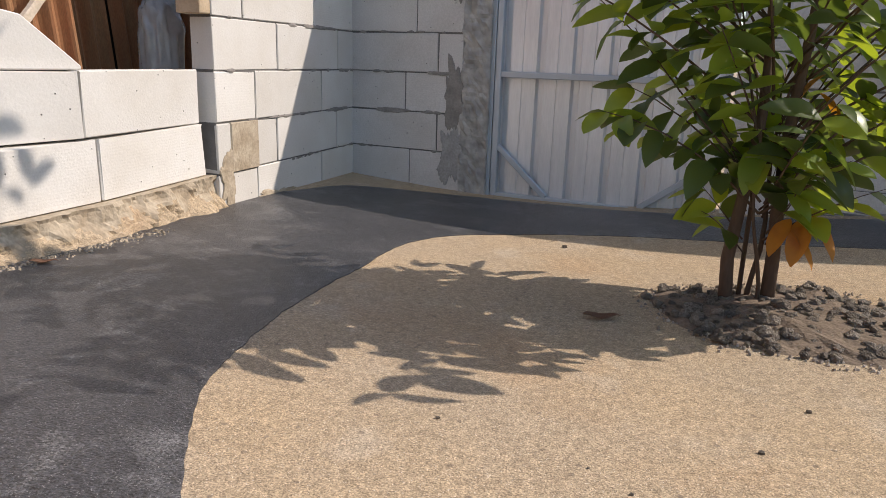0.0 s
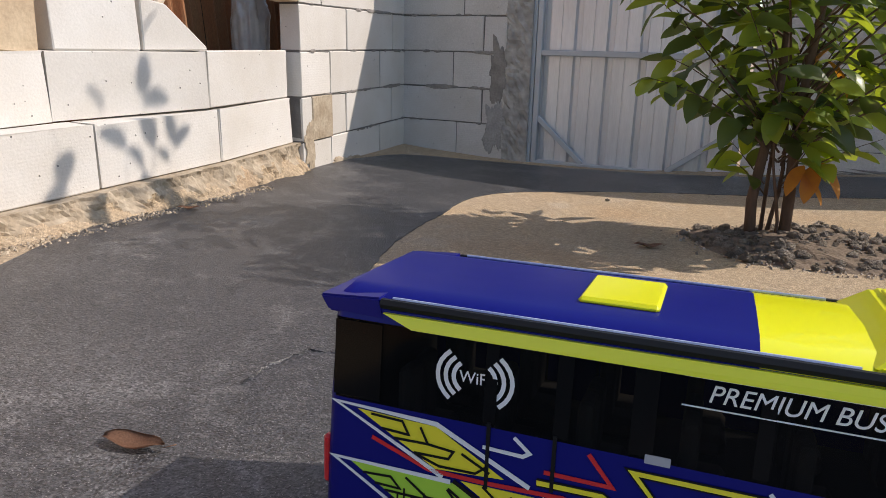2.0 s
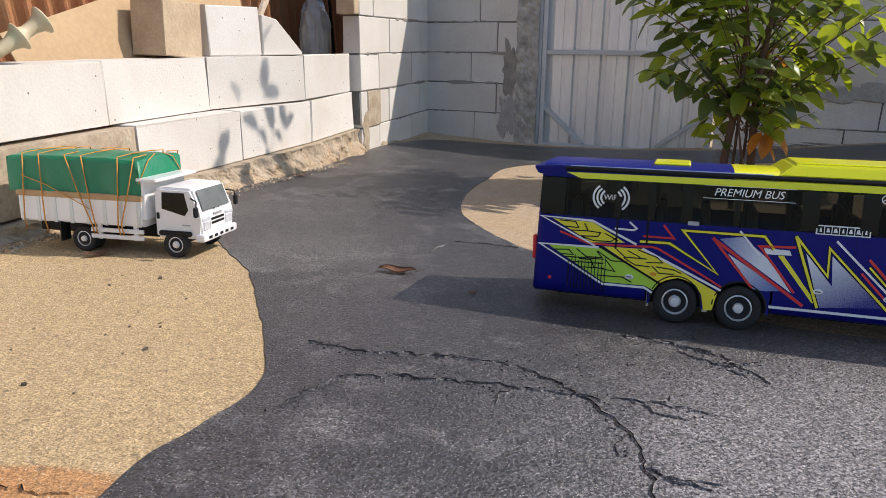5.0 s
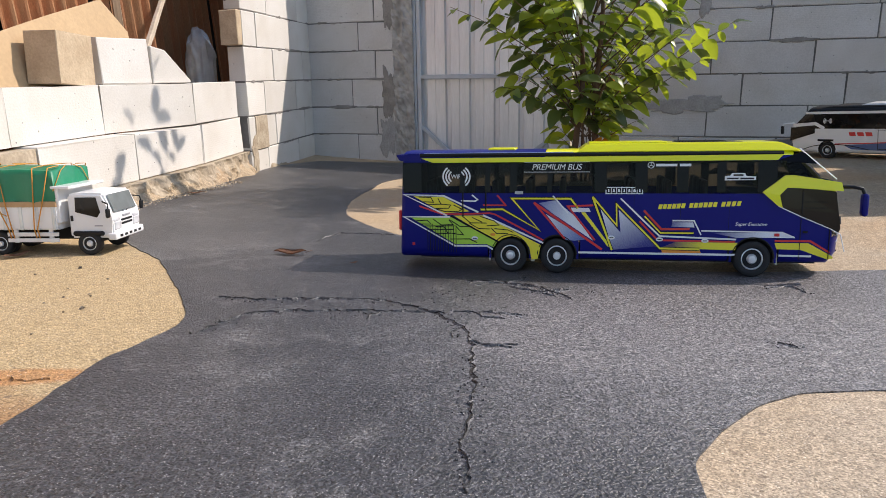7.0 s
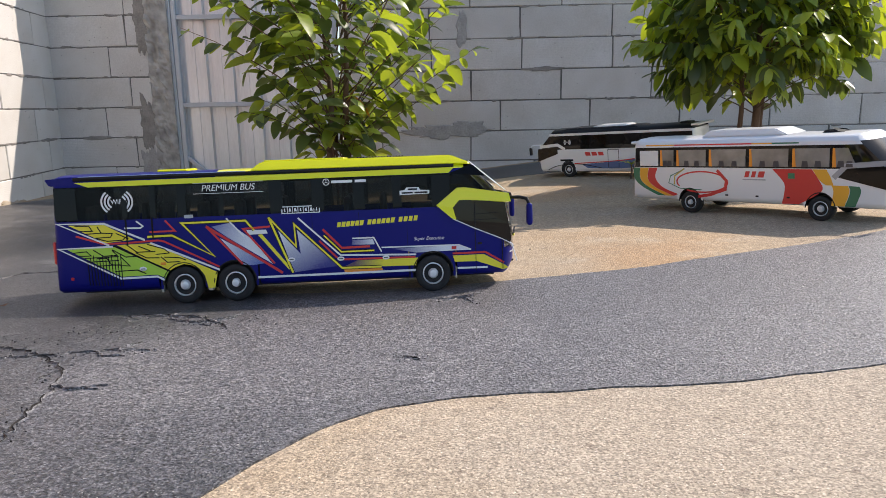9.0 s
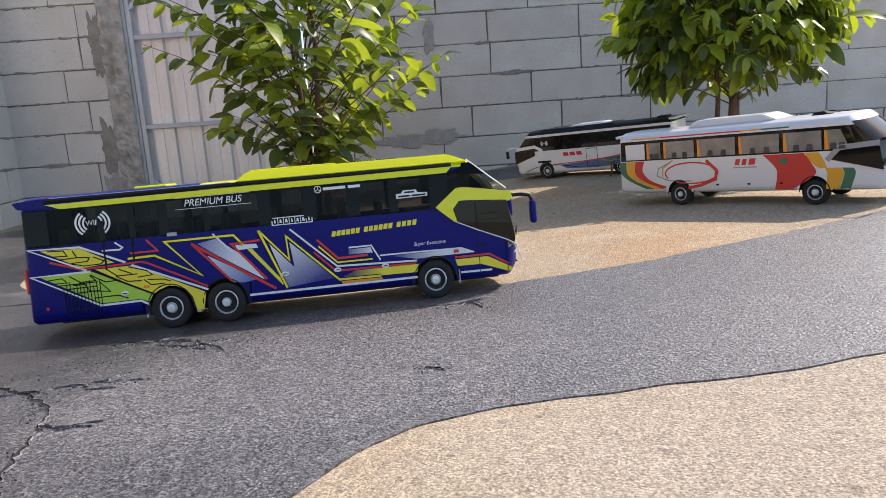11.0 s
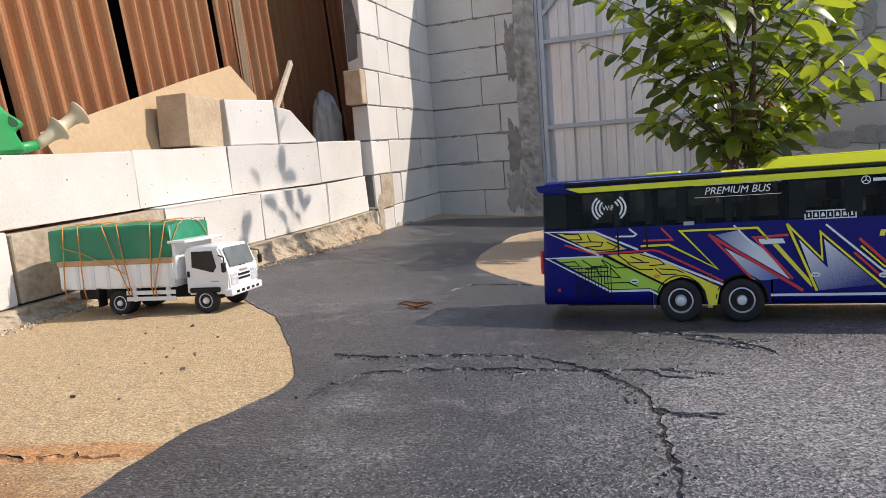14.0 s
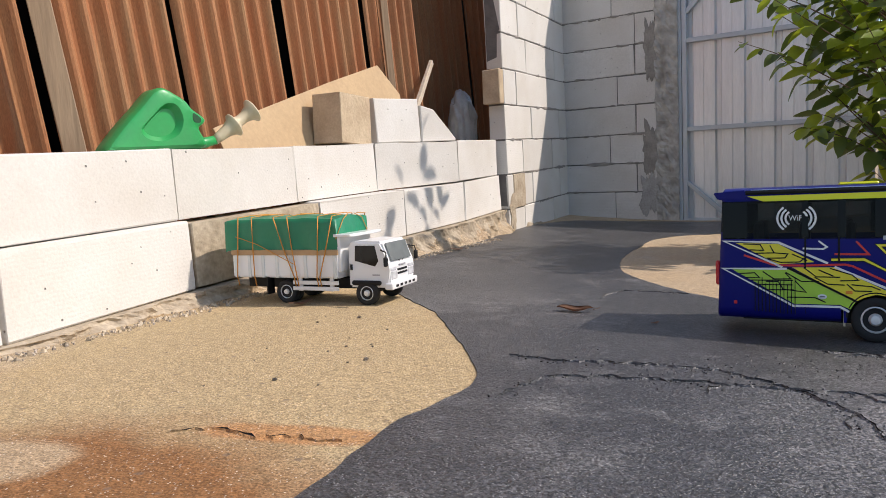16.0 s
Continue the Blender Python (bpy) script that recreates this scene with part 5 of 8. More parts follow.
        part("screen_edge", bm, WHITE, bus, "white line painting the windscreen edge highlight")
        part("door_seam", boxed(0.449, 0.4505, s * 0.1222, s * 0.1230, 0.045, 0.146), BLACKPL, bus)
        part("door_seam", boxed(0.516, 0.5175, s * 0.1190, s * 0.1222, 0.048, 0.118), BLACKPL, bus)
        part("pull_handle", boxed(0.455, 0.466, s * 0.1225, s * 0.1255, 0.108, 0.113, 0.001), BLACKPL, bus)
        for z in (0.0, 0.014):
            part("window_bar", boxed(0.445, 0.505, s * 0.120, s * 0.1238, 0.166 + z, 0.1675 + z), BLACKPL, bus)
        part("window_bar", boxed(0.449, 0.4515, s * 0.120, s * 0.1240, 0.149, 0.205), BLACKPL, bus)
        # stickers on the glass
        wifi_mark(bus, -0.402, 0.241, s, 1.12)
        text_mesh("PREMIUM BUS", 0.0205, WHITE, "lettering", bus, side_m(-0.142, s * (side_y(0.264) + 0.0012), 0.2635), 0.25)["label"] = "white slanted lettering on the window"
        for z in (0.2515, 0.2755):
            bm = bmesh.new()
            glass_poly(bm, [(-0.224, z), (-0.058, z), (-0.058, z + 0.0010), (-0.224, z + 0.0010)], s, 0.0018)
            part("lettering_rule", bm, WHITE, bus, "thin white rule")
        bm = bmesh.new()
        u = 0.092 if s < 0 else 0.196
        ring = [(u + 0.0075 * math.cos(t), 0.2675 + 0.0072 * math.sin(t)) for t in np.linspace(0, 2 * math.pi, 17)]
        ribbon(bm, ring, 0.0016, s * (side_y(0.2675) + 0.001))
        for t in (math.pi / 2, math.pi * 7 / 6, math.pi * 11 / 6):
            ribbon(bm, [(u, 0.2675), (u + 0.0065 * math.cos(t), 0.2675 + 0.0065 * math.sin(t))], 0.0014, s * (side_y(0.2675) + 0.001))
        part("round_badge", bm, WHITE, bus, "round pale badge")
        for u0, u1 in ((0.104, 0.155), (0.161, 0.188)):
            bm = bmesh.new()
            glass_poly(bm, [(u0, 0.2645), (u1, 0.2645), (u1, 0.2705), (u0, 0.2705)], s, 0.0018)
            part("name_bar", bm, WHITE, bus, "plain white maker's bar")
        bm = bmesh.new()
        glass_poly(bm, [(0.268, 0.231), (0.340, 0.232), (0.341, 0.240), (0.318, 0.2415), (0.315, 0.248), (0.285, 0.248), (0.280, 0.242), (0.268, 0.241)], s, 0.0018)
        sticker = part("sticker", bm, WHITE, bus, "white sticker")
        for u0, u1, z in ((0.273, 0.300, 0.2355), (0.304, 0.336, 0.2355), (0.288, 0.311, 0.2435)):
            bm = bmesh.new()
            glass_poly(bm, [(u0, z - 0.0018), (u1, z - 0.0018), (u1, z + 0.0018), (u0, z + 0.0018)], s, 0.0026)
            part("print_bar", bm, BLACKV, sticker, "dark print bar")
        bm = bmesh.new()
        glass_poly(bm, [(-0.018, 0.1985), (0.074, 0.1985), (0.074, 0.2155), (-0.018, 0.2155)], s, 0.0016)
        plate = part("icon_plate", bm, WHITE, bus, "white pictogram strip")
        for k in range(7):
            bm = bmesh.new()
            u = -0.0155 + k * 0.0127
            glass_poly(bm, [(u, 0.2005), (u + 0.0108, 0.2005), (u + 0.0108, 0.2135), (u, 0.2135)], s, 0.0024)
            ic = part("icon", bm, BLACKV, plate)
            bm = bmesh.new()
            w = (0.002, 0.003, 0.0036)[k % 3]
            glass_poly(bm, [(u + 0.0054 - w, 0.2035), (u + 0.0054 + w, 0.2035), (u + 0.0054 + w * 0.4, 0.2110), (u + 0.0054 - w * 0.6, 0.2105)], s, 0.0032)
            part("glyph", bm, WHITE, plate)
        bm = bmesh.new()
        glass_poly(bm, [(-0.248, 0.198), (-0.227, 0.198), (-0.227, 0.2055), (-0.248, 0.2055)], s, 0.0018)
        part("small_plate", bm, SILVERG, bus, "small grey window plate")
        for u, w in ((-0.546, 0.05), (-0.392, 0.012), (-0.327, 0.014), (-0.262, 0.020), (-0.165, 0.012), (-0.045, 0.030), (0.055, 0.030), (0.155, 0.028), (0.250, 0.022), (0.345, 0.045)):
            bm = bmesh.new()
            glass_poly(bm, [(u, 0.203), (u + w, 0.203), (u + w, 0.275), (u, 0.275)], s, 0.0013)
            part("pillar", bm, BLACKGL, bus, "black window pillar")
        bm = bmesh.new()
        glass_poly(bm, [(0.389, 0.2765), (0.478, 0.268), (0.448, 0.2965), (0.432, 0.3005)], s, 0.0024)
        part("corner_glass", bm, BLACKGL, bus, "black glass corner under the roof")
        # plain bars in place of the company's name
        for u0, u1 in ((0.112, 0.178), (0.186, 0.254), (0.262, 0.311)):
            n = round((u1 - u0) / 0.0112)
            for k in range(n):
                bm = bmesh.new()
                a = u0 + (u1 - u0) * k / n
                z = 0.1625 + 0.045 * (a - 0.112)
                flat_poly(bm, [(a, z), (a + 0.0088, z), (a + 0.0116, z + 0.0115), (a + 0.0028, z + 0.0115)], s * 0.1229)
                part("name_bar", bm, YELLOW, bus, "slanted yellow name bar")
        text_mesh("Super Executive", 0.0115, WHITE, "lettering", bus, side_m(0.335, s * 0.1228, 0.1275), 0.3)["label"] = "small white lettering"
        for u, z in ((-0.354, 0.086), (-0.001, 0.092), (0.118, 0.089), (0.228, 0.087)):
            bm = bmesh.new()
            lathe(bm, [(0.0058, 0), (0.0058, 0.0018), (0.004, 0.0024)], 14, Matrix.Translation((u, s * 0.1232, z)) @ Matrix.Rotation(-s * math.pi / 2, 4, "X") @ Matrix.Diagonal((1.5, 0.85, 1, 1)))
            latch = part("latch", bm, CHROME, bus, "oval locker latch")
            part("latch_slot", boxed(u - 0.005, u + 0.005, s * 0.1257 - 0.0006, s * 0.1257 + 0.0006, z - 0.0009, z + 0.0009), BLACKPL, latch)
        part("marker_lamp", boxed(0.390, 0.402, s * 0.1240 - 0.0015, s * 0.1240 + 0.0015, 0.0995, 0.1065, 0.001), RED, bus, "red marker lamp")
        part("marker_lamp", boxed(-0.312, -0.300, s * 0.1243 - 0.0015, s * 0.1243 + 0.0015, 0.093, 0.099, 0.001), ORANGE, bus, "orange marker lamp")
        part("marker_lamp", boxed(-0.524, -0.517, s * 0.1230 - 0.0012, s * 0.1230 + 0.0012, 0.066, 0.073, 0.001), RED, bus, "small dark red lamp")
        part("tail_lamp", boxed(-0.5615, -0.552, s * 0.108, s * 0.1185, 0.104, 0.155, 0.003), RED, bus, "red tail lamp")
        for u in (-0.385, 0.053, 0.166, 0.282):
            part("locker_seam", boxed(u, u + 0.0008, s * 0.1222, s * 0.12275, 0.05, 0.195), BLACKV, bus)
        for u, z in ((-0.387, 0.142), (-0.326, 0.153)):
            part("door_seam", boxed(u, u + 0.0035, s * 0.1225, s * 0.1245, z, 0.205), BLACKV, bus, "black rear door edge")
        for k in range(12):
            part("louvre", boxed(-0.482 + k * 0.0070, -0.4805 + k * 0.0070, s * 0.1226, s * 0.1246, 0.053 - 0.0004 * k, 0.110 + 0.006 * (k % 3)), BLACKV, bus)
        part("mud_guard", boxed(0.398, 0.402, s * 0.10 - 0.016, s * 0.10 + 0.018, 0.030, 0.058), CREAMY, bus, "pale mud guard")
        part("mud_guard", boxed(-0.3165, -0.3125, s * 0.10 - 0.016, s * 0.10 + 0.020, 0.028, 0.062), CREAMY, bus, "pale mud guard")
        part("mud_guard", boxed(-0.206, -0.196, s * 0.10 - 0.016, s * 0.10 + 0.020, 0.028, 0.044), CREAMY, bus, "pale mud guard")
    decal("yellow_panel", "poly", YELLOW, [(-0.519, 0.192), (-0.436, 0.19), (-0.368, 0.154), (-0.436, 0.149)], 0)
    decal("yellow_panel", "poly", YELLOW, [(-0.41, 0.143), (-0.33, 0.144), (-0.228, 0.094), (-0.258, 0.093), (-0.28, 0.086), (-0.294, 0.078)], 0)
    decal("yellow_panel", "poly", YELLOW, [(-0.258, 0.093), (-0.228, 0.094), (-0.18, 0.071), (-0.188, 0.035), (-0.204, 0.034), (-0.21, 0.064), (-0.222, 0.081), (-0.242, 0.09)], 0)
    decal("green_panel", "poly", GREENISH, [(-0.526, 0.137), (-0.417, 0.139), (-0.295, 0.077), (-0.304, 0.063), (-0.322, 0.071), (-0.406, 0.07)], 0)
    decal("stripe", "line", WHITE, [(-0.344, 0.152), (-0.436, 0.193), (-0.544, 0.196), (-0.428, 0.143)], 0.0045)
    decal("stripe", "line", WHITE, [(-0.42, 0.14), (-0.546, 0.139), (-0.408, 0.066), (-0.322, 0.067), (-0.306, 0.058)], 0.0045)
    decal("stripe", "line", WHITE, [(-0.332, 0.145), (-0.174, 0.076)], 0.0045)
    decal("stripe", "line", RED, [(-0.503, 0.167), (-0.442, 0.147), (-0.388, 0.147), (-0.314, 0.15), (-0.3, 0.147), (-0.224, 0.109), (-0.174, 0.083)], 0.004)
    decal("stripe", "line", YELLOW, [(-0.338, 0.159), (-0.28, 0.16), (-0.184, 0.108), (-0.256, 0.187), (-0.105, 0.187), (-0.086, 0.164)], 0.0045)
    decal("fading_panel", "poly", FADE_A, [(-0.186, 0.176), (-0.144, 0.183), (-0.092, 0.143), (-0.047, 0.084), (-0.15, 0.15)], 0)
    decal("fading_panel", "poly", FADE_B, [(-0.168, 0.149), (-0.061, 0.087), (-0.094, 0.083), (-0.116, 0.085), (-0.13, 0.103)], 0)
    decal("fading_panel", "poly", FADE_C, [(-0.029, 0.161), (0.022, 0.104), (0.016, 0.16), (0.11, 0.072), (0.005, 0.062), (-0.008, 0.096)], 0)
    decal("stripe", "line", RED, [(-0.199, 0.177), (-0.024, 0.062)], 0.006)
    decal("stripe", "line", RED, [(-0.198, 0.176), (-0.118, 0.087)], 0.0045)
    decal("stripe", "line", RED, [(-0.048, 0.171), (-0.112, 0.168), (-0.042, 0.085)], 0.0045)
    decal("stripe", "line", WHITE, [(-0.15, 0.194), (-0.111, 0.151)], 0.0035)
    decal("letter_shape", "poly", WHITE, [(-0.104, 0.165), (-0.058, 0.164), (-0.054, 0.155), (-0.1, 0.154)], 0)
    decal("letter_shape", "poly", YELLOW, [(-0.078, 0.153), (-0.068, 0.154), (-0.002, 0.071), (-0.009, 0.069)], 0)
    decal("stripe", "line", YELLOW, [(-0.05, 0.192), (0.001, 0.061)], 0.005)
    decal("stripe", "line", YELLOW, [(-0.05, 0.192), (0.012, 0.122), (0.01, 0.174), (0.12, 0.067), (0.216, 0.066)], 0.0045)
    decal("stripe", "line", WHITE, [(-0.39, 0.181), (-0.352, 0.18), (-0.346, 0.184), (-0.361, 0.196)], 0.0035)
    decal("stripe", "line", RED, [(-0.332, 0.17), (-0.272, 0.17), (-0.294, 0.195)], 0.004)
    decal("stripe", "line", WHITE, [(0.02, 0.188), (0.118, 0.097), (0.302, 0.091)], 0.004)
    decal("stripe", "line", RED, [(0.068, 0.133), (0.114, 0.087), (0.3, 0.085)], 0.0042)
    decal("yellow_panel", "poly", FADE_Y, [(0.158, 0.083), (0.306, 0.083), (0.3, 0.065), (0.12, 0.068)], 0)
    decal("orange_panel", "poly", ORANGE, [(0.124, 0.063), (0.216, 0.064), (0.22, 0.057), (0.126, 0.056)], 0)
    decal("stripe", "line", RED, [(0.078, 0.159), (0.122, 0.114), (0.19, 0.115)], 0.005)
    decal("stripe", "line", YELLOW, [(0.08, 0.145), (0.12, 0.105), (0.2, 0.105)], 0.0035)
    decal("stripe", "line", WHITE, [(0.148, 0.135), (0.2, 0.135), (0.218, 0.101)], 0.0035)
    decal("fading_panel", "poly", FADE_D, [(0.148, 0.131), (0.198, 0.131), (0.202, 0.119), (0.146, 0.12)], 0)
    decal("fading_panel", "poly", FADE_E, [(0.241, 0.107), (0.406, 0.108), (0.438, 0.096), (0.388, 0.096), (0.352, 0.096), (0.302, 0.095)], 0)
    decal("stripe", "line", WHITE, [(0.218, 0.111), (0.408, 0.109), (0.438, 0.097)], 0.0032)
    decal("stripe", "line", RED, [(0.392, 0.089), (0.474, 0.089), (0.52, 0.062)], 0.0045)
    decal("yellow_panel", "poly", YELLOW, [(0.392, 0.084), (0.47, 0.084), (0.524, 0.055), (0.528, 0.052), (0.528, 0.048), (0.516, 0.046), (0.453, 0.068), (0.397, 0.069)], 0)
    decal("stripe", "line", WHITE, [(0.403, 0.054), (0.478, 0.053)], 0.0045)
    decal("stripe", "line", WHITE, [(-0.084, 0.054), (0.3, 0.054)], 0.005)
    decal("maze_line", "line", BLACKV, [(-0.417, 0.142), (-0.292, 0.078)], 0.004)
    decal("maze_line", "line", BLACKV, [(-0.504, 0.19), (-0.471, 0.189), (-0.464, 0.177), (-0.492, 0.178)], 0.0022)
    decal("maze_line", "line", BLACKV, [(-0.452, 0.187), (-0.444, 0.172), (-0.479, 0.171)], 0.0022)
    decal("maze_line", "line", BLACKV, [(-0.444, 0.172), (-0.418, 0.17), (-0.423, 0.162), (-0.458, 0.161)], 0.0022)
    decal("maze_line", "line", BLACKV, [(-0.456, 0.16), (-0.432, 0.153), (-0.396, 0.154), (-0.386, 0.162)], 0.0022)
    decal("maze_line", "line", BLACKV, [(-0.41, 0.17), (-0.382, 0.157)], 0.0022)
    decal("maze_line", "line", BLACKV, [(-0.388, 0.143), (-0.365, 0.125), (-0.322, 0.125)], 0.0022)
    decal("maze_line", "line", BLACKV, [(-0.368, 0.124), (-0.344, 0.111), (-0.314, 0.11)], 0.0022)
    decal("maze_line", "line", BLACKV, [(-0.361, 0.139), (-0.334, 0.127)], 0.0022)
    decal("maze_line", "line", BLACKV, [(-0.34, 0.142), (-0.301, 0.13), (-0.29, 0.12), (-0.322, 0.118)], 0.0022)
    decal("maze_line", "line", BLACKV, [(-0.31, 0.112), (-0.296, 0.099), (-0.266, 0.099)], 0.0022)
    decal("maze_line", "line", BLACKV, [(-0.302, 0.111), (-0.266, 0.108), (-0.252, 0.102)], 0.0022)
    decal("maze_line", "line", BLACKV, [(-0.512, 0.129), (-0.482, 0.131), (-0.472, 0.121), (-0.499, 0.121)], 0.0022)
    decal("maze_line", "line", BLACKV, [(-0.466, 0.134), (-0.444, 0.119), (-0.412, 0.12), (-0.423, 0.132)], 0.0022)
    decal("maze_line", "line", BLACKV, [(-0.46, 0.114), (-0.436, 0.114), (-0.427, 0.099), (-0.384, 0.094), (-0.404, 0.116)], 0.0022)
    decal("maze_line", "line", BLACKV, [(-0.422, 0.133), (-0.392, 0.115), (-0.36, 0.116)], 0.0022)
    decal("maze_line", "line", BLACKV, [(-0.42, 0.083), (-0.368, 0.084), (-0.348, 0.075)], 0.0022)
    decal("maze_line", "line", BLACKV, [(-0.488, 0.116), (-0.408, 0.117)], 0.0022)
    decal("maze_line", "line", BLACKV, [(-0.478, 0.107), (-0.409, 0.108)], 0.0022)
    decal("maze_line", "line", BLACKV, [(-0.462, 0.097), (-0.406, 0.098)], 0.0022)
    # front: badge, lettering bar, stickers
    fx = lambda z, y: front_x(z, y, L)
    bm = bmesh.new()
    lathe(bm, [(0.011, 0), (0.011, 0.002), (0.009, 0.003)], 20, Matrix.Translation((fx(0.075, 0), 0.0, 0.078)) @ Matrix.Rotation(math.pi / 2, 4, "Y"))
    part("front_badge", bm, CHROME, bus, "round silver badge")
    part("number_bar", boxed(fx(0.1, 0) - 0.002, fx(0.1, 0) + 0.0015, -0.011, 0.011, 0.096, 0.104, 0.001), WHITE, bus, "plain pale plate")
    part("destination_bar", boxed(fx(0.115, 0) - 0.003, fx(0.115, 0) + 0.002, -0.045, 0.045, 0.1165, 0.1225, 0.001), YELLOW, bus, "plain yellow name bar")
    part("bumper_slot", boxed(fx(0.05, 0) - 0.006, fx(0.05, 0) + 0.001, -0.07, 0.07, 0.058, 0.062, 0.001), BLACKPL, bus)
    def screen_sticker(name, y0, y1, z0, z1, material, off, label=""):
        bm = bmesh.new()
        ys = np.linspace(y0, y1, 7)
        lo = [bm.verts.new((fx(z0, y) + off, y, z0)) for y in ys]
        hi = [bm.verts.new((fx(z1, y) + off, y, z1)) for y in ys]
        for i in range(6):
            bm.faces.new((lo[i], lo[i + 1], hi[i + 1], hi[i]))
        part(name, bm, material, bus, label)
    screen_sticker("screen_sticker", -0.05, 0.05, 0.236, 0.258, NAVY, 0.0018, "blue and white windscreen sticker")
    screen_sticker("screen_sticker", -0.040, -0.012, 0.240, 0.256, WHITE, 0.0026)
    screen_sticker("screen_sticker", -0.006, 0.036, 0.242, 0.252, WHITE, 0.0026)
    screen_sticker("screen_sticker", -0.028, 0.028, 0.275, 0.281, WHITE, 0.0018)
    # black lattice sticker at the left headlight
    rng = random.Random(2)
    bm = bmesh.new()
    ys, zs = np.linspace(0.060, 0.116, 8), np.linspace(0.046, 0.108, 7)
    grid = [[bm.verts.new((front_x(z, y, L) + 0.0016, y, z)) for y in ys] for z in zs]
    for g0, g1 in zip(grid, grid[1:]):
        for k in range(7):
            bm.faces.new((g0[k], g0[k + 1], g1[k + 1], g1[k]))
    lattice = part("lattice_sticker", bm, BLACKV, bus, "black and silver lattice sticker")
    bm = bmesh.new()
    for k in range(46):
        y, z = rng.uniform(0.064, 0.112), rng.uniform(0.050, 0.104)
        arc = []
        for t in np.linspace(0, rng.uniform(1.5, 4.5), 6):
            yy, zz = y + 0.0045 * math.cos(t + k), z + 0.0045 * math.sin(t + k)
            arc.append((front_x(zz, yy, L) + 0.0022, yy, zz))
        tube(bm, arc, 0.0007, 4)
    part("lattice_lines", bm, SILVERP, lattice, "fine silver scrolls")["kind"] = "stuff"
    bm = bmesh.new()
    for v in ((0.50, 0.03, 0.15),):
        bmesh.ops.create_uvsphere(bm, u_segments=12, v_segments=8, radius=0.016, matrix=Matrix.Translation((0.485, 0.035, 0.165)))
        box(bm, 0.470, 0.500, 0.01, 0.06, 0.11, 0.152, 0.008)
    fig = link_mesh("figurine", bm, SEATPALE, smooth=True)
    fig.matrix_world = m
    tagged(fig, "pale plain toy driver figure behind the windscreen", "figurine")
    return bus


SILVERP = mat("silver_print", (0.6, 0.62, 0.62), 0.45, scale=30)
SEATPALE = mat("pale_plastic", (0.55, 0.48, 0.42), 0.6, scale=20)
main_bus(vehicle_matrix(0.205, -0.05, -17.0, 0.26) @ Matrix.Diagonal((0.92, 0.88, 0.965, 1.0)))


def curve_band(name, bus, pts_a, pts_b, material, ys=0.1230):
    for s in (-1, 1):
        bm = bmesh.new()
        a, b = smooth_line(pts_a, 5), smooth_line(pts_b, 5)
        va = [bm.verts.new((p[0], s * ys, p[1])) for p in a]
        vb = [bm.verts.new((p[0], s * ys, p[1])) for p in b]
        for i in range(len(a) - 1):
            bm.faces.new((va[i], va[i + 1], vb[i + 1], vb[i]))
        part(name, bm, material, bus)


SECTION, ARCH_TOP = PLAIN_SECTION, 0.118


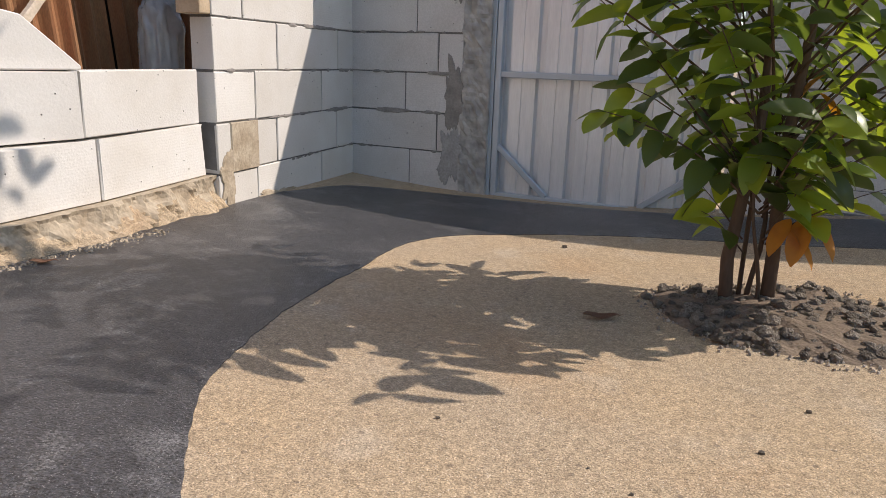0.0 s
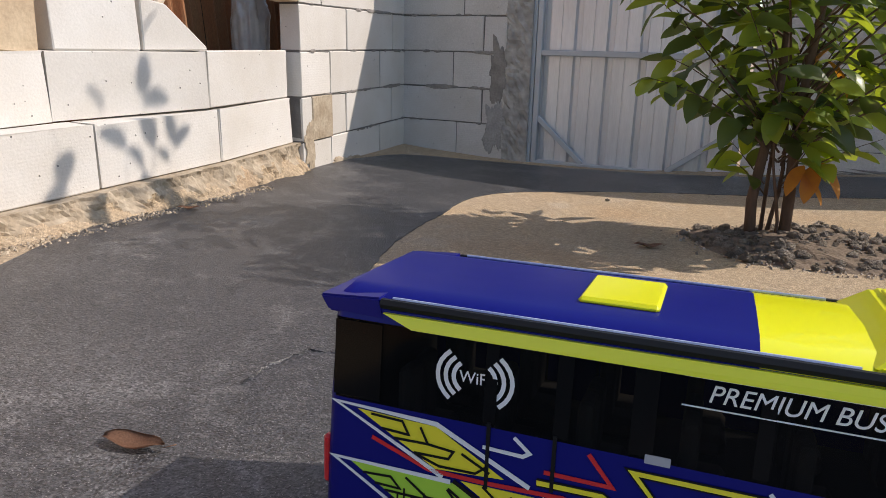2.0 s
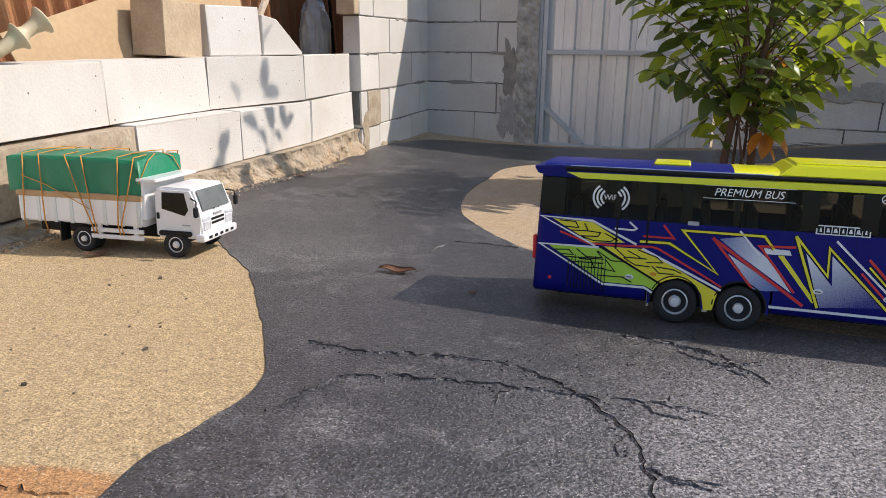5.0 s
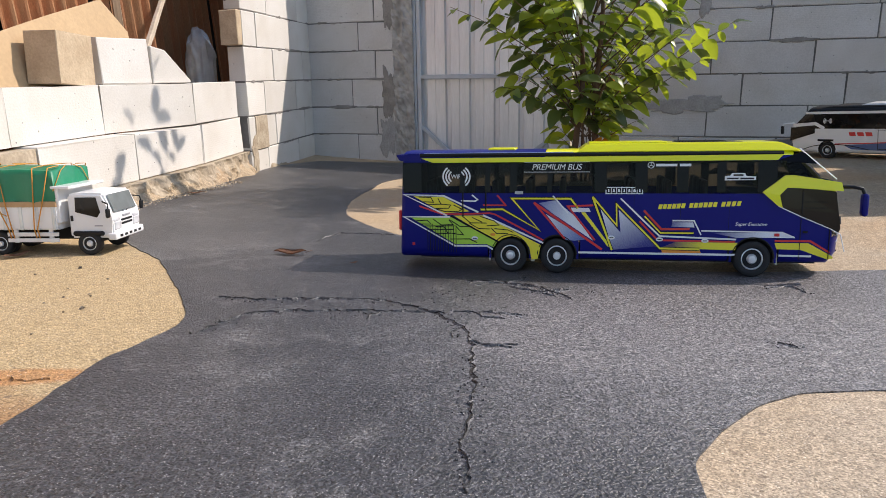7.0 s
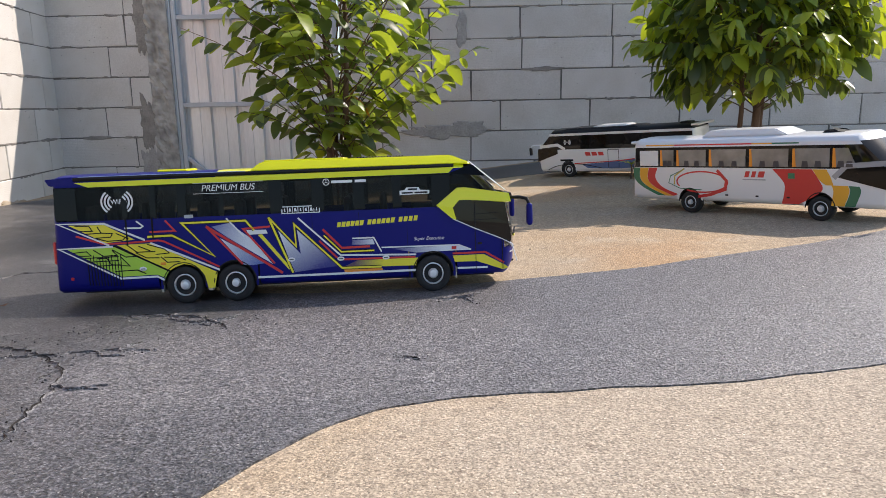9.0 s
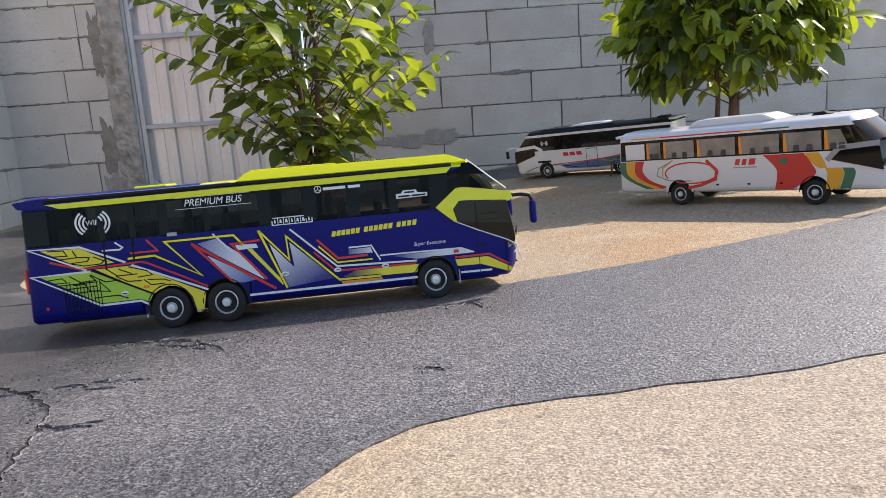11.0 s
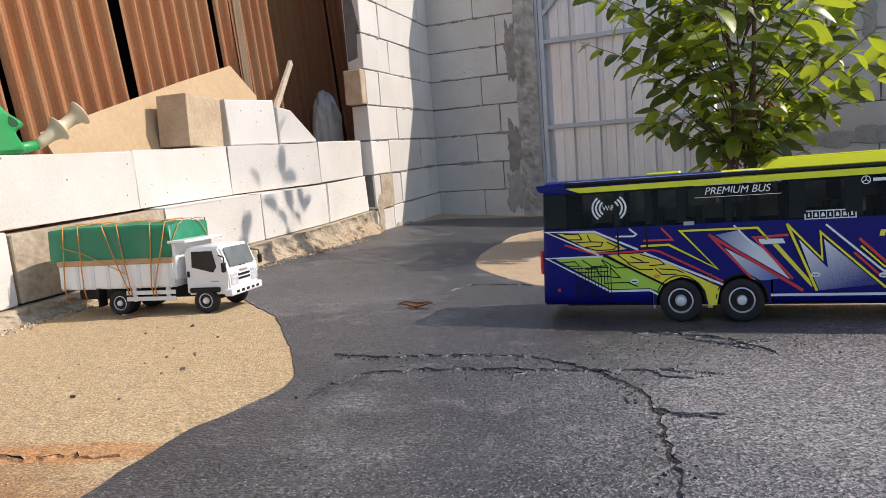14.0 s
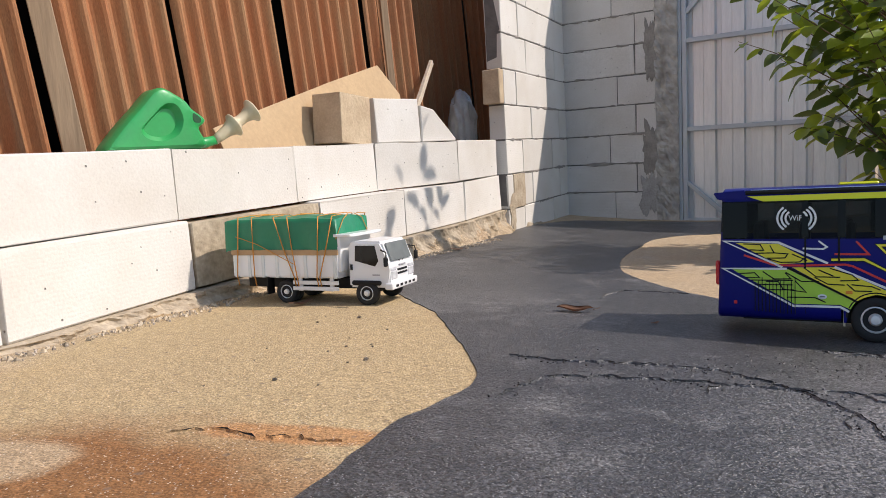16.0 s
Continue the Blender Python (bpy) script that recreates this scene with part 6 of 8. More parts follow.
def white_bus(m):
    L, axles = 1.06, (0.280, -0.245)
    bus = thing("model_bus", m, "white model coach with green, orange and red swooshes", "bus", "model buses")
    c = dict(body=WHITE, roof_rear=WHITE, roof_front=WHITE, mirror=BLACKPL, mirror_arm=BLACKPL)
    bus_common(bus, L, axles, c, 0.93, r=0.045, drop=0.018)
    for s in (-1, 1):
        for a in axles:
            arch_edge(bus, a, s, WHITE, 0.052, 0.058, 0.027, 0.1125, 0.0605)
    k = 0.93
    aircon(bus, -0.22, 0.14, 0.075, 0.288, 0.312, WHITE, label="white roof air-conditioning unit")
    aircon(bus, 0.24, 0.32, 0.04, 0.288, 0.300, BLACKPL, "roof_hatch", "black roof hatch")
    part("spoiler", boxed(-0.545, -0.50, -0.112, 0.112, 0.268, 0.280, 0.004), WHITE, bus, "white rear spoiler")
    for s in (-1, 1):
        for a, b in ((-0.385, -0.32), (-0.305, -0.17), (-0.155, 0.0), (0.015, 0.165), (0.18, 0.31), (0.32, 0.40)):
            bm = bmesh.new()
            z0, z1 = 0.176, 0.242
            pts = [(a, z0), (b, z0), (b - (0.03 if b > 0.39 else 0), z1), (a, z1)]
            va = [bm.verts.new((u, s * (side_y(z / k) + 0.0022), z)) for u, z in pts]
            vb = [bm.verts.new((u, s * (side_y(z / k) + 0.0008), z)) for u, z in pts]
            bm.faces.new(va)
            for i in range(4):
                bm.faces.new((va[i], va[(i + 1) % 4], vb[(i + 1) % 4], vb[i]))
            w = part("window_pane", bm, PANE_PALE, bus, "pale window with orange curtain")
            bm = bmesh.new()
            va = [bm.verts.new((u, s * (side_y(z / k) + 0.0030), z)) for u, z in ((a, z0), (a + 0.014, z0), (a + 0.008, z1), (a, z1))]
            bm.faces.new(va)
            part("curtain", bm, ORANGE, w, "orange curtain")
            for q in range(2):
                bm = bmesh.new()
                u = a + (b - a) * (0.35 + 0.35 * q)
                va = [bm.verts.new((uu, s * (side_y(z / k) + 0.0030), z)) for uu, z in ((u - 0.012, z0), (u + 0.012, z0), (u + 0.009, z0 + 0.022), (u - 0.009, z0 + 0.022))]
                bm.faces.new(va)
                part("seat_back", bm, SEAT, w, "dark seat back")
        bm = bmesh.new()
        va = [bm.verts.new((u, s * (side_y(z / k) + 0.0022), z)) for u, z in ((-0.49, 0.176), (-0.395, 0.176), (-0.395, 0.240), (-0.49, 0.240))]
        bm.faces.new(va)
        part("rear_panel", bm, WHITE, bus)
        for u0, u1, col in ((-0.46, -0.32, AMBER), (-0.32, 0.02, RED), (0.02, 0.1, AMBER), (0.1, 0.2, GREEN)):
            part("roof_stripe", boxed(u0, u1, s * 0.1135 - 0.003, s * 0.1135 + 0.002, 0.258, 0.264), col, bus)
        # cab door and grey brow
        bm = bmesh.new()
        flat_poly(bm, [(0.36, 0.175), (0.49, 0.178), (0.50, 0.10), (0.34, 0.14)], s * 0.1230)
        part("door_window", bm, TINT, bus, "dark cab door window")
        bm = bmesh.new()
        ribbon(bm, [(0.325, 0.138), (0.365, 0.180), (0.49, 0.190)], 0.018, s * 0.1235)
        part("brow", bm, SILVERG, bus, "grey brow line")
        for u in (-0.085, 0.04, 0.16):
            part("latch", boxed(u, u + 0.012, s * 0.1225, s * 0.1240, 0.060, 0.066, 0.001), BLACKPL, bus, "small locker latch")
        # plain red badge bars instead of the company name
        for q, (u0, u1) in enumerate(((-0.005, 0.018), (0.022, 0.044), (0.048, 0.078))):
            bm = bmesh.new()
            flat_poly(bm, [(u0, 0.135), (u1 - 0.006, 0.135), (u1, 0.158), (u0 + 0.006, 0.158)], s * 0.1230)
            part("name_bar", bm, RED, bus, "slanted red name bar")
        bm = bmesh.new()
        flat_poly(bm, [(-0.012, 0.124), (0.08, 0.124), (0.08, 0.1285), (-0.012, 0.1285)], s * 0.1230)
        part("name_bars", bm, SILVERG, bus, "plain grey name bar")
        bm = bmesh.new()
        flat_poly(bm, [(0.165, 0.133), (0.190, 0.133), (0.190, 0.153), (0.165, 0.153)], s * 0.1240)
        part("crest", bm, GREEN, bus, "small green crest")
    zt = 0.168
    curve_band("swoosh", bus, [(-0.525, zt), (-0.52, 0.12), (-0.48, 0.085), (-0.40, 0.05)], [(-0.49, zt), (-0.490, 0.12), (-0.45, 0.085), (-0.36, 0.05)], GREEN)
    curve_band("swoosh", bus, [(-0.489, zt), (-0.489, 0.12), (-0.449, 0.085), (-0.359, 0.05)], [(-0.445, zt), (-0.452, 0.12), (-0.415, 0.085), (-0.325, 0.05)], AMBER)
    curve_band("swoosh", bus, [(-0.444, zt), (-0.451, 0.12), (-0.414, 0.085), (-0.324, 0.05)], [(-0.40, zt), (-0.412, 0.125), (-0.375, 0.085), (-0.30, 0.058)], RED)
    curve_band("swoosh", bus, [(0.105, zt), (0.148, 0.12), (0.152, 0.085), (0.142, 0.04)], [(0.25, zt), (0.275, 0.13), (0.285, 0.09), (0.205, 0.04)], RED)
    curve_band("swoosh", bus, [(0.252, zt), (0.277, 0.13), (0.300, 0.112)], [(0.30, zt), (0.315, 0.14), (0.325, 0.112)], AMBER)
    curve_band("swoosh", bus, [(0.318, 0.112), (0.325, 0.09), (0.318, 0.04)], [(0.372, 0.112), (0.378, 0.09), (0.362, 0.04)], AMBER)
    curve_band("swoosh", bus, [(0.374, 0.112), (0.380, 0.09), (0.364, 0.04)], [(0.41, 0.110), (0.415, 0.09), (0.398, 0.04)], GREEN)
    ell = [(-0.19 + 0.115 * math.cos(t), 0.112 + 0.042 * math.sin(t)) for t in np.linspace(-2.2, 3.6, 30)]
    for s in (-1, 1):
        bm = bmesh.new()
        ribbon(bm, ell, 0.006, s * 0.1230)
        part("ring_stripe", bm, RED, bus)
        bm = bmesh.new()
        ribbon(bm, [(-0.12, 0.160), (-0.08, 0.12), (-0.085, 0.085), (-0.15, 0.062), (-0.205, 0.052)], 0.012, s * 0.1236)
        part("ring_stripe", bm, RED, bus)
        bm = bmesh.new()
        ribbon(bm, [(-0.265, 0.165), (-0.335, 0.135), (-0.345, 0.105), (-0.29, 0.083), (-0.19, 0.080)], 0.003, s * 0.1230)
        part("ring_stripe", bm, GREEN, bus)
        bm = bmesh.new()
        ribbon(bm, [(-0.27, 0.165), (-0.315, 0.135), (-0.318, 0.10)], 0.006, s * 0.1230)
        part("ring_stripe", bm, GOLD, bus)
    return bus


PANE_PALE = mat("pale_pane", (0.34, 0.31, 0.27), 0.08, (0.14, 0.12, 0.10), scale=14, mix=0.9, spec=0.6)
white_bus(vehicle_matrix(1.815, 0.13, -74.0, 0.22) @ Matrix.Translation((0, 0, 0.0155)) @ Matrix.Scale(0.86, 4))


def shade_bus(m):
    L, axles = 1.12, (0.30, -0.225, -0.335)
    bus = thing("model_bus", m, "white and navy model coach with black glass parked along the wall", "bus", "model buses")
    c = dict(body=WHITE, roof_rear=BLACKPL, roof_front=BLACKPL, mirror=BLACKPL, mirror_arm=WHITE)
    bus_common(bus, L, axles, c)
    for s in (-1, 1):
        for a in axles:
            arch_edge(bus, a, s, WHITE, 0.054, 0.058, 0.050, 0.1205, 0.0605)
    aircon(bus, -0.12, 0.16, 0.07, 0.309, 0.325, WHITE, label="white roof air-conditioning unit")
    aircon(bus, -0.2, 0.36, 0.095, 0.306, 0.316, BLACKPL, "roof_deck", "black roof deck")
    part("spoiler", boxed(-0.585, -0.54, -0.114, 0.114, 0.300, 0.312, 0.003), WHITE, bus, "white rear spoiler")
    part("roof_hatch", boxed(-0.50, -0.44, -0.035, 0.035, 0.309, 0.320, 0.002), BLACKPL, bus)
    for s in (-1, 1):
        part("roof_stripe", boxed(-0.54, 0.44, s * 0.117 - 0.002, s * 0.117 + 0.002, 0.279, 0.287), WHITE, bus)
        wifi_mark(bus, 0.30, 0.230, s, 0.8)
        bm = bmesh.new()
        ribbon(bm, [(0.32, 0.184), (0.375, 0.214), (0.52, 0.203)], 0.02, s * 0.1222)
        part("brow", bm, WHITE, bus, "white angular brow")
        bm = bmesh.new()
        flat_poly(bm, [(0.378, 0.182), (0.40, 0.193), (0.535, 0.190), (0.54, 0.105), (0.378, 0.155)], s * 0.1232)
        part("door_window", bm, TINT, bus, "dark cab door window")
        for k in range(3):
            bm = bmesh.new()
            flat_poly(bm, [(0.03 + k * 0.048, 0.140), (0.067 + k * 0.048, 0.140), (0.073 + k * 0.048, 0.163), (0.036 + k * 0.048, 0.163)], s * 0.1229)
            part("name_bar", bm, RED, bus, "slanted red name bar")
        bm = bmesh.new()
        flat_poly(bm, [(0.26, 0.106), (0.36, 0.106), (0.36, 0.118), (0.26, 0.118)], s * 0.1229)
        part("name_bars", bm, BLACKV, bus, "small dark name bar")
        bm = bmesh.new()
        ribbon(bm, [(-0.075, 0.176), (0.0, 0.176), (0.0, 0.065), (-0.075, 0.065), (-0.075, 0.176)], 0.003, s * 0.1240)
        part("side_door", bm, BLACKV, bus, "thin black door outline")
    curve_band("swoosh", bus, [(-0.55, 0.180), (-0.40, 0.150), (-0.15, 0.110), (0.20, 0.085)], [(-0.56, 0.050), (-0.40, 0.118), (-0.15, 0.060), (0.15, 0.060)], NAVY)
    for s in (-1, 1):
        bm = bmesh.new()
        ribbon(bm, smooth_line([(-0.50, 0.178), (-0.38, 0.146), (-0.1, 0.108), (0.25, 0.090)], 5), 0.006, s * 0.1238)
        part("stripe", bm, RED, bus)
        bm = bmesh.new()
        ribbon(bm, smooth_line([(0.46, 0.05), (0.36, 0.08), (0.2, 0.085), (0.05, 0.06)], 5), 0.004, s * 0.1238)
        part("stripe", bm, BLACKV, bus)
    return bus


shade_bus(vehicle_matrix(2.19, 1.505, 115.7, 0.24) @ Matrix.Scale(0.833, 4))

# ---- model truck ----
TARP = mat("green_tarpaulin", (0.012, 0.215, 0.105), 0.45, (0.008, 0.15, 0.075), scale=9, mix=0.8, bump=0.004, bscale=22)
TAN = mat("tan_tape", (0.50, 0.33, 0.17), 0.7, (0.38, 0.24, 0.12), scale=30, mix=0.8)
ROPE = mat("orange_rope", (0.62, 0.28, 0.05), 0.8, (0.45, 0.2, 0.04), scale=80, bump=0.0008, bscale=400)


def build_truck(m):
    truck = thing("model_truck", m, "white model tipper truck with a roped green tarpaulin", "truck")
    # local x: forward; front axle 0.176, rear axle -0.104
    bm = bmesh.new()
    prof = [(0.115, 0.052), (0.115, 0.185), (0.135, 0.192), (0.226, 0.190), (0.248, 0.128), (0.252, 0.105), (0.252, 0.052)]
    va = [bm.verts.new((x, -0.088, z)) for x, z in prof]
    vb = [bm.verts.new((x, 0.088, z)) for x, z in prof]
    bm.faces.new(va)
    bm.faces.new(vb[::-1])
    for i in range(7):
        bm.faces.new((va[i], va[(i + 1) % 7], vb[(i + 1) % 7], vb[i]))
    bmesh.ops.bevel(bm, geom=bm.edges[:], offset=0.007, segments=2, affect="EDGES")
    cab = part("cab", bm, WHITE, truck, "white cab with rounded edges")
    for s in (-1, 1):
        bm = bmesh.new()
        flat_poly(bm, [(0.138, 0.133), (0.205, 0.116), (0.216, 0.132), (0.206, 0.178), (0.141, 0.178)], s * 0.0882)
        part("door_window", bm, TINT, cab, "dark cab window")
        part("grab_handle", boxed(0.122, 0.130, s * 0.0885 - 0.002, s * 0.0885 + 0.002, 0.105, 0.122, 0.001), BLACKPL, cab)
        bm = bmesh.new()
        flat_poly(bm, [(0.195, 0.0885), (0.22, 0.0885), (0.22, 0.0925), (0.195, 0.0925)], s * 0.0882)
        part("name_bar", bm, SILVERG, cab, "plain grey maker bar")
        bm = bmesh.new()
        box(bm, 0.2475, 0.255, s * 0.060 - 0.020, s * 0.060 + 0.022, 0.074, 0.102, 0.004)
        part("headlight", bm, LAMP, cab, "clear headlight")
        bm = bmesh.new()
        box(bm, 0.2465, 0.2535, s * 0.062 - 0.020, s * 0.062 + 0.022, 0.100, 0.111, 0.003)
        part("indicator", bm, LAMP, cab, "clear corner lamp")
        bm = bmesh.new()
        tube(bm, [(0.225, s * 0.088, 0.165), (0.250, s * 0.105, 0.160), (0.252, s * 0.110, 0.140)], 0.0022, 6)
        arm = part("mirror", bm, BLACKPL, cab, "black wing mirror")
        part("mirror_shell", boxed(0.246, 0.256, s * 0.110 - 0.008, s * 0.110 + 0.008, 0.118, 0.146, 0.003), BLACKPL, arm)
        bm = bmesh.new()
        box(bm, 0.128, 0.224, s * 0.085 - 0.012, s * 0.085 + 0.006, 0.060, 0.074, 0.004)
        part("wheel_arch", bm, BLACKPL, cab)
    bm = bmesh.new()
    ws = [(0.2285, 0.184), (0.2475, 0.130)]
    a = [bm.verts.new((x + 0.0035, y, z)) for (x, z) in ws for y in (-0.072, 0.072)]
    bm.faces.new((a[0], a[1], a[3], a[2]))
    part("windscreen", bm, TINTPALE, cab, "windscreen with a pale reflection painted in")
    for s in (-1, 1):
        bm = bmesh.new()
        tube(bm, [(0.250, s * 0.01, 0.127), (0.244, s * 0.045, 0.140)], 0.0014, 5)
        part("wiper", bm, BLACKPL, cab)
    for z in (0.090, 0.101):
        part("grille_slot", boxed(0.250, 0.2545, -0.034, 0.034, z - 0.003, z + 0.003, 0.001), BLACKPL, cab, "black grille slot")
    part("name_bar", boxed(0.2505, 0.2540, -0.022, 0.022, 0.112, 0.117, 0.0005), SILVERG, cab, "plain grey maker bar")
    bm = bmesh.new()
    box(bm, 0.235, 0.262, -0.093, 0.093, 0.046, 0.068, 0.005, segs=2)
    bp = part("bumper", bm, WHITE, truck, "white front bumper")
    for y in (-0.06, -0.03, 0.0, 0.03, 0.06):
        part("bumper_slot", boxed(0.2605, 0.2630, y - 0.008, y + 0.008, 0.053, 0.060), BLACKPL, bp)
    # load bed
    bm = bmesh.new()
    for s in (-1, 1):
        box(bm, -0.29, 0.088, s * 0.100 - 0.004, s * 0.100 + 0.004, 0.085, 0.160)
    box(bm, -0.29, 0.088, -0.096, 0.096, 0.080, 0.088)
    box(bm, 0.080, 0.088, -0.096, 0.096, 0.088, 0.200)
    box(bm, -0.292, -0.284, -0.096, 0.096, 0.088, 0.160)
    bed = part("bed", bm, WHITE, truck, "white panelled load bed")
    for s in (-1, 1):
        for x in np.linspace(-0.28, 0.078, 8):
            part("stake", boxed(x - 0.006, x + 0.006, s * 0.104 - 0.002, s * 0.104 + 0.006, 0.080, 0.160, 0.0015), STEELPALE, bed, "pale metal stake")
        part("tape_band", boxed(-0.294, 0.092, s * 0.106 - 0.003, s * 0.106 + 0.004, 0.151, 0.168, 0.002), TAN, bed, "tan wrapped band")
        for z in (0.048, 0.066):
            part("side_guard", boxed(-0.075, 0.085, s * 0.098 - 0.003, s * 0.098 + 0.003, z - 0.006, z + 0.006, 0.001), WHITE, truck, "white side guard rail")
        for x in (-0.05, 0.06):
            part("guard_post", boxed(x - 0.006, x + 0.006, s * 0.094 - 0.003, s * 0.094 + 0.003, 0.04, 0.085), WHITE, truck)
        part("mudflap", boxed(-0.166, -0.162, s * 0.09 - 0.018, s * 0.09 + 0.018, 0.028, 0.082), BLACKPL, truck)
    bm = bmesh.new()
    box(bm, 0.076, 0.135, -0.104, 0.104, 0.205, 0.214, 0.002)
    part("headboard", bm, WHITE, truck, "white overhanging headboard")
    part("headboard_panel", boxed(0.086, 0.098, -0.100, 0.100, 0.10, 0.206, 0.002), WHITE, truck)
    # tarpaulin
    bm = bmesh.new()
    nx, ny = 34, 16
    grid = []
    for i in range(nx + 1):
        row = []
        x = -0.315 + 0.40 * i / nx
        for j in range(-ny // 2 - 6, ny // 2 + 7):
            if abs(j) <= ny // 2:
                y, z = 0.102 * j / (ny / 2), 0.266 + 0.004 * math.cos(j * 0.4)
            else:
                t = (abs(j) - ny / 2) / 6
                y, z = math.copysign(0.104 + 0.004 * math.sin(x * 60) * t, j), 0.264 - 0.099 * t
            n = noise.noise((x * 22, y * 16, z * 22))
            if i in (0, nx):
                z -= 0.004
            row.append(bm.verts.new((x + 0.003 * n, y + 0.003 * noise.noise((x * 25, y * 9, 4.0)), z + 0.004 * n)))
        grid.append(row)
    for a, b in zip(grid, grid[1:]):
        for k in range(len(a) - 1):
            bm.faces.new((a[k], a[k + 1], b[k + 1], b[k]))
    for row, dz in ((grid[-1], 0.1), (grid[0], 0.1)):
        low = [bm.verts.new((v.co.x + (0.003 if row is grid[-1] else -0.003), v.co.y * 0.98, min(v.co.z, 0.175))) for v in row]
        for k in range(len(row) - 1):
            bm.faces.new((row[k], row[k + 1], low[k + 1], low[k]))
    part("tarpaulin", bm, TARP, truck, "creased green tarpaulin cover", smooth=True)
    def rope(pts, r=0.0018):
        bm = bmesh.new()
        tube(bm, pts, r, 6)
        part("rope", bm, ROPE, truck, "orange lashing rope", smooth=True)
    for s in (-1, 1):
        y = s * 0.1115
        for x0, x1 in ((-0.26, -0.27), (-0.21, -0.205), (-0.13, -0.06), (-0.08, -0.05), (0.03, 0.02), (0.078, 0.03)):
            rope([(x0, s * 0.05, 0.272), (x0, s * 0.107, 0.269), ((x0 + x1) / 2, y, 0.17), (x1, y + s * 0.002, 0.085), (x1, y - s * 0.006, 0.055)])
        rope([(-0.27, y, 0.21), (-0.19, y, 0.185), (-0.06, y + s * 0.003, 0.125)], 0.0012)
        rope([(0.084, s * 0.02, 0.272), (0.09, s * 0.06, 0.258), (0.088, s * 0.108, 0.20)], 0.0014)
    for x0 in (-0.26, -0.21, -0.08, 0.03):
        rope([(x0, -0.05, 0.2725), (x0, 0.05, 0.2725)])
    # chassis and wheels
    part("chassis", boxed(-0.28, 0.23, -0.045, 0.045, 0.042, 0.078, 0.003), BLACKPL, truck, "black chassis frame")
    for x in (0.176, -0.104):
        for s in (-1, 1):
            wheel(truck, x, s * 0.083, 0.036, 0.024, dual=x < 0)
            if x < 0:
                wheel(truck, x, s * 0.055, 0.036, 0.022, dual=True)
        bm = bmesh.new()
        tube(bm, [(x, -0.08, 0.036), (x, 0.08, 0.036)], 0.008, 8)
        part("axle", bm, BLACKPL, truck)
    return truck


STEELPALE = mat("pale_steel", (0.62, 0.66, 0.68), 0.4, (0.5, 0.53, 0.55), scale=20, metal=0.4)
# Pale base colour paints a reflection onto the truck's windscreen.
TINTPALE = mat("hazy_glass", (0.20, 0.22, 0.22), 0.06, (0.10, 0.11, 0.11), scale=14, mix=0.9, spec=0.7)
build_truck(vehicle_matrix(-1.285, 0.35, -9.0, 0.13) @ Matrix.Scale(0.88, 4))


# ---- cracks and patches in the ground ----
CRACK_DARK = mat("crack_dirt", (0.030, 0.028, 0.027), 0.95, (0.06, 0.055, 0.05), scale=40, mix=0.8, bump=0.002, bscale=200, spec=0.1)
CRACK_PALE = mat("pale_scrape", (0.42, 0.40, 0.37), 0.9, (0.22, 0.21, 0.20), scale=60, mix=0.9, fine=0.5, fscale=260)
SAND_CRACK = mat("sand_crack", (0.12, 0.085, 0.055), 0.95, (0.20, 0.15, 0.10), scale=40, mix=0.8, spec=0.1)


def crack(parent, pts, width, lift, mats, seed, label="dark jagged crack"):
    """A jagged strip with heaved lips that follows the ground; mats[1] colours its middle."""
    rng = random.Random(seed)
    P = []
    for a, b in zip(pts, pts[1:]):
        a, b = np.array(a), np.array(b)
        n = max(2, int(np.linalg.norm(b - a) / 0.009))
        nrm = np.array((-(b - a)[1], (b - a)[0])) / np.linalg.norm(b - a)
        for k in range(n):
            P.append(a + (b - a) * k / n + nrm * (rng.uniform(-1, 1) * 0.0045 + 0.020 * noise.noise((a[0] * 9 + k * 0.12, seed + 3.3, 0.0)) * min(1, 3 * k / n, 3 * (n - k) / n) * min(1, n / 14) + 0.007 * noise.noise((a[0] * 30 + k * 0.35, seed, 0.0))))
    P.append(np.array(pts[-1]))
    bm = bmesh.new()
    rows = []
    for i, p in enumerate(P):
        d = P[min(i + 1, len(P) - 1)] - P[max(i - 1, 0)]
        nrm = np.array((-d[1], d[0])) / max(1e-6, np.linalg.norm(d))
        gate = min(1.0, max(0.10, 0.55 + 1.9 * noise.noise((p[0] * 11 + seed, p[1] * 11, 2.0))))
        w = 0.8 * width * gate * (0.25 + 0.75 * min(1, 4 * min(i, len(P) - 1 - i) / len(P))) * rng.uniform(0.55, 1.35)
        row = []
        for o, h in ((-1.9, -0.0015), (-0.62, 0.0028 * rng.uniform(0.3, 1.2)), (-0.42, 0.0004), (0.42, 0.0004), (0.62, 0.0024 * rng.uniform(0.2, 1.2)), (1.9, -0.0015)):
            x, y = p + nrm * o * w / 2
            row.append(bm.verts.new((x, y, float(gz(x, y)) + lumps(x, y) + lift + 0.0006 + h)))
        rows.append(row)
    for a, b in zip(rows, rows[1:]):
        for k in range(5):
            f = bm.faces.new((a[k], a[k + 1], b[k + 1], b[k]))
            f.material_index = 1 if 1 <= k <= 3 else 0
    return part("crack", bm, mats, parent, label)


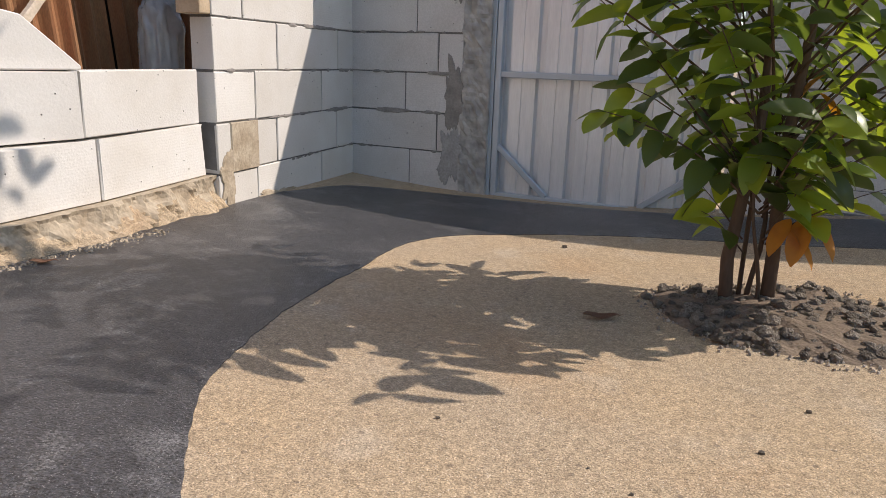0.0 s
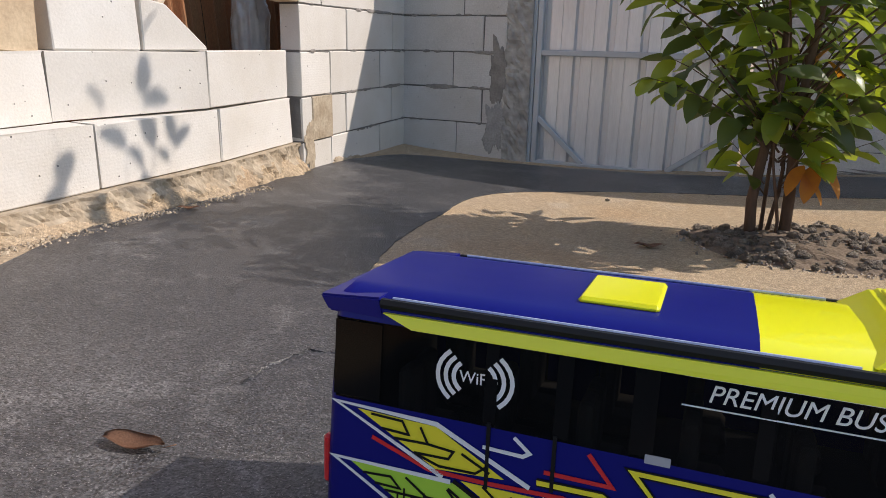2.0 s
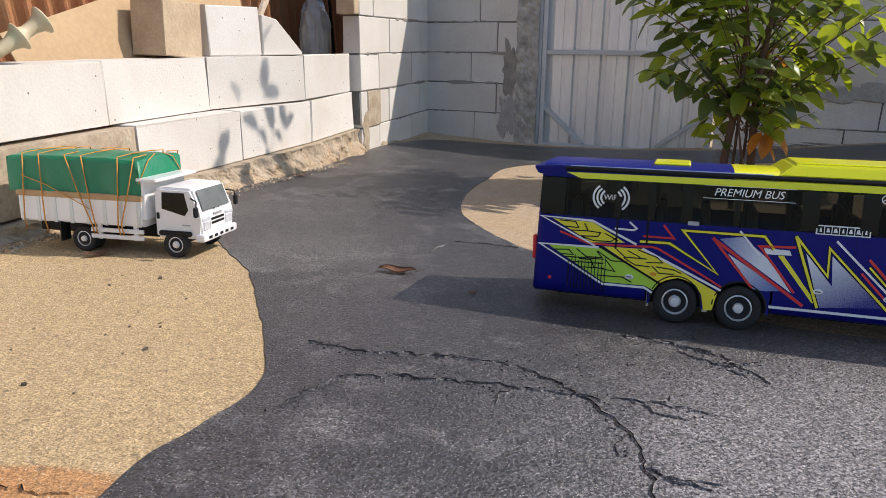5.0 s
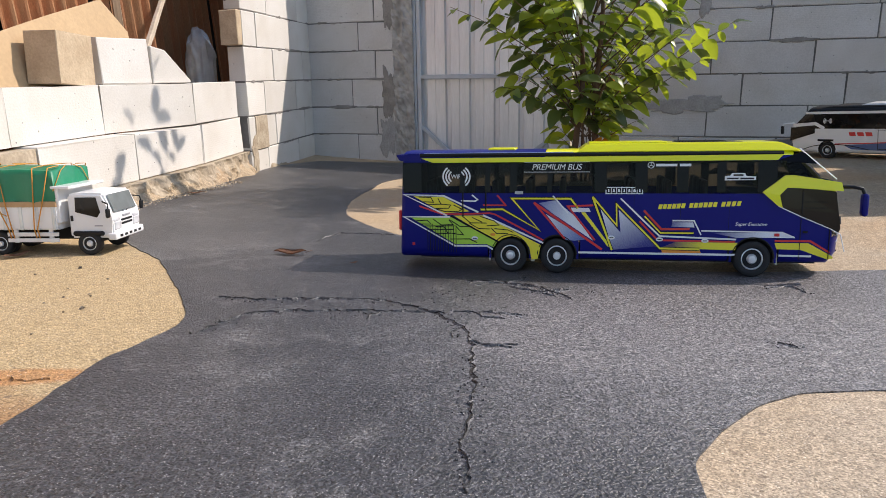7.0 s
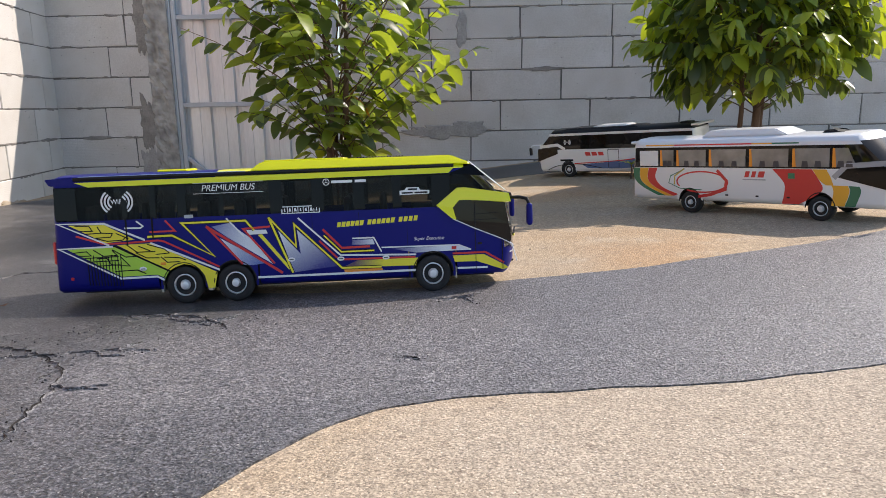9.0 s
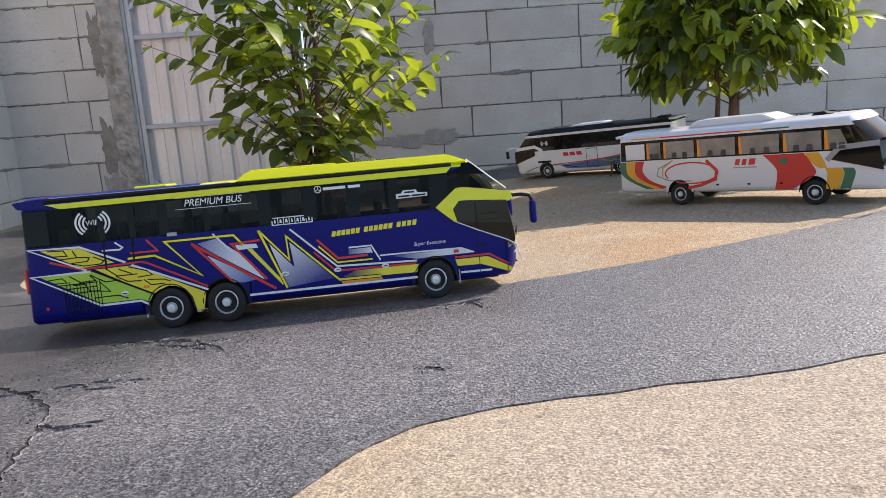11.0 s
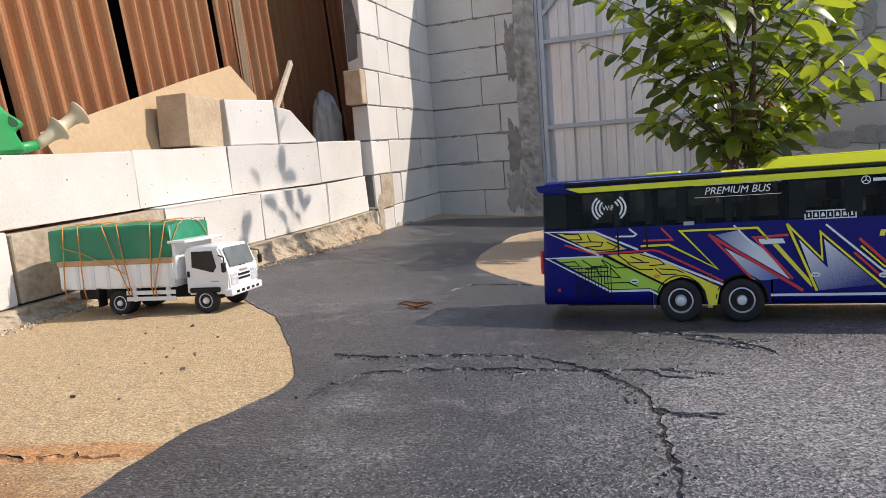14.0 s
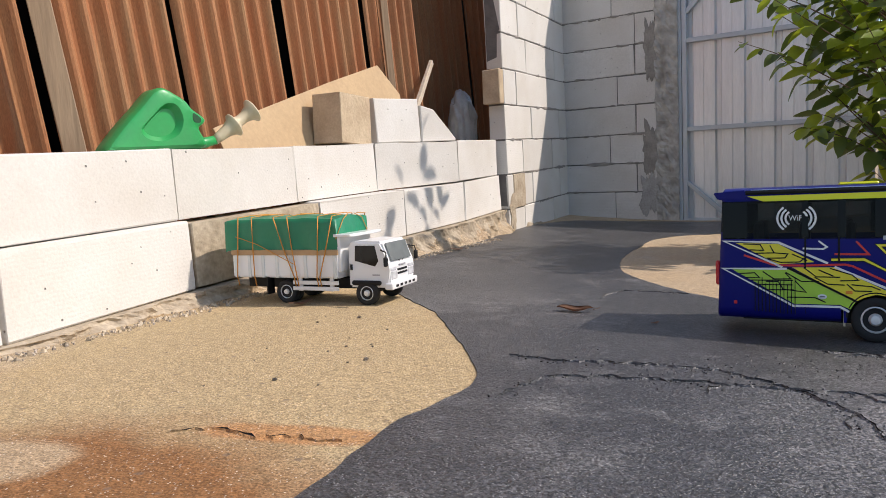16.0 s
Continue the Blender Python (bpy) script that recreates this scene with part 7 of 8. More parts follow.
ROAD_CRACKS = (
    ([(-0.707, -0.280), (-0.607, -0.320), (-0.527, -0.320), (-0.427, -0.330), (-0.370, -0.340), (-0.310, -0.410), (-0.270, -0.480), (-0.240, -0.560), (-0.240, -0.640), (-0.260, -0.795), (-0.280, -0.895), (-0.310, -1.025), (-0.320, -1.125)], 0.0060),
    ([(-0.180, -0.170), (-0.090, -0.200), (-0.030, -0.260)], 0.011),
    ([(-0.697, -0.540), (-0.637, -0.420), (-0.547, -0.400), (-0.457, -0.420), (-0.370, -0.430), (-0.280, -0.450), (-0.200, -0.460), (-0.120, -0.490)], 0.0045),
    ([(-0.090, -0.240), (-0.050, -0.300), (-0.020, -0.290), (0.010, -0.370)], 0.006),
    ([(0.440, -0.360), (0.500, -0.350), (0.500, -0.410)], 0.007),
    ([(0.250, -0.710), (0.270, -0.735)], 0.008))
for k, (pts, w) in enumerate(ROAD_CRACKS):
    crack(road, pts, w, 0.0022, [ASPHALT, CRACK_DARK], k + 1)


def crumbs(parent, lines, count, spread, size, material, seed, label):
    """Loose bits broken off along the cracks."""
    rng = random.Random(seed)
    segs = [(np.array(a), np.array(b)) for line in lines for a, b in zip(line, line[1:])]
    verts, faces = [], []
    for k in range(count):
        a, b = rng.choice(segs)
        x, y = a + (b - a) * rng.random() + np.array((rng.gauss(0, spread), rng.gauss(0, spread)))
        s = size * rng.uniform(0.35, 1.0) ** 1.5
        z = float(gz(x, y)) + lumps(x, y) + 0.0022
        n = len(verts)
        turn = rng.uniform(0, 6.28)
        for i in range(4):
            r = s * rng.uniform(0.7, 1.3)
            verts.append((x + r * math.cos(turn + i * 1.57), y + r * math.sin(turn + i * 1.57), z - 0.001))
        for i in range(4):
            r = s * rng.uniform(0.3, 0.8)
            verts.append((x + r * math.cos(turn + i * 1.57 + 0.3), y + r * math.sin(turn + i * 1.57 + 0.3), z + s * rng.uniform(0.5, 1.1)))
        faces.append((n + 4, n + 5, n + 6, n + 7))
        faces += [(n + i, n + (i + 1) % 4, n + 4 + (i + 1) % 4, n + 4 + i) for i in range(4)]
    me = bpy.data.meshes.new("crumb")
    me.from_pydata(verts, [], faces)
    me.materials.append(material)
    ob = new("crumb", me)
    ob.parent = parent
    tagged(ob, label, kind="stuff")


crumbs(road, [pts for pts, w in ROAD_CRACKS], 520, 0.012, 0.0030, ASPHALT, 5, "loose crumbs of tar along the cracks")
crumbs(road, [pts for pts, w in ROAD_CRACKS], 110, 0.012, 0.0026, CRACK_DARK, 6, "dark crumbs along the cracks")
crumbs(road, [[(-.62, -.34), (-.45, -.36), (-.25, -.30), (-.08, -.26), (.12, -.36)]], 260, 0.05, 0.0026, ASPHALT, 8, "broken tar on the worn stretch")
BRANCHES = []
rng = random.Random(21)
for pts, w in ROAD_CRACKS[:4]:
    for k in range(4):
        i = rng.randrange(1, len(pts) - 1)
        az = rng.uniform(0, 6.28)
        x, y = pts[i]
        BRANCHES.append([(x, y), (x + 0.04 * math.cos(az), y + 0.03 * math.sin(az)), (x + 0.085 * math.cos(az + 0.4), y + 0.06 * math.sin(az + 0.4))])
for k, pts in enumerate(BRANCHES):
    crack(road, pts, 0.0035, 0.0022, [ASPHALT, CRACK_DARK], 100 + k)
crack(road, [(-0.550, 0.400), (-0.530, 0.480), (-0.480, 0.560), (-0.390, 0.550), (-0.310, 0.520)], 0.006, 0.0022, [ASPHALT, CRACK_PALE], 31, "pale scraped crack")
for k, (pts, w) in enumerate((([(-0.190, 0.540), (-0.090, 0.480), (-0.020, 0.420), (0.040, 0.410), (0.120, 0.390)], 0.0018), ([(0.090, 0.720), (0.140, 0.690), (0.150, 0.670)], 0.003), ([(-0.200, 0.470), (-0.090, 0.410), (0.050, 0.360), (0.110, 0.240)], 0.002))):
    crack(ground, pts, w, 0.0, [SAND, SAND_CRACK], k + 50, "thin crack in the screed")
crack(ground, [(-1.065, -0.755), (-1.02, -0.735), (-0.990, -0.738), (-0.960, -0.755), (-0.900, -0.745), (-0.845, -0.752)], 0.009, 0.0, [SAND, CRACK_DARK], 77, "dark crack in the clay-stained screed")


# ---- rubble bed under the tree ----
def stone_mesh(seed, material):
    rng = random.Random(seed)
    bm = bmesh.new()
    bmesh.ops.create_icosphere(bm, subdivisions=1, radius=1.0)
    for v in bm.verts:
        v.co = Vector((v.co.x * rng.uniform(0.7, 1.2), v.co.y * rng.uniform(0.6, 1.1), v.co.z * rng.uniform(0.45, 0.8)))
    me = bpy.data.meshes.new("stone")
    bm.to_mesh(me)
    bm.free()
    me.materials.append(material)
    return me


RUBBLE = mat("rubble_stone", (0.48, 0.415, 0.345), 0.92, (0.28, 0.235, 0.19), scale=2, mix=0.8, fine=0.3, fscale=6, bump=0.05, bscale=5, rand=0.4, spec=0.2)
RUBBLE_LOOSE = mat("loose_rubble", (0.48, 0.415, 0.345), 0.92, (0.28, 0.235, 0.19), scale=25, mix=0.8, fine=0.3, fscale=200, island=0.4, spec=0.2)
PLINTH_LOOSE = mat("loose_mortar", (0.56, 0.475, 0.36), 0.95, (0.34, 0.265, 0.18), scale=25, mix=0.8, fine=0.3, fscale=200, island=0.4, spec=0.2)
SOIL = mat("dark_soil", (0.30, 0.235, 0.175), 0.95, (0.17, 0.13, 0.10), scale=18, mix=0.9, fine=0.5, fscale=160, bump=0.006, bscale=90, spec=0.15)
BED = smooth_line([(0.46, 1.75), (0.60, 1.86), (0.76, 1.88), (0.95, 1.86), (1.05, 1.65), (0.90, 1.29), (0.74, 1.31), (0.53, 1.45)], 5, True)


def build_bed():
    rng = random.Random(12)
    bed = thing("rubble_bed", Matrix(), "low mound of brown soil and grey rubble round the tree", "rubble")
    c = np.mean(BED, 0)
    bm = bmesh.new()
    rings = []
    for t in (1.03, 0.9, 0.75, 0.55, 0.3):
        ring = []
        for p in BED:
            q = c + (p - c) * t
            h = 0.030 * (1 - t) ** 0.6 + 0.012 * noise.noise((q[0] * 22, q[1] * 22, 5.0)) * (1 if t < 1 else 0)
            ring.append(bm.verts.new((q[0], q[1], float(gz(*q)) + lumps(*q) + (h if t < 1 else -0.006))))
        rings.append(ring)
    n = len(BED)
    for a, b in zip(rings, rings[1:]):
        for k in range(n):
            bm.faces.new((a[k], a[(k + 1) % n], b[(k + 1) % n], b[k]))
    bm.faces.new(rings[-1])
    part("soil", bm, SOIL, bed, "dark crumbly soil")
    meshes = [stone_mesh(60 + k, RUBBLE) for k in range(7)]
    X0, X1 = np.min(BED, 0), np.max(BED, 0)
    count = 0
    while count < 290:
        q = np.array((rng.uniform(X0[0] - 0.03, X1[0] + 0.03), rng.uniform(X0[1] - 0.03, X1[1] + 0.03)))
        qq = c + (q - c) * 0.97
        if not inside(BED, np.array([qq[0]]), np.array([qq[1]]))[0]:
            continue
        t = min(1, np.linalg.norm(q - c) / 0.33)
        s = rng.choice((0.008, 0.011, 0.014, 0.017, 0.022))
        ob = new("stone", meshes[count % 7])
        ob.parent = bed
        ob.matrix_local = Matrix.Translation((q[0], q[1], float(gz(*q)) + 0.022 * max(0, 1 - t) ** 0.6 + s * 0.25)) @ Matrix.Rotation(rng.uniform(0, 6.28), 4, "Z") @ Matrix.Rotation(rng.uniform(-0.5, 0.5), 4, "X") @ Matrix.Scale(s, 4)
        count += 1


build_bed()
FOOT = [(-1.05, 2.10), (-1.165, 1.75), (-1.25, 1.45), (-1.40, 0.90), (-1.575, 0.31), (-1.67, -0.27), (-1.80, -0.86)]
crumbs(ground, [FOOT], 700, 0.018, 0.0075, PLINTH_LOOSE, 14, "crumbs of mortar and block along the footing")
crumbs(ground, [FOOT], 420, 0.026, 0.0045, RUBBLE_LOOSE, 15, "small grit along the footing")
crumbs(ground, [[tuple(p) for p in BED]], 420, 0.022, 0.006, RUBBLE_LOOSE, 9, "scattered rubble crumbs round the tree bed")
PEBBLES = [stone_mesh(90 + k, RUBBLE) for k in range(4)]
rng = random.Random(77)
spots = [(0.30, 2.36, 0.012), (0.60, 1.06, 0.006), (0.46, 0.90, 0.006), (-0.05, 0.95, 0.005), (0.35, 0.45, 0.005), (0.9, 0.5, 0.006), (1.2, 0.9, 0.007), (-1.1, 0.05, 0.006), (-0.95, -0.35, 0.006), (-1.05, -0.5, 0.005)]
spots += [(rng.uniform(-1.2, -0.92), rng.uniform(-0.6, 0.1), rng.uniform(0.002, 0.0035)) for k in range(14)] + [(rng.uniform(0.0, 1.6), rng.uniform(0.0, 2.1), rng.uniform(0.0022, 0.004)) for k in range(40)]
for k, (x, y, s) in enumerate(spots):
    ob = new("pebble", PEBBLES[k % 4])
    ob.matrix_world = Matrix.Translation((x, y, float(gz(x, y)) + lumps(x, y) + s * 0.4)) @ Matrix.Rotation(k * 1.3, 4, "Z") @ Matrix.Scale(s, 4)
    tagged(ob, "small dark pebble lying on the sandy yard", "pebble", "pebbles on the yard")


# ---- fallen leaves ----
def dry_leaf(x, y, az, size, curl, material, label, lift=0.004):
    """A curled leaf resting on its edges."""
    bm = bmesh.new()
    rows = []
    for i in range(9):
        t = i / 8
        w = 0.20 * math.sin(math.pi * min(1, 0.06 + 0.92 * t)) ** 0.8
        row = []
        for j in range(-3, 4):
            a = j / 3 * curl
            row.append(bm.verts.new((t - 0.5, w * math.sin(a) / max(0.4, curl) * 1.25, w * (1 - math.cos(a)) * 0.75 + 0.05 * math.sin(t * 7 + 1) + 0.01 * noise.noise((t * 6, j, x)))))
        rows.append(row)
    for a, b in zip(rows, rows[1:]):
        for k in range(6):
            bm.faces.new((a[k], a[k + 1], b[k + 1], b[k]))
    bmesh.ops.solidify(bm, geom=bm.faces[:], thickness=0.006)
    tube(bm, [(0.48, 0, 0.0), (0.58, 0.02, 0.03), (0.66, 0.05, 0.05)], 0.008, 5)
    ob = link_mesh("fallen_leaf", bm, material, smooth=True)
    low = min(v.co.z for v in ob.data.vertices)
    ob.matrix_world = Matrix.Translation((x, y, float(gz(x, y)) + lumps(x, y) + lift - low * size)) @ Matrix.Rotation(az, 4, "Z") @ Matrix.Scale(size, 4)
    tagged(ob, label, "leaf")


dry_leaf(-0.608, 0.19, -0.15, 0.088, 1.2, LEAF_DRY, "curled dry brown leaf on the dark road", 0.004)
dry_leaf(-1.174, 1.64, 0.3, 0.07, 0.9, LEAF_DRY, "small dry leaf at the road's edge")
dry_leaf(0.309, 1.558, 0.1, 0.09, 0.8, LEAF_DRY, "dry brown leaf on the sand")
dry_leaf(-0.435, 0.05, 0.8, 0.025, 0.8, LEAF_DRY, "tiny dry leaf scrap on the road")
dry_leaf(-1.33, 0.24, 0.9, 0.07, 0.8, LEAF_DRY, "dry leaf by the stacked wall")


# ---- things on the stacked wall ----
def loose_block(a, b, z0, z1, depth, material, label, tilt=0.0, lean=0.0, key=3, name="aerated_block"):
    ln = math.hypot(a[0] - b[0], a[1] - b[1])
    ob = new(name, block_mesh(ln, z1 - z0, depth, material, key))
    ob.matrix_world = face_matrix(a, b, (z0 + z1) / 2, depth, lean) @ Matrix.Rotation(tilt, 4, "Y")
    return tagged(ob, label, "block", "loose blocks on the wall")


loose_block((-1.34, 1.74), (-1.466, 1.472), 0.404, 0.60, 0.10, BLOCK, "white aerated block standing on the stacked wall", lean=-0.03)
loose_block((-1.474, 1.425), (-1.53, 1.215), 0.404, 0.605, 0.14, TANBLOCK, "tan soiled aerated block on the stacked wall", tilt=0.07, key=4)
# broken wedge
bm = bmesh.new()
prof = [(0.0, 0.0), (0.27, 0.0), (0.27, 0.012), (0.10, 0.150), (0.0, 0.168)]
va = [bm.verts.new((u, 0.0, z)) for u, z in prof]
vb = [bm.verts.new((u + 0.006 * math.sin(9 * z * 10), 0.11, z)) for u, z in prof]
bm.faces.new(va)
bm.faces.new(vb[::-1])
for i in range(5):
    bm.faces.new((va[i], va[(i + 1) % 5], vb[(i + 1) % 5], vb[i]))
bmesh.ops.bevel(bm, geom=bm.edges[:], offset=0.004, segments=1, affect="EDGES")
wedge = link_mesh("broken_block", bm, BLOCK)
wedge.matrix_world = Matrix.Translation((-1.335, 1.755, 0.4045)) @ Matrix.Rotation(math.atan2(0.24, 0.11), 4, "Z")
tagged(wedge, "broken white block wedge lying on the wall", "block", "loose blocks on the wall")

# plywood board leaning on the fence
bm = bmesh.new()
out = [(-1.15, -0.34), (0.0, -0.34), (0.08, -0.17), (0.0, 0.0), (-0.4, 0.004), (-1.15, -0.004)]
va = [bm.verts.new((u, 0.0, z)) for u, z in out]
vb = [bm.verts.new((u, -0.012, z)) for u, z in out]
bm.faces.new(va)
bm.faces.new(vb[::-1])
for i in range(6):
    bm.faces.new((va[i], va[(i + 1) % 6], vb[(i + 1) % 6], vb[i]))
bmesh.ops.bevel(bm, geom=bm.edges[:], offset=0.0015, segments=1, affect="EDGES")
board = link_mesh("plywood_board", bm, PLY)
ex = Vector((0.23, 0.86, 0.24)).normalized()
ez = Vector((-0.28, 0.0, 1.0))
ez = (ez - ex * ez.dot(ex)).normalized()
ey = ez.cross(ex)
board.matrix_world = Matrix(((ex.x, ey.x, ez.x, -1.57), (ex.y, ey.y, ez.y, 1.86), (ex.z, ey.z, ez.z, 0.78), (0, 0, 0, 1)))
tagged(board, "worn plywood board leaning behind the stacked blocks", "board")

# stick
bm = bmesh.new()
a, b = Vector((-1.46, 2.05, 0.50)), Vector((-1.425, 2.45, 0.852))
box(bm, -0.011, 0.011, -0.016, 0.016, 0, (b - a).length, 0.003)
bmesh.ops.subdivide_edges(bm, edges=[e for e in bm.edges if e.calc_length() > 0.3], cuts=8)
for v in bm.verts:
    v.co += 0.003 * Vector((noise.noise(v.co * 14), noise.noise(v.co * 14 + Vector((5, 0, 0))), 0))
stick = link_mesh("wooden_stick", bm, PALEWOOD := mat("pale_wood", (0.62, 0.53, 0.42), 0.85, (0.45, 0.36, 0.26), scale=14, mix=0.8, fine=0.3, fscale=90, bump=0.001, bscale=120))
stick.matrix_world = Matrix.Translation(a) @ (b - a).to_track_quat("Z", "Y").to_matrix().to_4x4()
tagged(stick, "pale wooden stick leaning towards the fence", "stick")


# ---- watering can ----
CANGREEN = mat("green_plastic", (0.018, 0.34, 0.085), 0.38, (0.05, 0.27, 0.09), scale=9, mix=0.7, fine=0.1, fscale=60, bump=0.0006, bscale=40)
CREAM = mat("cream_plastic", (0.62, 0.54, 0.38), 0.45, (0.46, 0.38, 0.24), scale=20, mix=0.8)


def can_side(bm, outer, recess, flip):
    """One cheek of the can: a rounded rim and a sunken grip."""
    c = np.mean(outer, 0)
    rings = [(np.array(outer), 0.050), (c + (np.array(outer) - c) * 0.93, 0.068), (c + (np.array(outer) - c) * 0.84, 0.075), (np.array(recess), 0.075), (np.mean(recess, 0) + (np.array(recess) - np.mean(recess, 0)) * 0.74, 0.046)]
    pts, edges, y = [], [], []
    for ring, h in rings:
        k = len(pts)
        pts += [Vector((float(p[0]), float(p[1]))) for p in ring]
        y += [h] * len(ring)
        edges += [(k + i, k + (i + 1) % len(ring)) for i in range(len(ring))]
    v, e, f, *_ = delaunay_2d_cdt(pts, edges, [], 1, 1e-6)
    vs = [bm.verts.new((p.x, flip * y[i] if i < len(y) else 0.075 * flip, p.y)) for i, p in enumerate(v)]
    for tri in f:
        bm.faces.new([vs[i] for i in tri])
    return vs[:len(outer)]


def build_can():
    """Lies tipped on the wall; u runs along the wall, its thickness across."""
    base = Vector((-1.86, 0.21, 0.402))
    d = Vector((0.53, 0.848, 0))
    m = Matrix.Translation(base) @ Matrix.Rotation(math.atan2(d.y, d.x), 4, "Z") @ Matrix.Diagonal((0.66, 0.66, 0.70, 1.0))
    can = thing("watering_can", m, "tipped green plastic watering can with cream spout tip", "watering can")
    outer = smooth_line([(0.02, 0.0), (0.0, 0.010), (0.039, 0.055), (0.094, 0.112), (0.161, 0.174), (0.217, 0.229), (0.250, 0.247), (0.283, 0.243), (0.361, 0.200), (0.394, 0.163), (0.444, 0.127), (0.444, 0.107), (0.417, 0.086), (0.428, 0.055), (0.438, 0.035), (0.430, 0.004), (0.25, 0.0)], 4, True)
    recess = smooth_line([(0.150, 0.085), (0.208, 0.140), (0.258, 0.180), (0.298, 0.186), (0.326, 0.165), (0.338, 0.115), (0.312, 0.062), (0.250, 0.036), (0.190, 0.040), (0.156, 0.060)], 4, True)
    bm = bmesh.new()
    a = can_side(bm, outer, recess, 1)
    b = can_side(bm, outer, recess, -1)
    for i in range(len(a)):
        j = (i + 1) % len(a)
        bm.faces.new((a[i], a[j], b[j], b[i]))
    part("body", bm, CANGREEN, can, "rounded green tank with sunken grips", smooth=True).data.set_sharp_from_angle(angle=radians(32))
    bm = bmesh.new()
    n = Vector((0.5, 0, 0.86))
    lathe(bm, [(0.030, 0.0), (0.031, 0.006), (0.024, 0.007), (0.022, 0.001)], 20, Matrix.Translation((0.322, 0.0, 0.222)) @ n.to_track_quat("Z", "Y").to_matrix().to_4x4())
    part("filler_rim", bm, CANGREEN, can, "round filler opening", smooth=True)
    # This disc and the slot plugs below paint the hollows' shade in darker green.
    bm = bmesh.new()
    lathe(bm, [(0.022, 0.0), (0.022, 0.0025)], 20, Matrix.Translation((0.324, 0.0, 0.225)) @ n.to_track_quat("Z", "Y").to_matrix().to_4x4())
    part("filler_hole", bm, SHADED_GREEN, can, "disc in shaded green for the opening")
    for f in (-1, 1):
        bm = bmesh.new()
        slot = smooth_line([(0.386, 0.146), (0.418, 0.124), (0.411, 0.106), (0.384, 0.114)], 4, True)
        va = [bm.verts.new((u, f * 0.0765, z)) for u, z in slot]
        vb = [bm.verts.new((u, f * 0.060, z)) for u, z in slot]
        bm.faces.new(va)
        for i in range(len(va)):
            bm.faces.new((va[i], va[(i + 1) % len(va)], vb[(i + 1) % len(va)], vb[i]))
        part("handle_slot", bm, SHADED_GREEN, can, "plug in shaded green for the slot under the carrying handle")
    bm = bmesh.new()
    tube(bm, [(0.40, 0, 0.022), (0.46, 0, 0.026), (0.53, 0, 0.038)], [0.028, 0.023, 0.019], 14)
    spout = part("spout", bm, CANGREEN, can, "green spout", smooth=True)
    bm = bmesh.new()
    ax = Vector((0.85, -0.1, 0.55))
    lathe(bm, [(0.016, 0.0), (0.018, 0.02), (0.021, 0.055), (0.030, 0.080), (0.042, 0.090), (0.042, 0.094), (0.026, 0.098), (0.019, 0.115), (0.020, 0.140), (0.028, 0.165), (0.042, 0.178), (0.042, 0.182), (0.034, 0.181), (0.016, 0.16)], 22, Matrix.Translation((0.515, 0, 0.034)) @ Matrix.Scale(1.3, 4) @ ax.to_track_quat("Z", "Y").to_matrix().to_4x4())
    part("spout_tip", bm, CREAM, spout, "flared cream tip", smooth=True)


# The can's green, darkened to carry the shade inside its openings.
SHADED_GREEN = mat("dark_green_hollow", (0.005, 0.07, 0.02), 0.6, scale=20)
build_can()

# ---- crumpled plastic bag ----
BAG = mat("clear_plastic", (0.66, 0.66, 0.65), 0.2, (0.42, 0.42, 0.42), scale=20, mix=0.7, trans=0.45, spec=0.6, bump=0.006, bscale=26)
bm = bmesh.new()
bmesh.ops.create_icosphere(bm, subdivisions=5, radius=1.0)
for v in bm.verts:
    d = v.co.normalized()
    n = noise.ridged_multi_fractal(d * 1.8, 1.0, 2.1, 4, 1.0, 2.0)
    r = 0.82 + 0.10 * n + 0.12 * noise.noise(d * 2.3)
    v.co = Vector((d.x * 0.09 * r, d.y * 0.11 * r, 0.20 * r * d.z if d.z > 0 else max(-0.72, d.z * 0.9 * r)))
bag = link_mesh("plastic_bag", bm, BAG, smooth=True)
bag.matrix_world = Matrix.Translation((-1.325, 2.76, 0.52))
tagged(bag, "crumpled clear plastic bag standing behind the stacked wall", "bag")


# ---- mortar smears and stains on the walls ----
SMEAR_DARK = mat("damp_mortar", (0.46, 0.44, 0.42), 0.95, (0.33, 0.315, 0.30), scale=16, mix=0.9, fine=0.3, fscale=90, bump=0.004, bscale=50, spec=0.2)


def daub(parent, u0, u1, z0, z1, y, seed, material=SMEAR_DARK, label="dark trowelled mortar"):
    """A ragged skim of mortar on a wall face."""
    bm = bmesh.new()
    n = 96
    cx, cz = (u0 + u1) / 2, (z0 + z1) / 2
    rim, inner = [], []
    for k in range(n):
        t = 2 * math.pi * k / n
        c, s = math.cos(t), math.sin(t)
        q = (abs(c) ** 2.6 + abs(s) ** 2.6) ** (-1 / 2.6)
        x, z = (u1 - u0) / 2 * q * c, (z1 - z0) / 2 * q * s
        j = 0.92 + 0.55 * noise.noise((x * 15 + seed * 3.3, z * 15, seed)) + 0.16 * noise.noise((x * 60, z * 60, seed))
        rim.append(bm.verts.new((cx + x * j, y, cz + z * j)))
        inner.append(bm.verts.new((cx + x * j * 0.9, y + math.copysign(0.004, y), cz + z * j * 0.86)))
    mid = bm.verts.new((cx, y + math.copysign(0.005, y), cz))
    for k in range(n):
        bm.faces.new((rim[k], rim[(k + 1) % n], inner[(k + 1) % n], inner[k]))
        bm.faces.new((inner[k], inner[(k + 1) % n], mid))
    ob = link_mesh("mortar_smear", bm, material, parent, label)
    ob.matrix_parent_inverse = Matrix()
    return ob


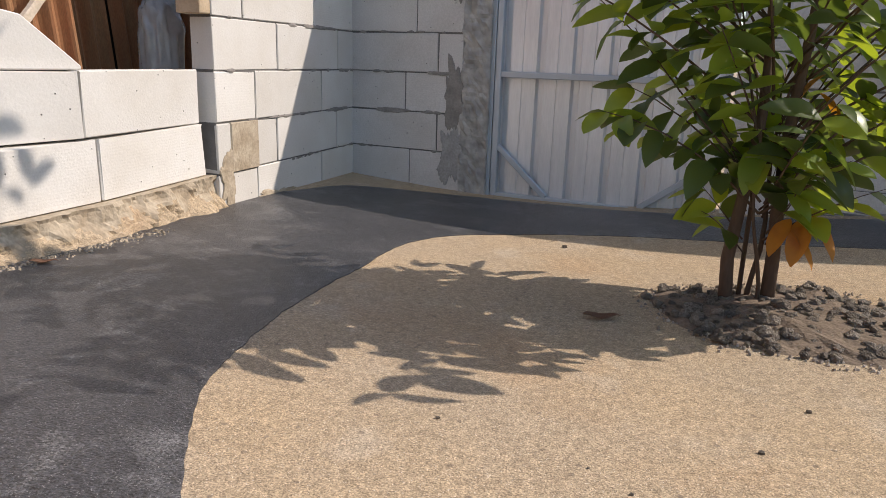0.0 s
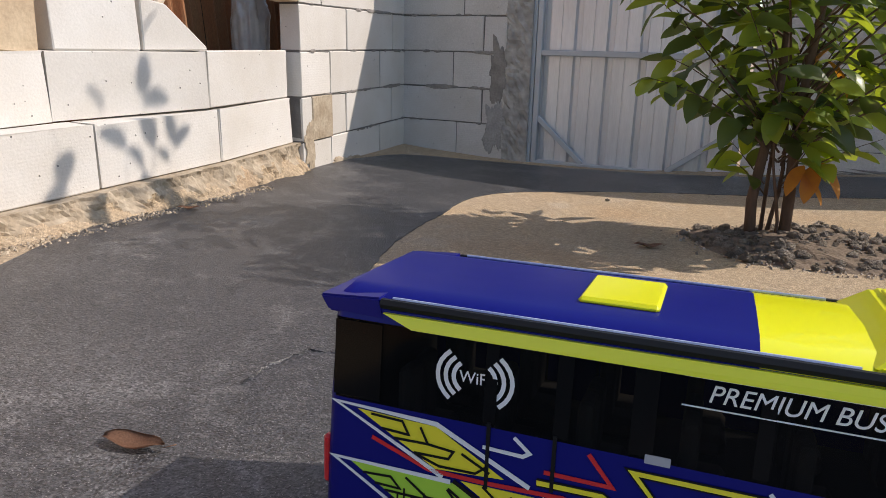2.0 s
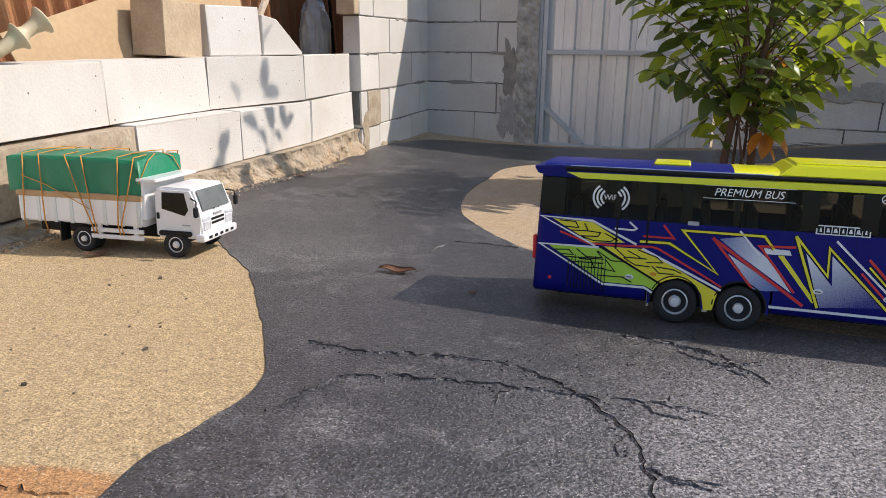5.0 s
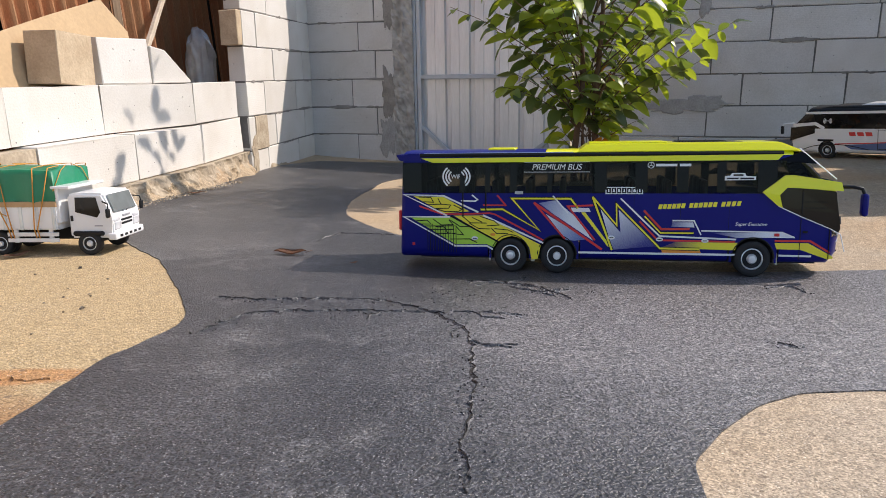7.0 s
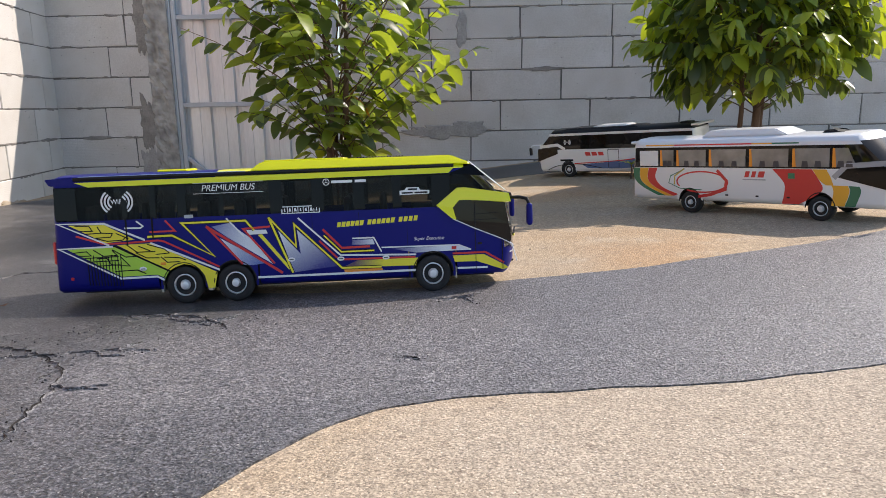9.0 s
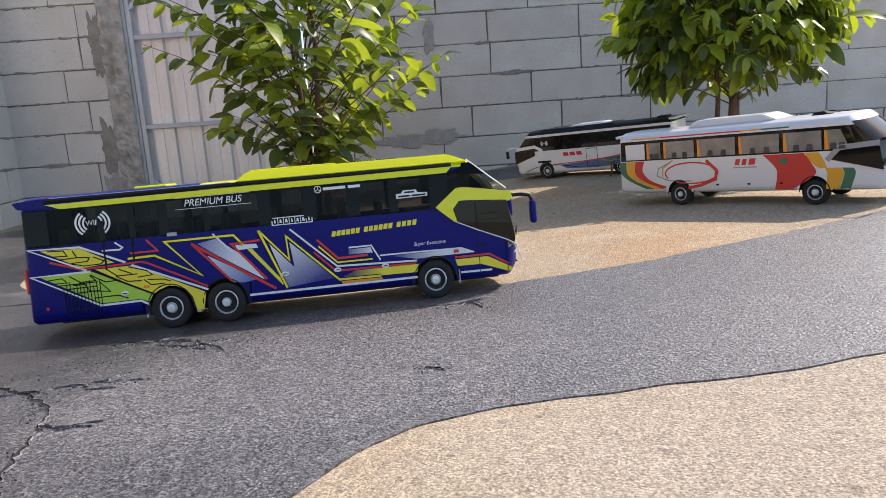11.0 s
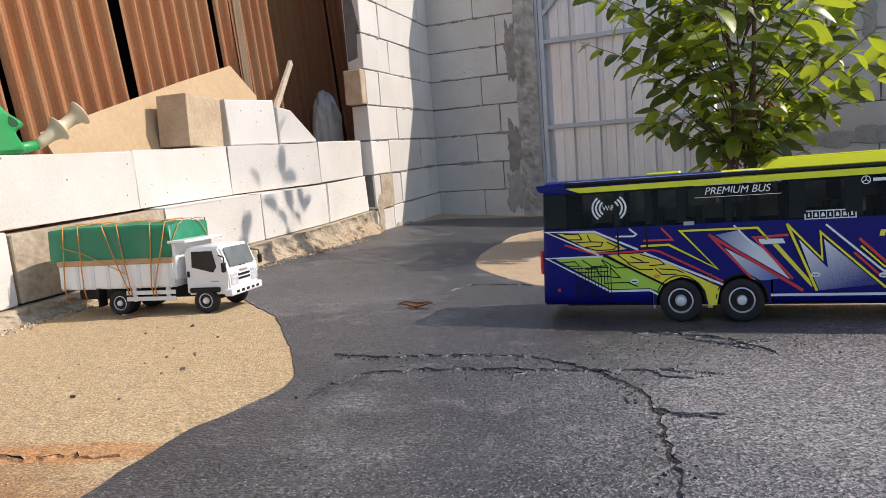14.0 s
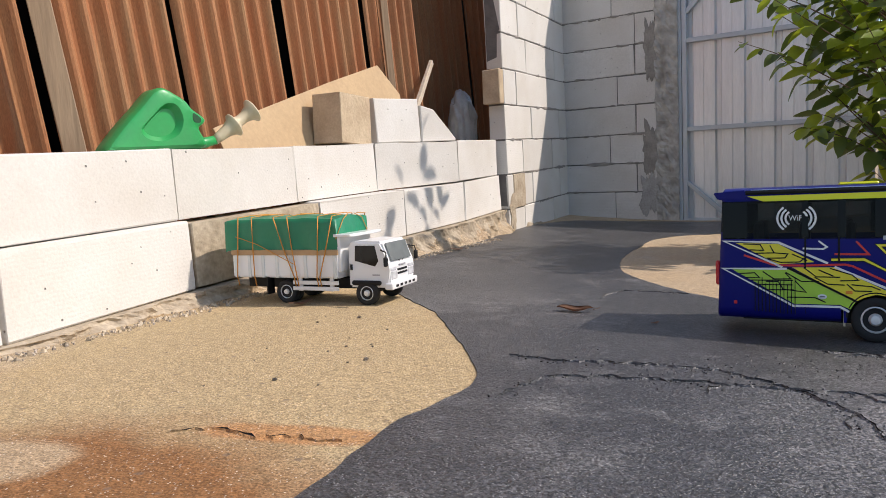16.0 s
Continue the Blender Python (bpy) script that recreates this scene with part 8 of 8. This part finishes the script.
Y = -0.0515
for k, (u0, u1, z0, z1) in enumerate(((0.60, 0.73, -0.20, 0.16), (0.0, 0.05, 0.16, 0.44), (0.0, 0.045, 0.56, 0.72), (0.0, 0.06, -0.25, 0.02), (0.20, 0.42, 0.185, 0.215), (0.50, 0.70, 0.39, 0.41), (0.1, 0.3, -0.215, -0.18), (0.62, 0.73, 0.1, 0.5), (0.64, 0.73, 0.7, 1.2))):
    daub(wall_back, u0, u1, z0, z1, Y, k + 1, SMEAR_DARK if k < 4 else MORTAR)
for k, (u0, u1, z0, z1) in enumerate(((2.36, 3.0, 0.15, 0.24), (2.72, 2.98, 0.19, 0.27), (2.78, 2.86, 0.77, 0.99), (3.48, 3.60, 0.06, 0.17), (2.2, 4.4, -0.17, -0.08), (4.5, 5.2, -0.12, -0.05), (3.2, 3.5, 0.585, 0.615), (4.0, 4.4, 0.39, 0.41), (4.6, 4.9, 0.79, 0.82))):
    daub(wall_right, u0, u1, z0, z1, Y, k + 21, SMEAR_DARK if k < 4 else MORTAR)
for k, (u0, u1, z0, z1) in enumerate(((0.0, 0.05, 0.10, 0.45), (0.0, 0.04, 0.55, 0.75), (1.20, 1.30, -0.16, 0.10), (0.10, 0.40, 0.19, 0.21), (0.5, 0.9, 0.195, 0.205), (0.3, 0.6, 0.59, 0.61), (0.7, 1.1, -0.20, -0.12), (0.2, 0.7, -0.22, -0.16))):
    daub(wall_left, u0, u1, z0, z1, 0.0515, k + 41, PLINTH if k in (2, 6, 7) else MORTAR, "rough grey mortar")


def joint_lumps(parent, u0, u1, z0, courses, y, seed, count):
    """Squeezed-out mortar along the bed joints."""
    rng = random.Random(seed)
    verts, faces = [], []
    for k in range(count):
        u = rng.uniform(u0 + 0.03, u1 - 0.03)
        z = z0 + 0.2 * rng.randint(1, courses) + rng.uniform(-0.004, 0.003)
        w, h = rng.uniform(0.010, 0.045), rng.uniform(0.004, 0.010)
        n = len(verts)
        for i in range(10):
            t = 2 * math.pi * i / 10
            j = rng.uniform(0.7, 1.25)
            verts.append((u + w * j * math.cos(t), y, z + h * j * math.sin(t)))
        verts.append((u, y + math.copysign(0.004, y), z))
        faces += [(n + i, n + (i + 1) % 10, n + 10) for i in range(10)]
    me = bpy.data.meshes.new("mortar_lump")
    me.from_pydata(verts, [], faces)
    me.materials.append(MORTAR)
    ob = new("mortar_lump", me)
    ob.parent = parent
    ob.matrix_parent_inverse = Matrix()
    tagged(ob, "squeezed-out mortar lumps along the joints", kind="stuff")


joint_lumps(wall_back, 0.0, 0.72, -0.4, 9, Y, 61, 46)
joint_lumps(wall_right, 2.0, 5.6, -0.4, 8, Y, 62, 90)
joint_lumps(wall_left, 0.0, 1.30, -0.4, 10, 0.0515, 63, 80)


# ---- tiny model palms beside the far bus ----
def toy_palm(x, y, h, seed):
    rng = random.Random(seed)
    palm = thing("toy_palm", Matrix.Translation((x, y, float(gz(x, y)))), "tiny green plastic palm on the yard", "toy plant", "toy palms")
    bm = bmesh.new()
    tube(bm, [(0, 0, 0), (0.004, 0, h * 0.4), (0, 0.003, h * 0.72)], [0.006, 0.005, 0.004], 7)
    part("stem", bm, BARK, palm)
    bm = bmesh.new()
    for k in range(9):
        az = k * 0.7 + rng.uniform(-0.2, 0.2)
        d = Vector((math.cos(az), math.sin(az), 0.9)).normalized().to_track_quat("X", "Z").to_matrix().to_4x4()
        leaf_geo(bm, Matrix.Translation((0, 0, h * 0.7)) @ d, h * 0.62, h * 0.12, 0.6, rng)
    part("fronds", bm, LEAF, palm)


toy_palm(2.24, 1.36, 0.12, 1)
toy_palm(2.12, 1.30, 0.10, 2)
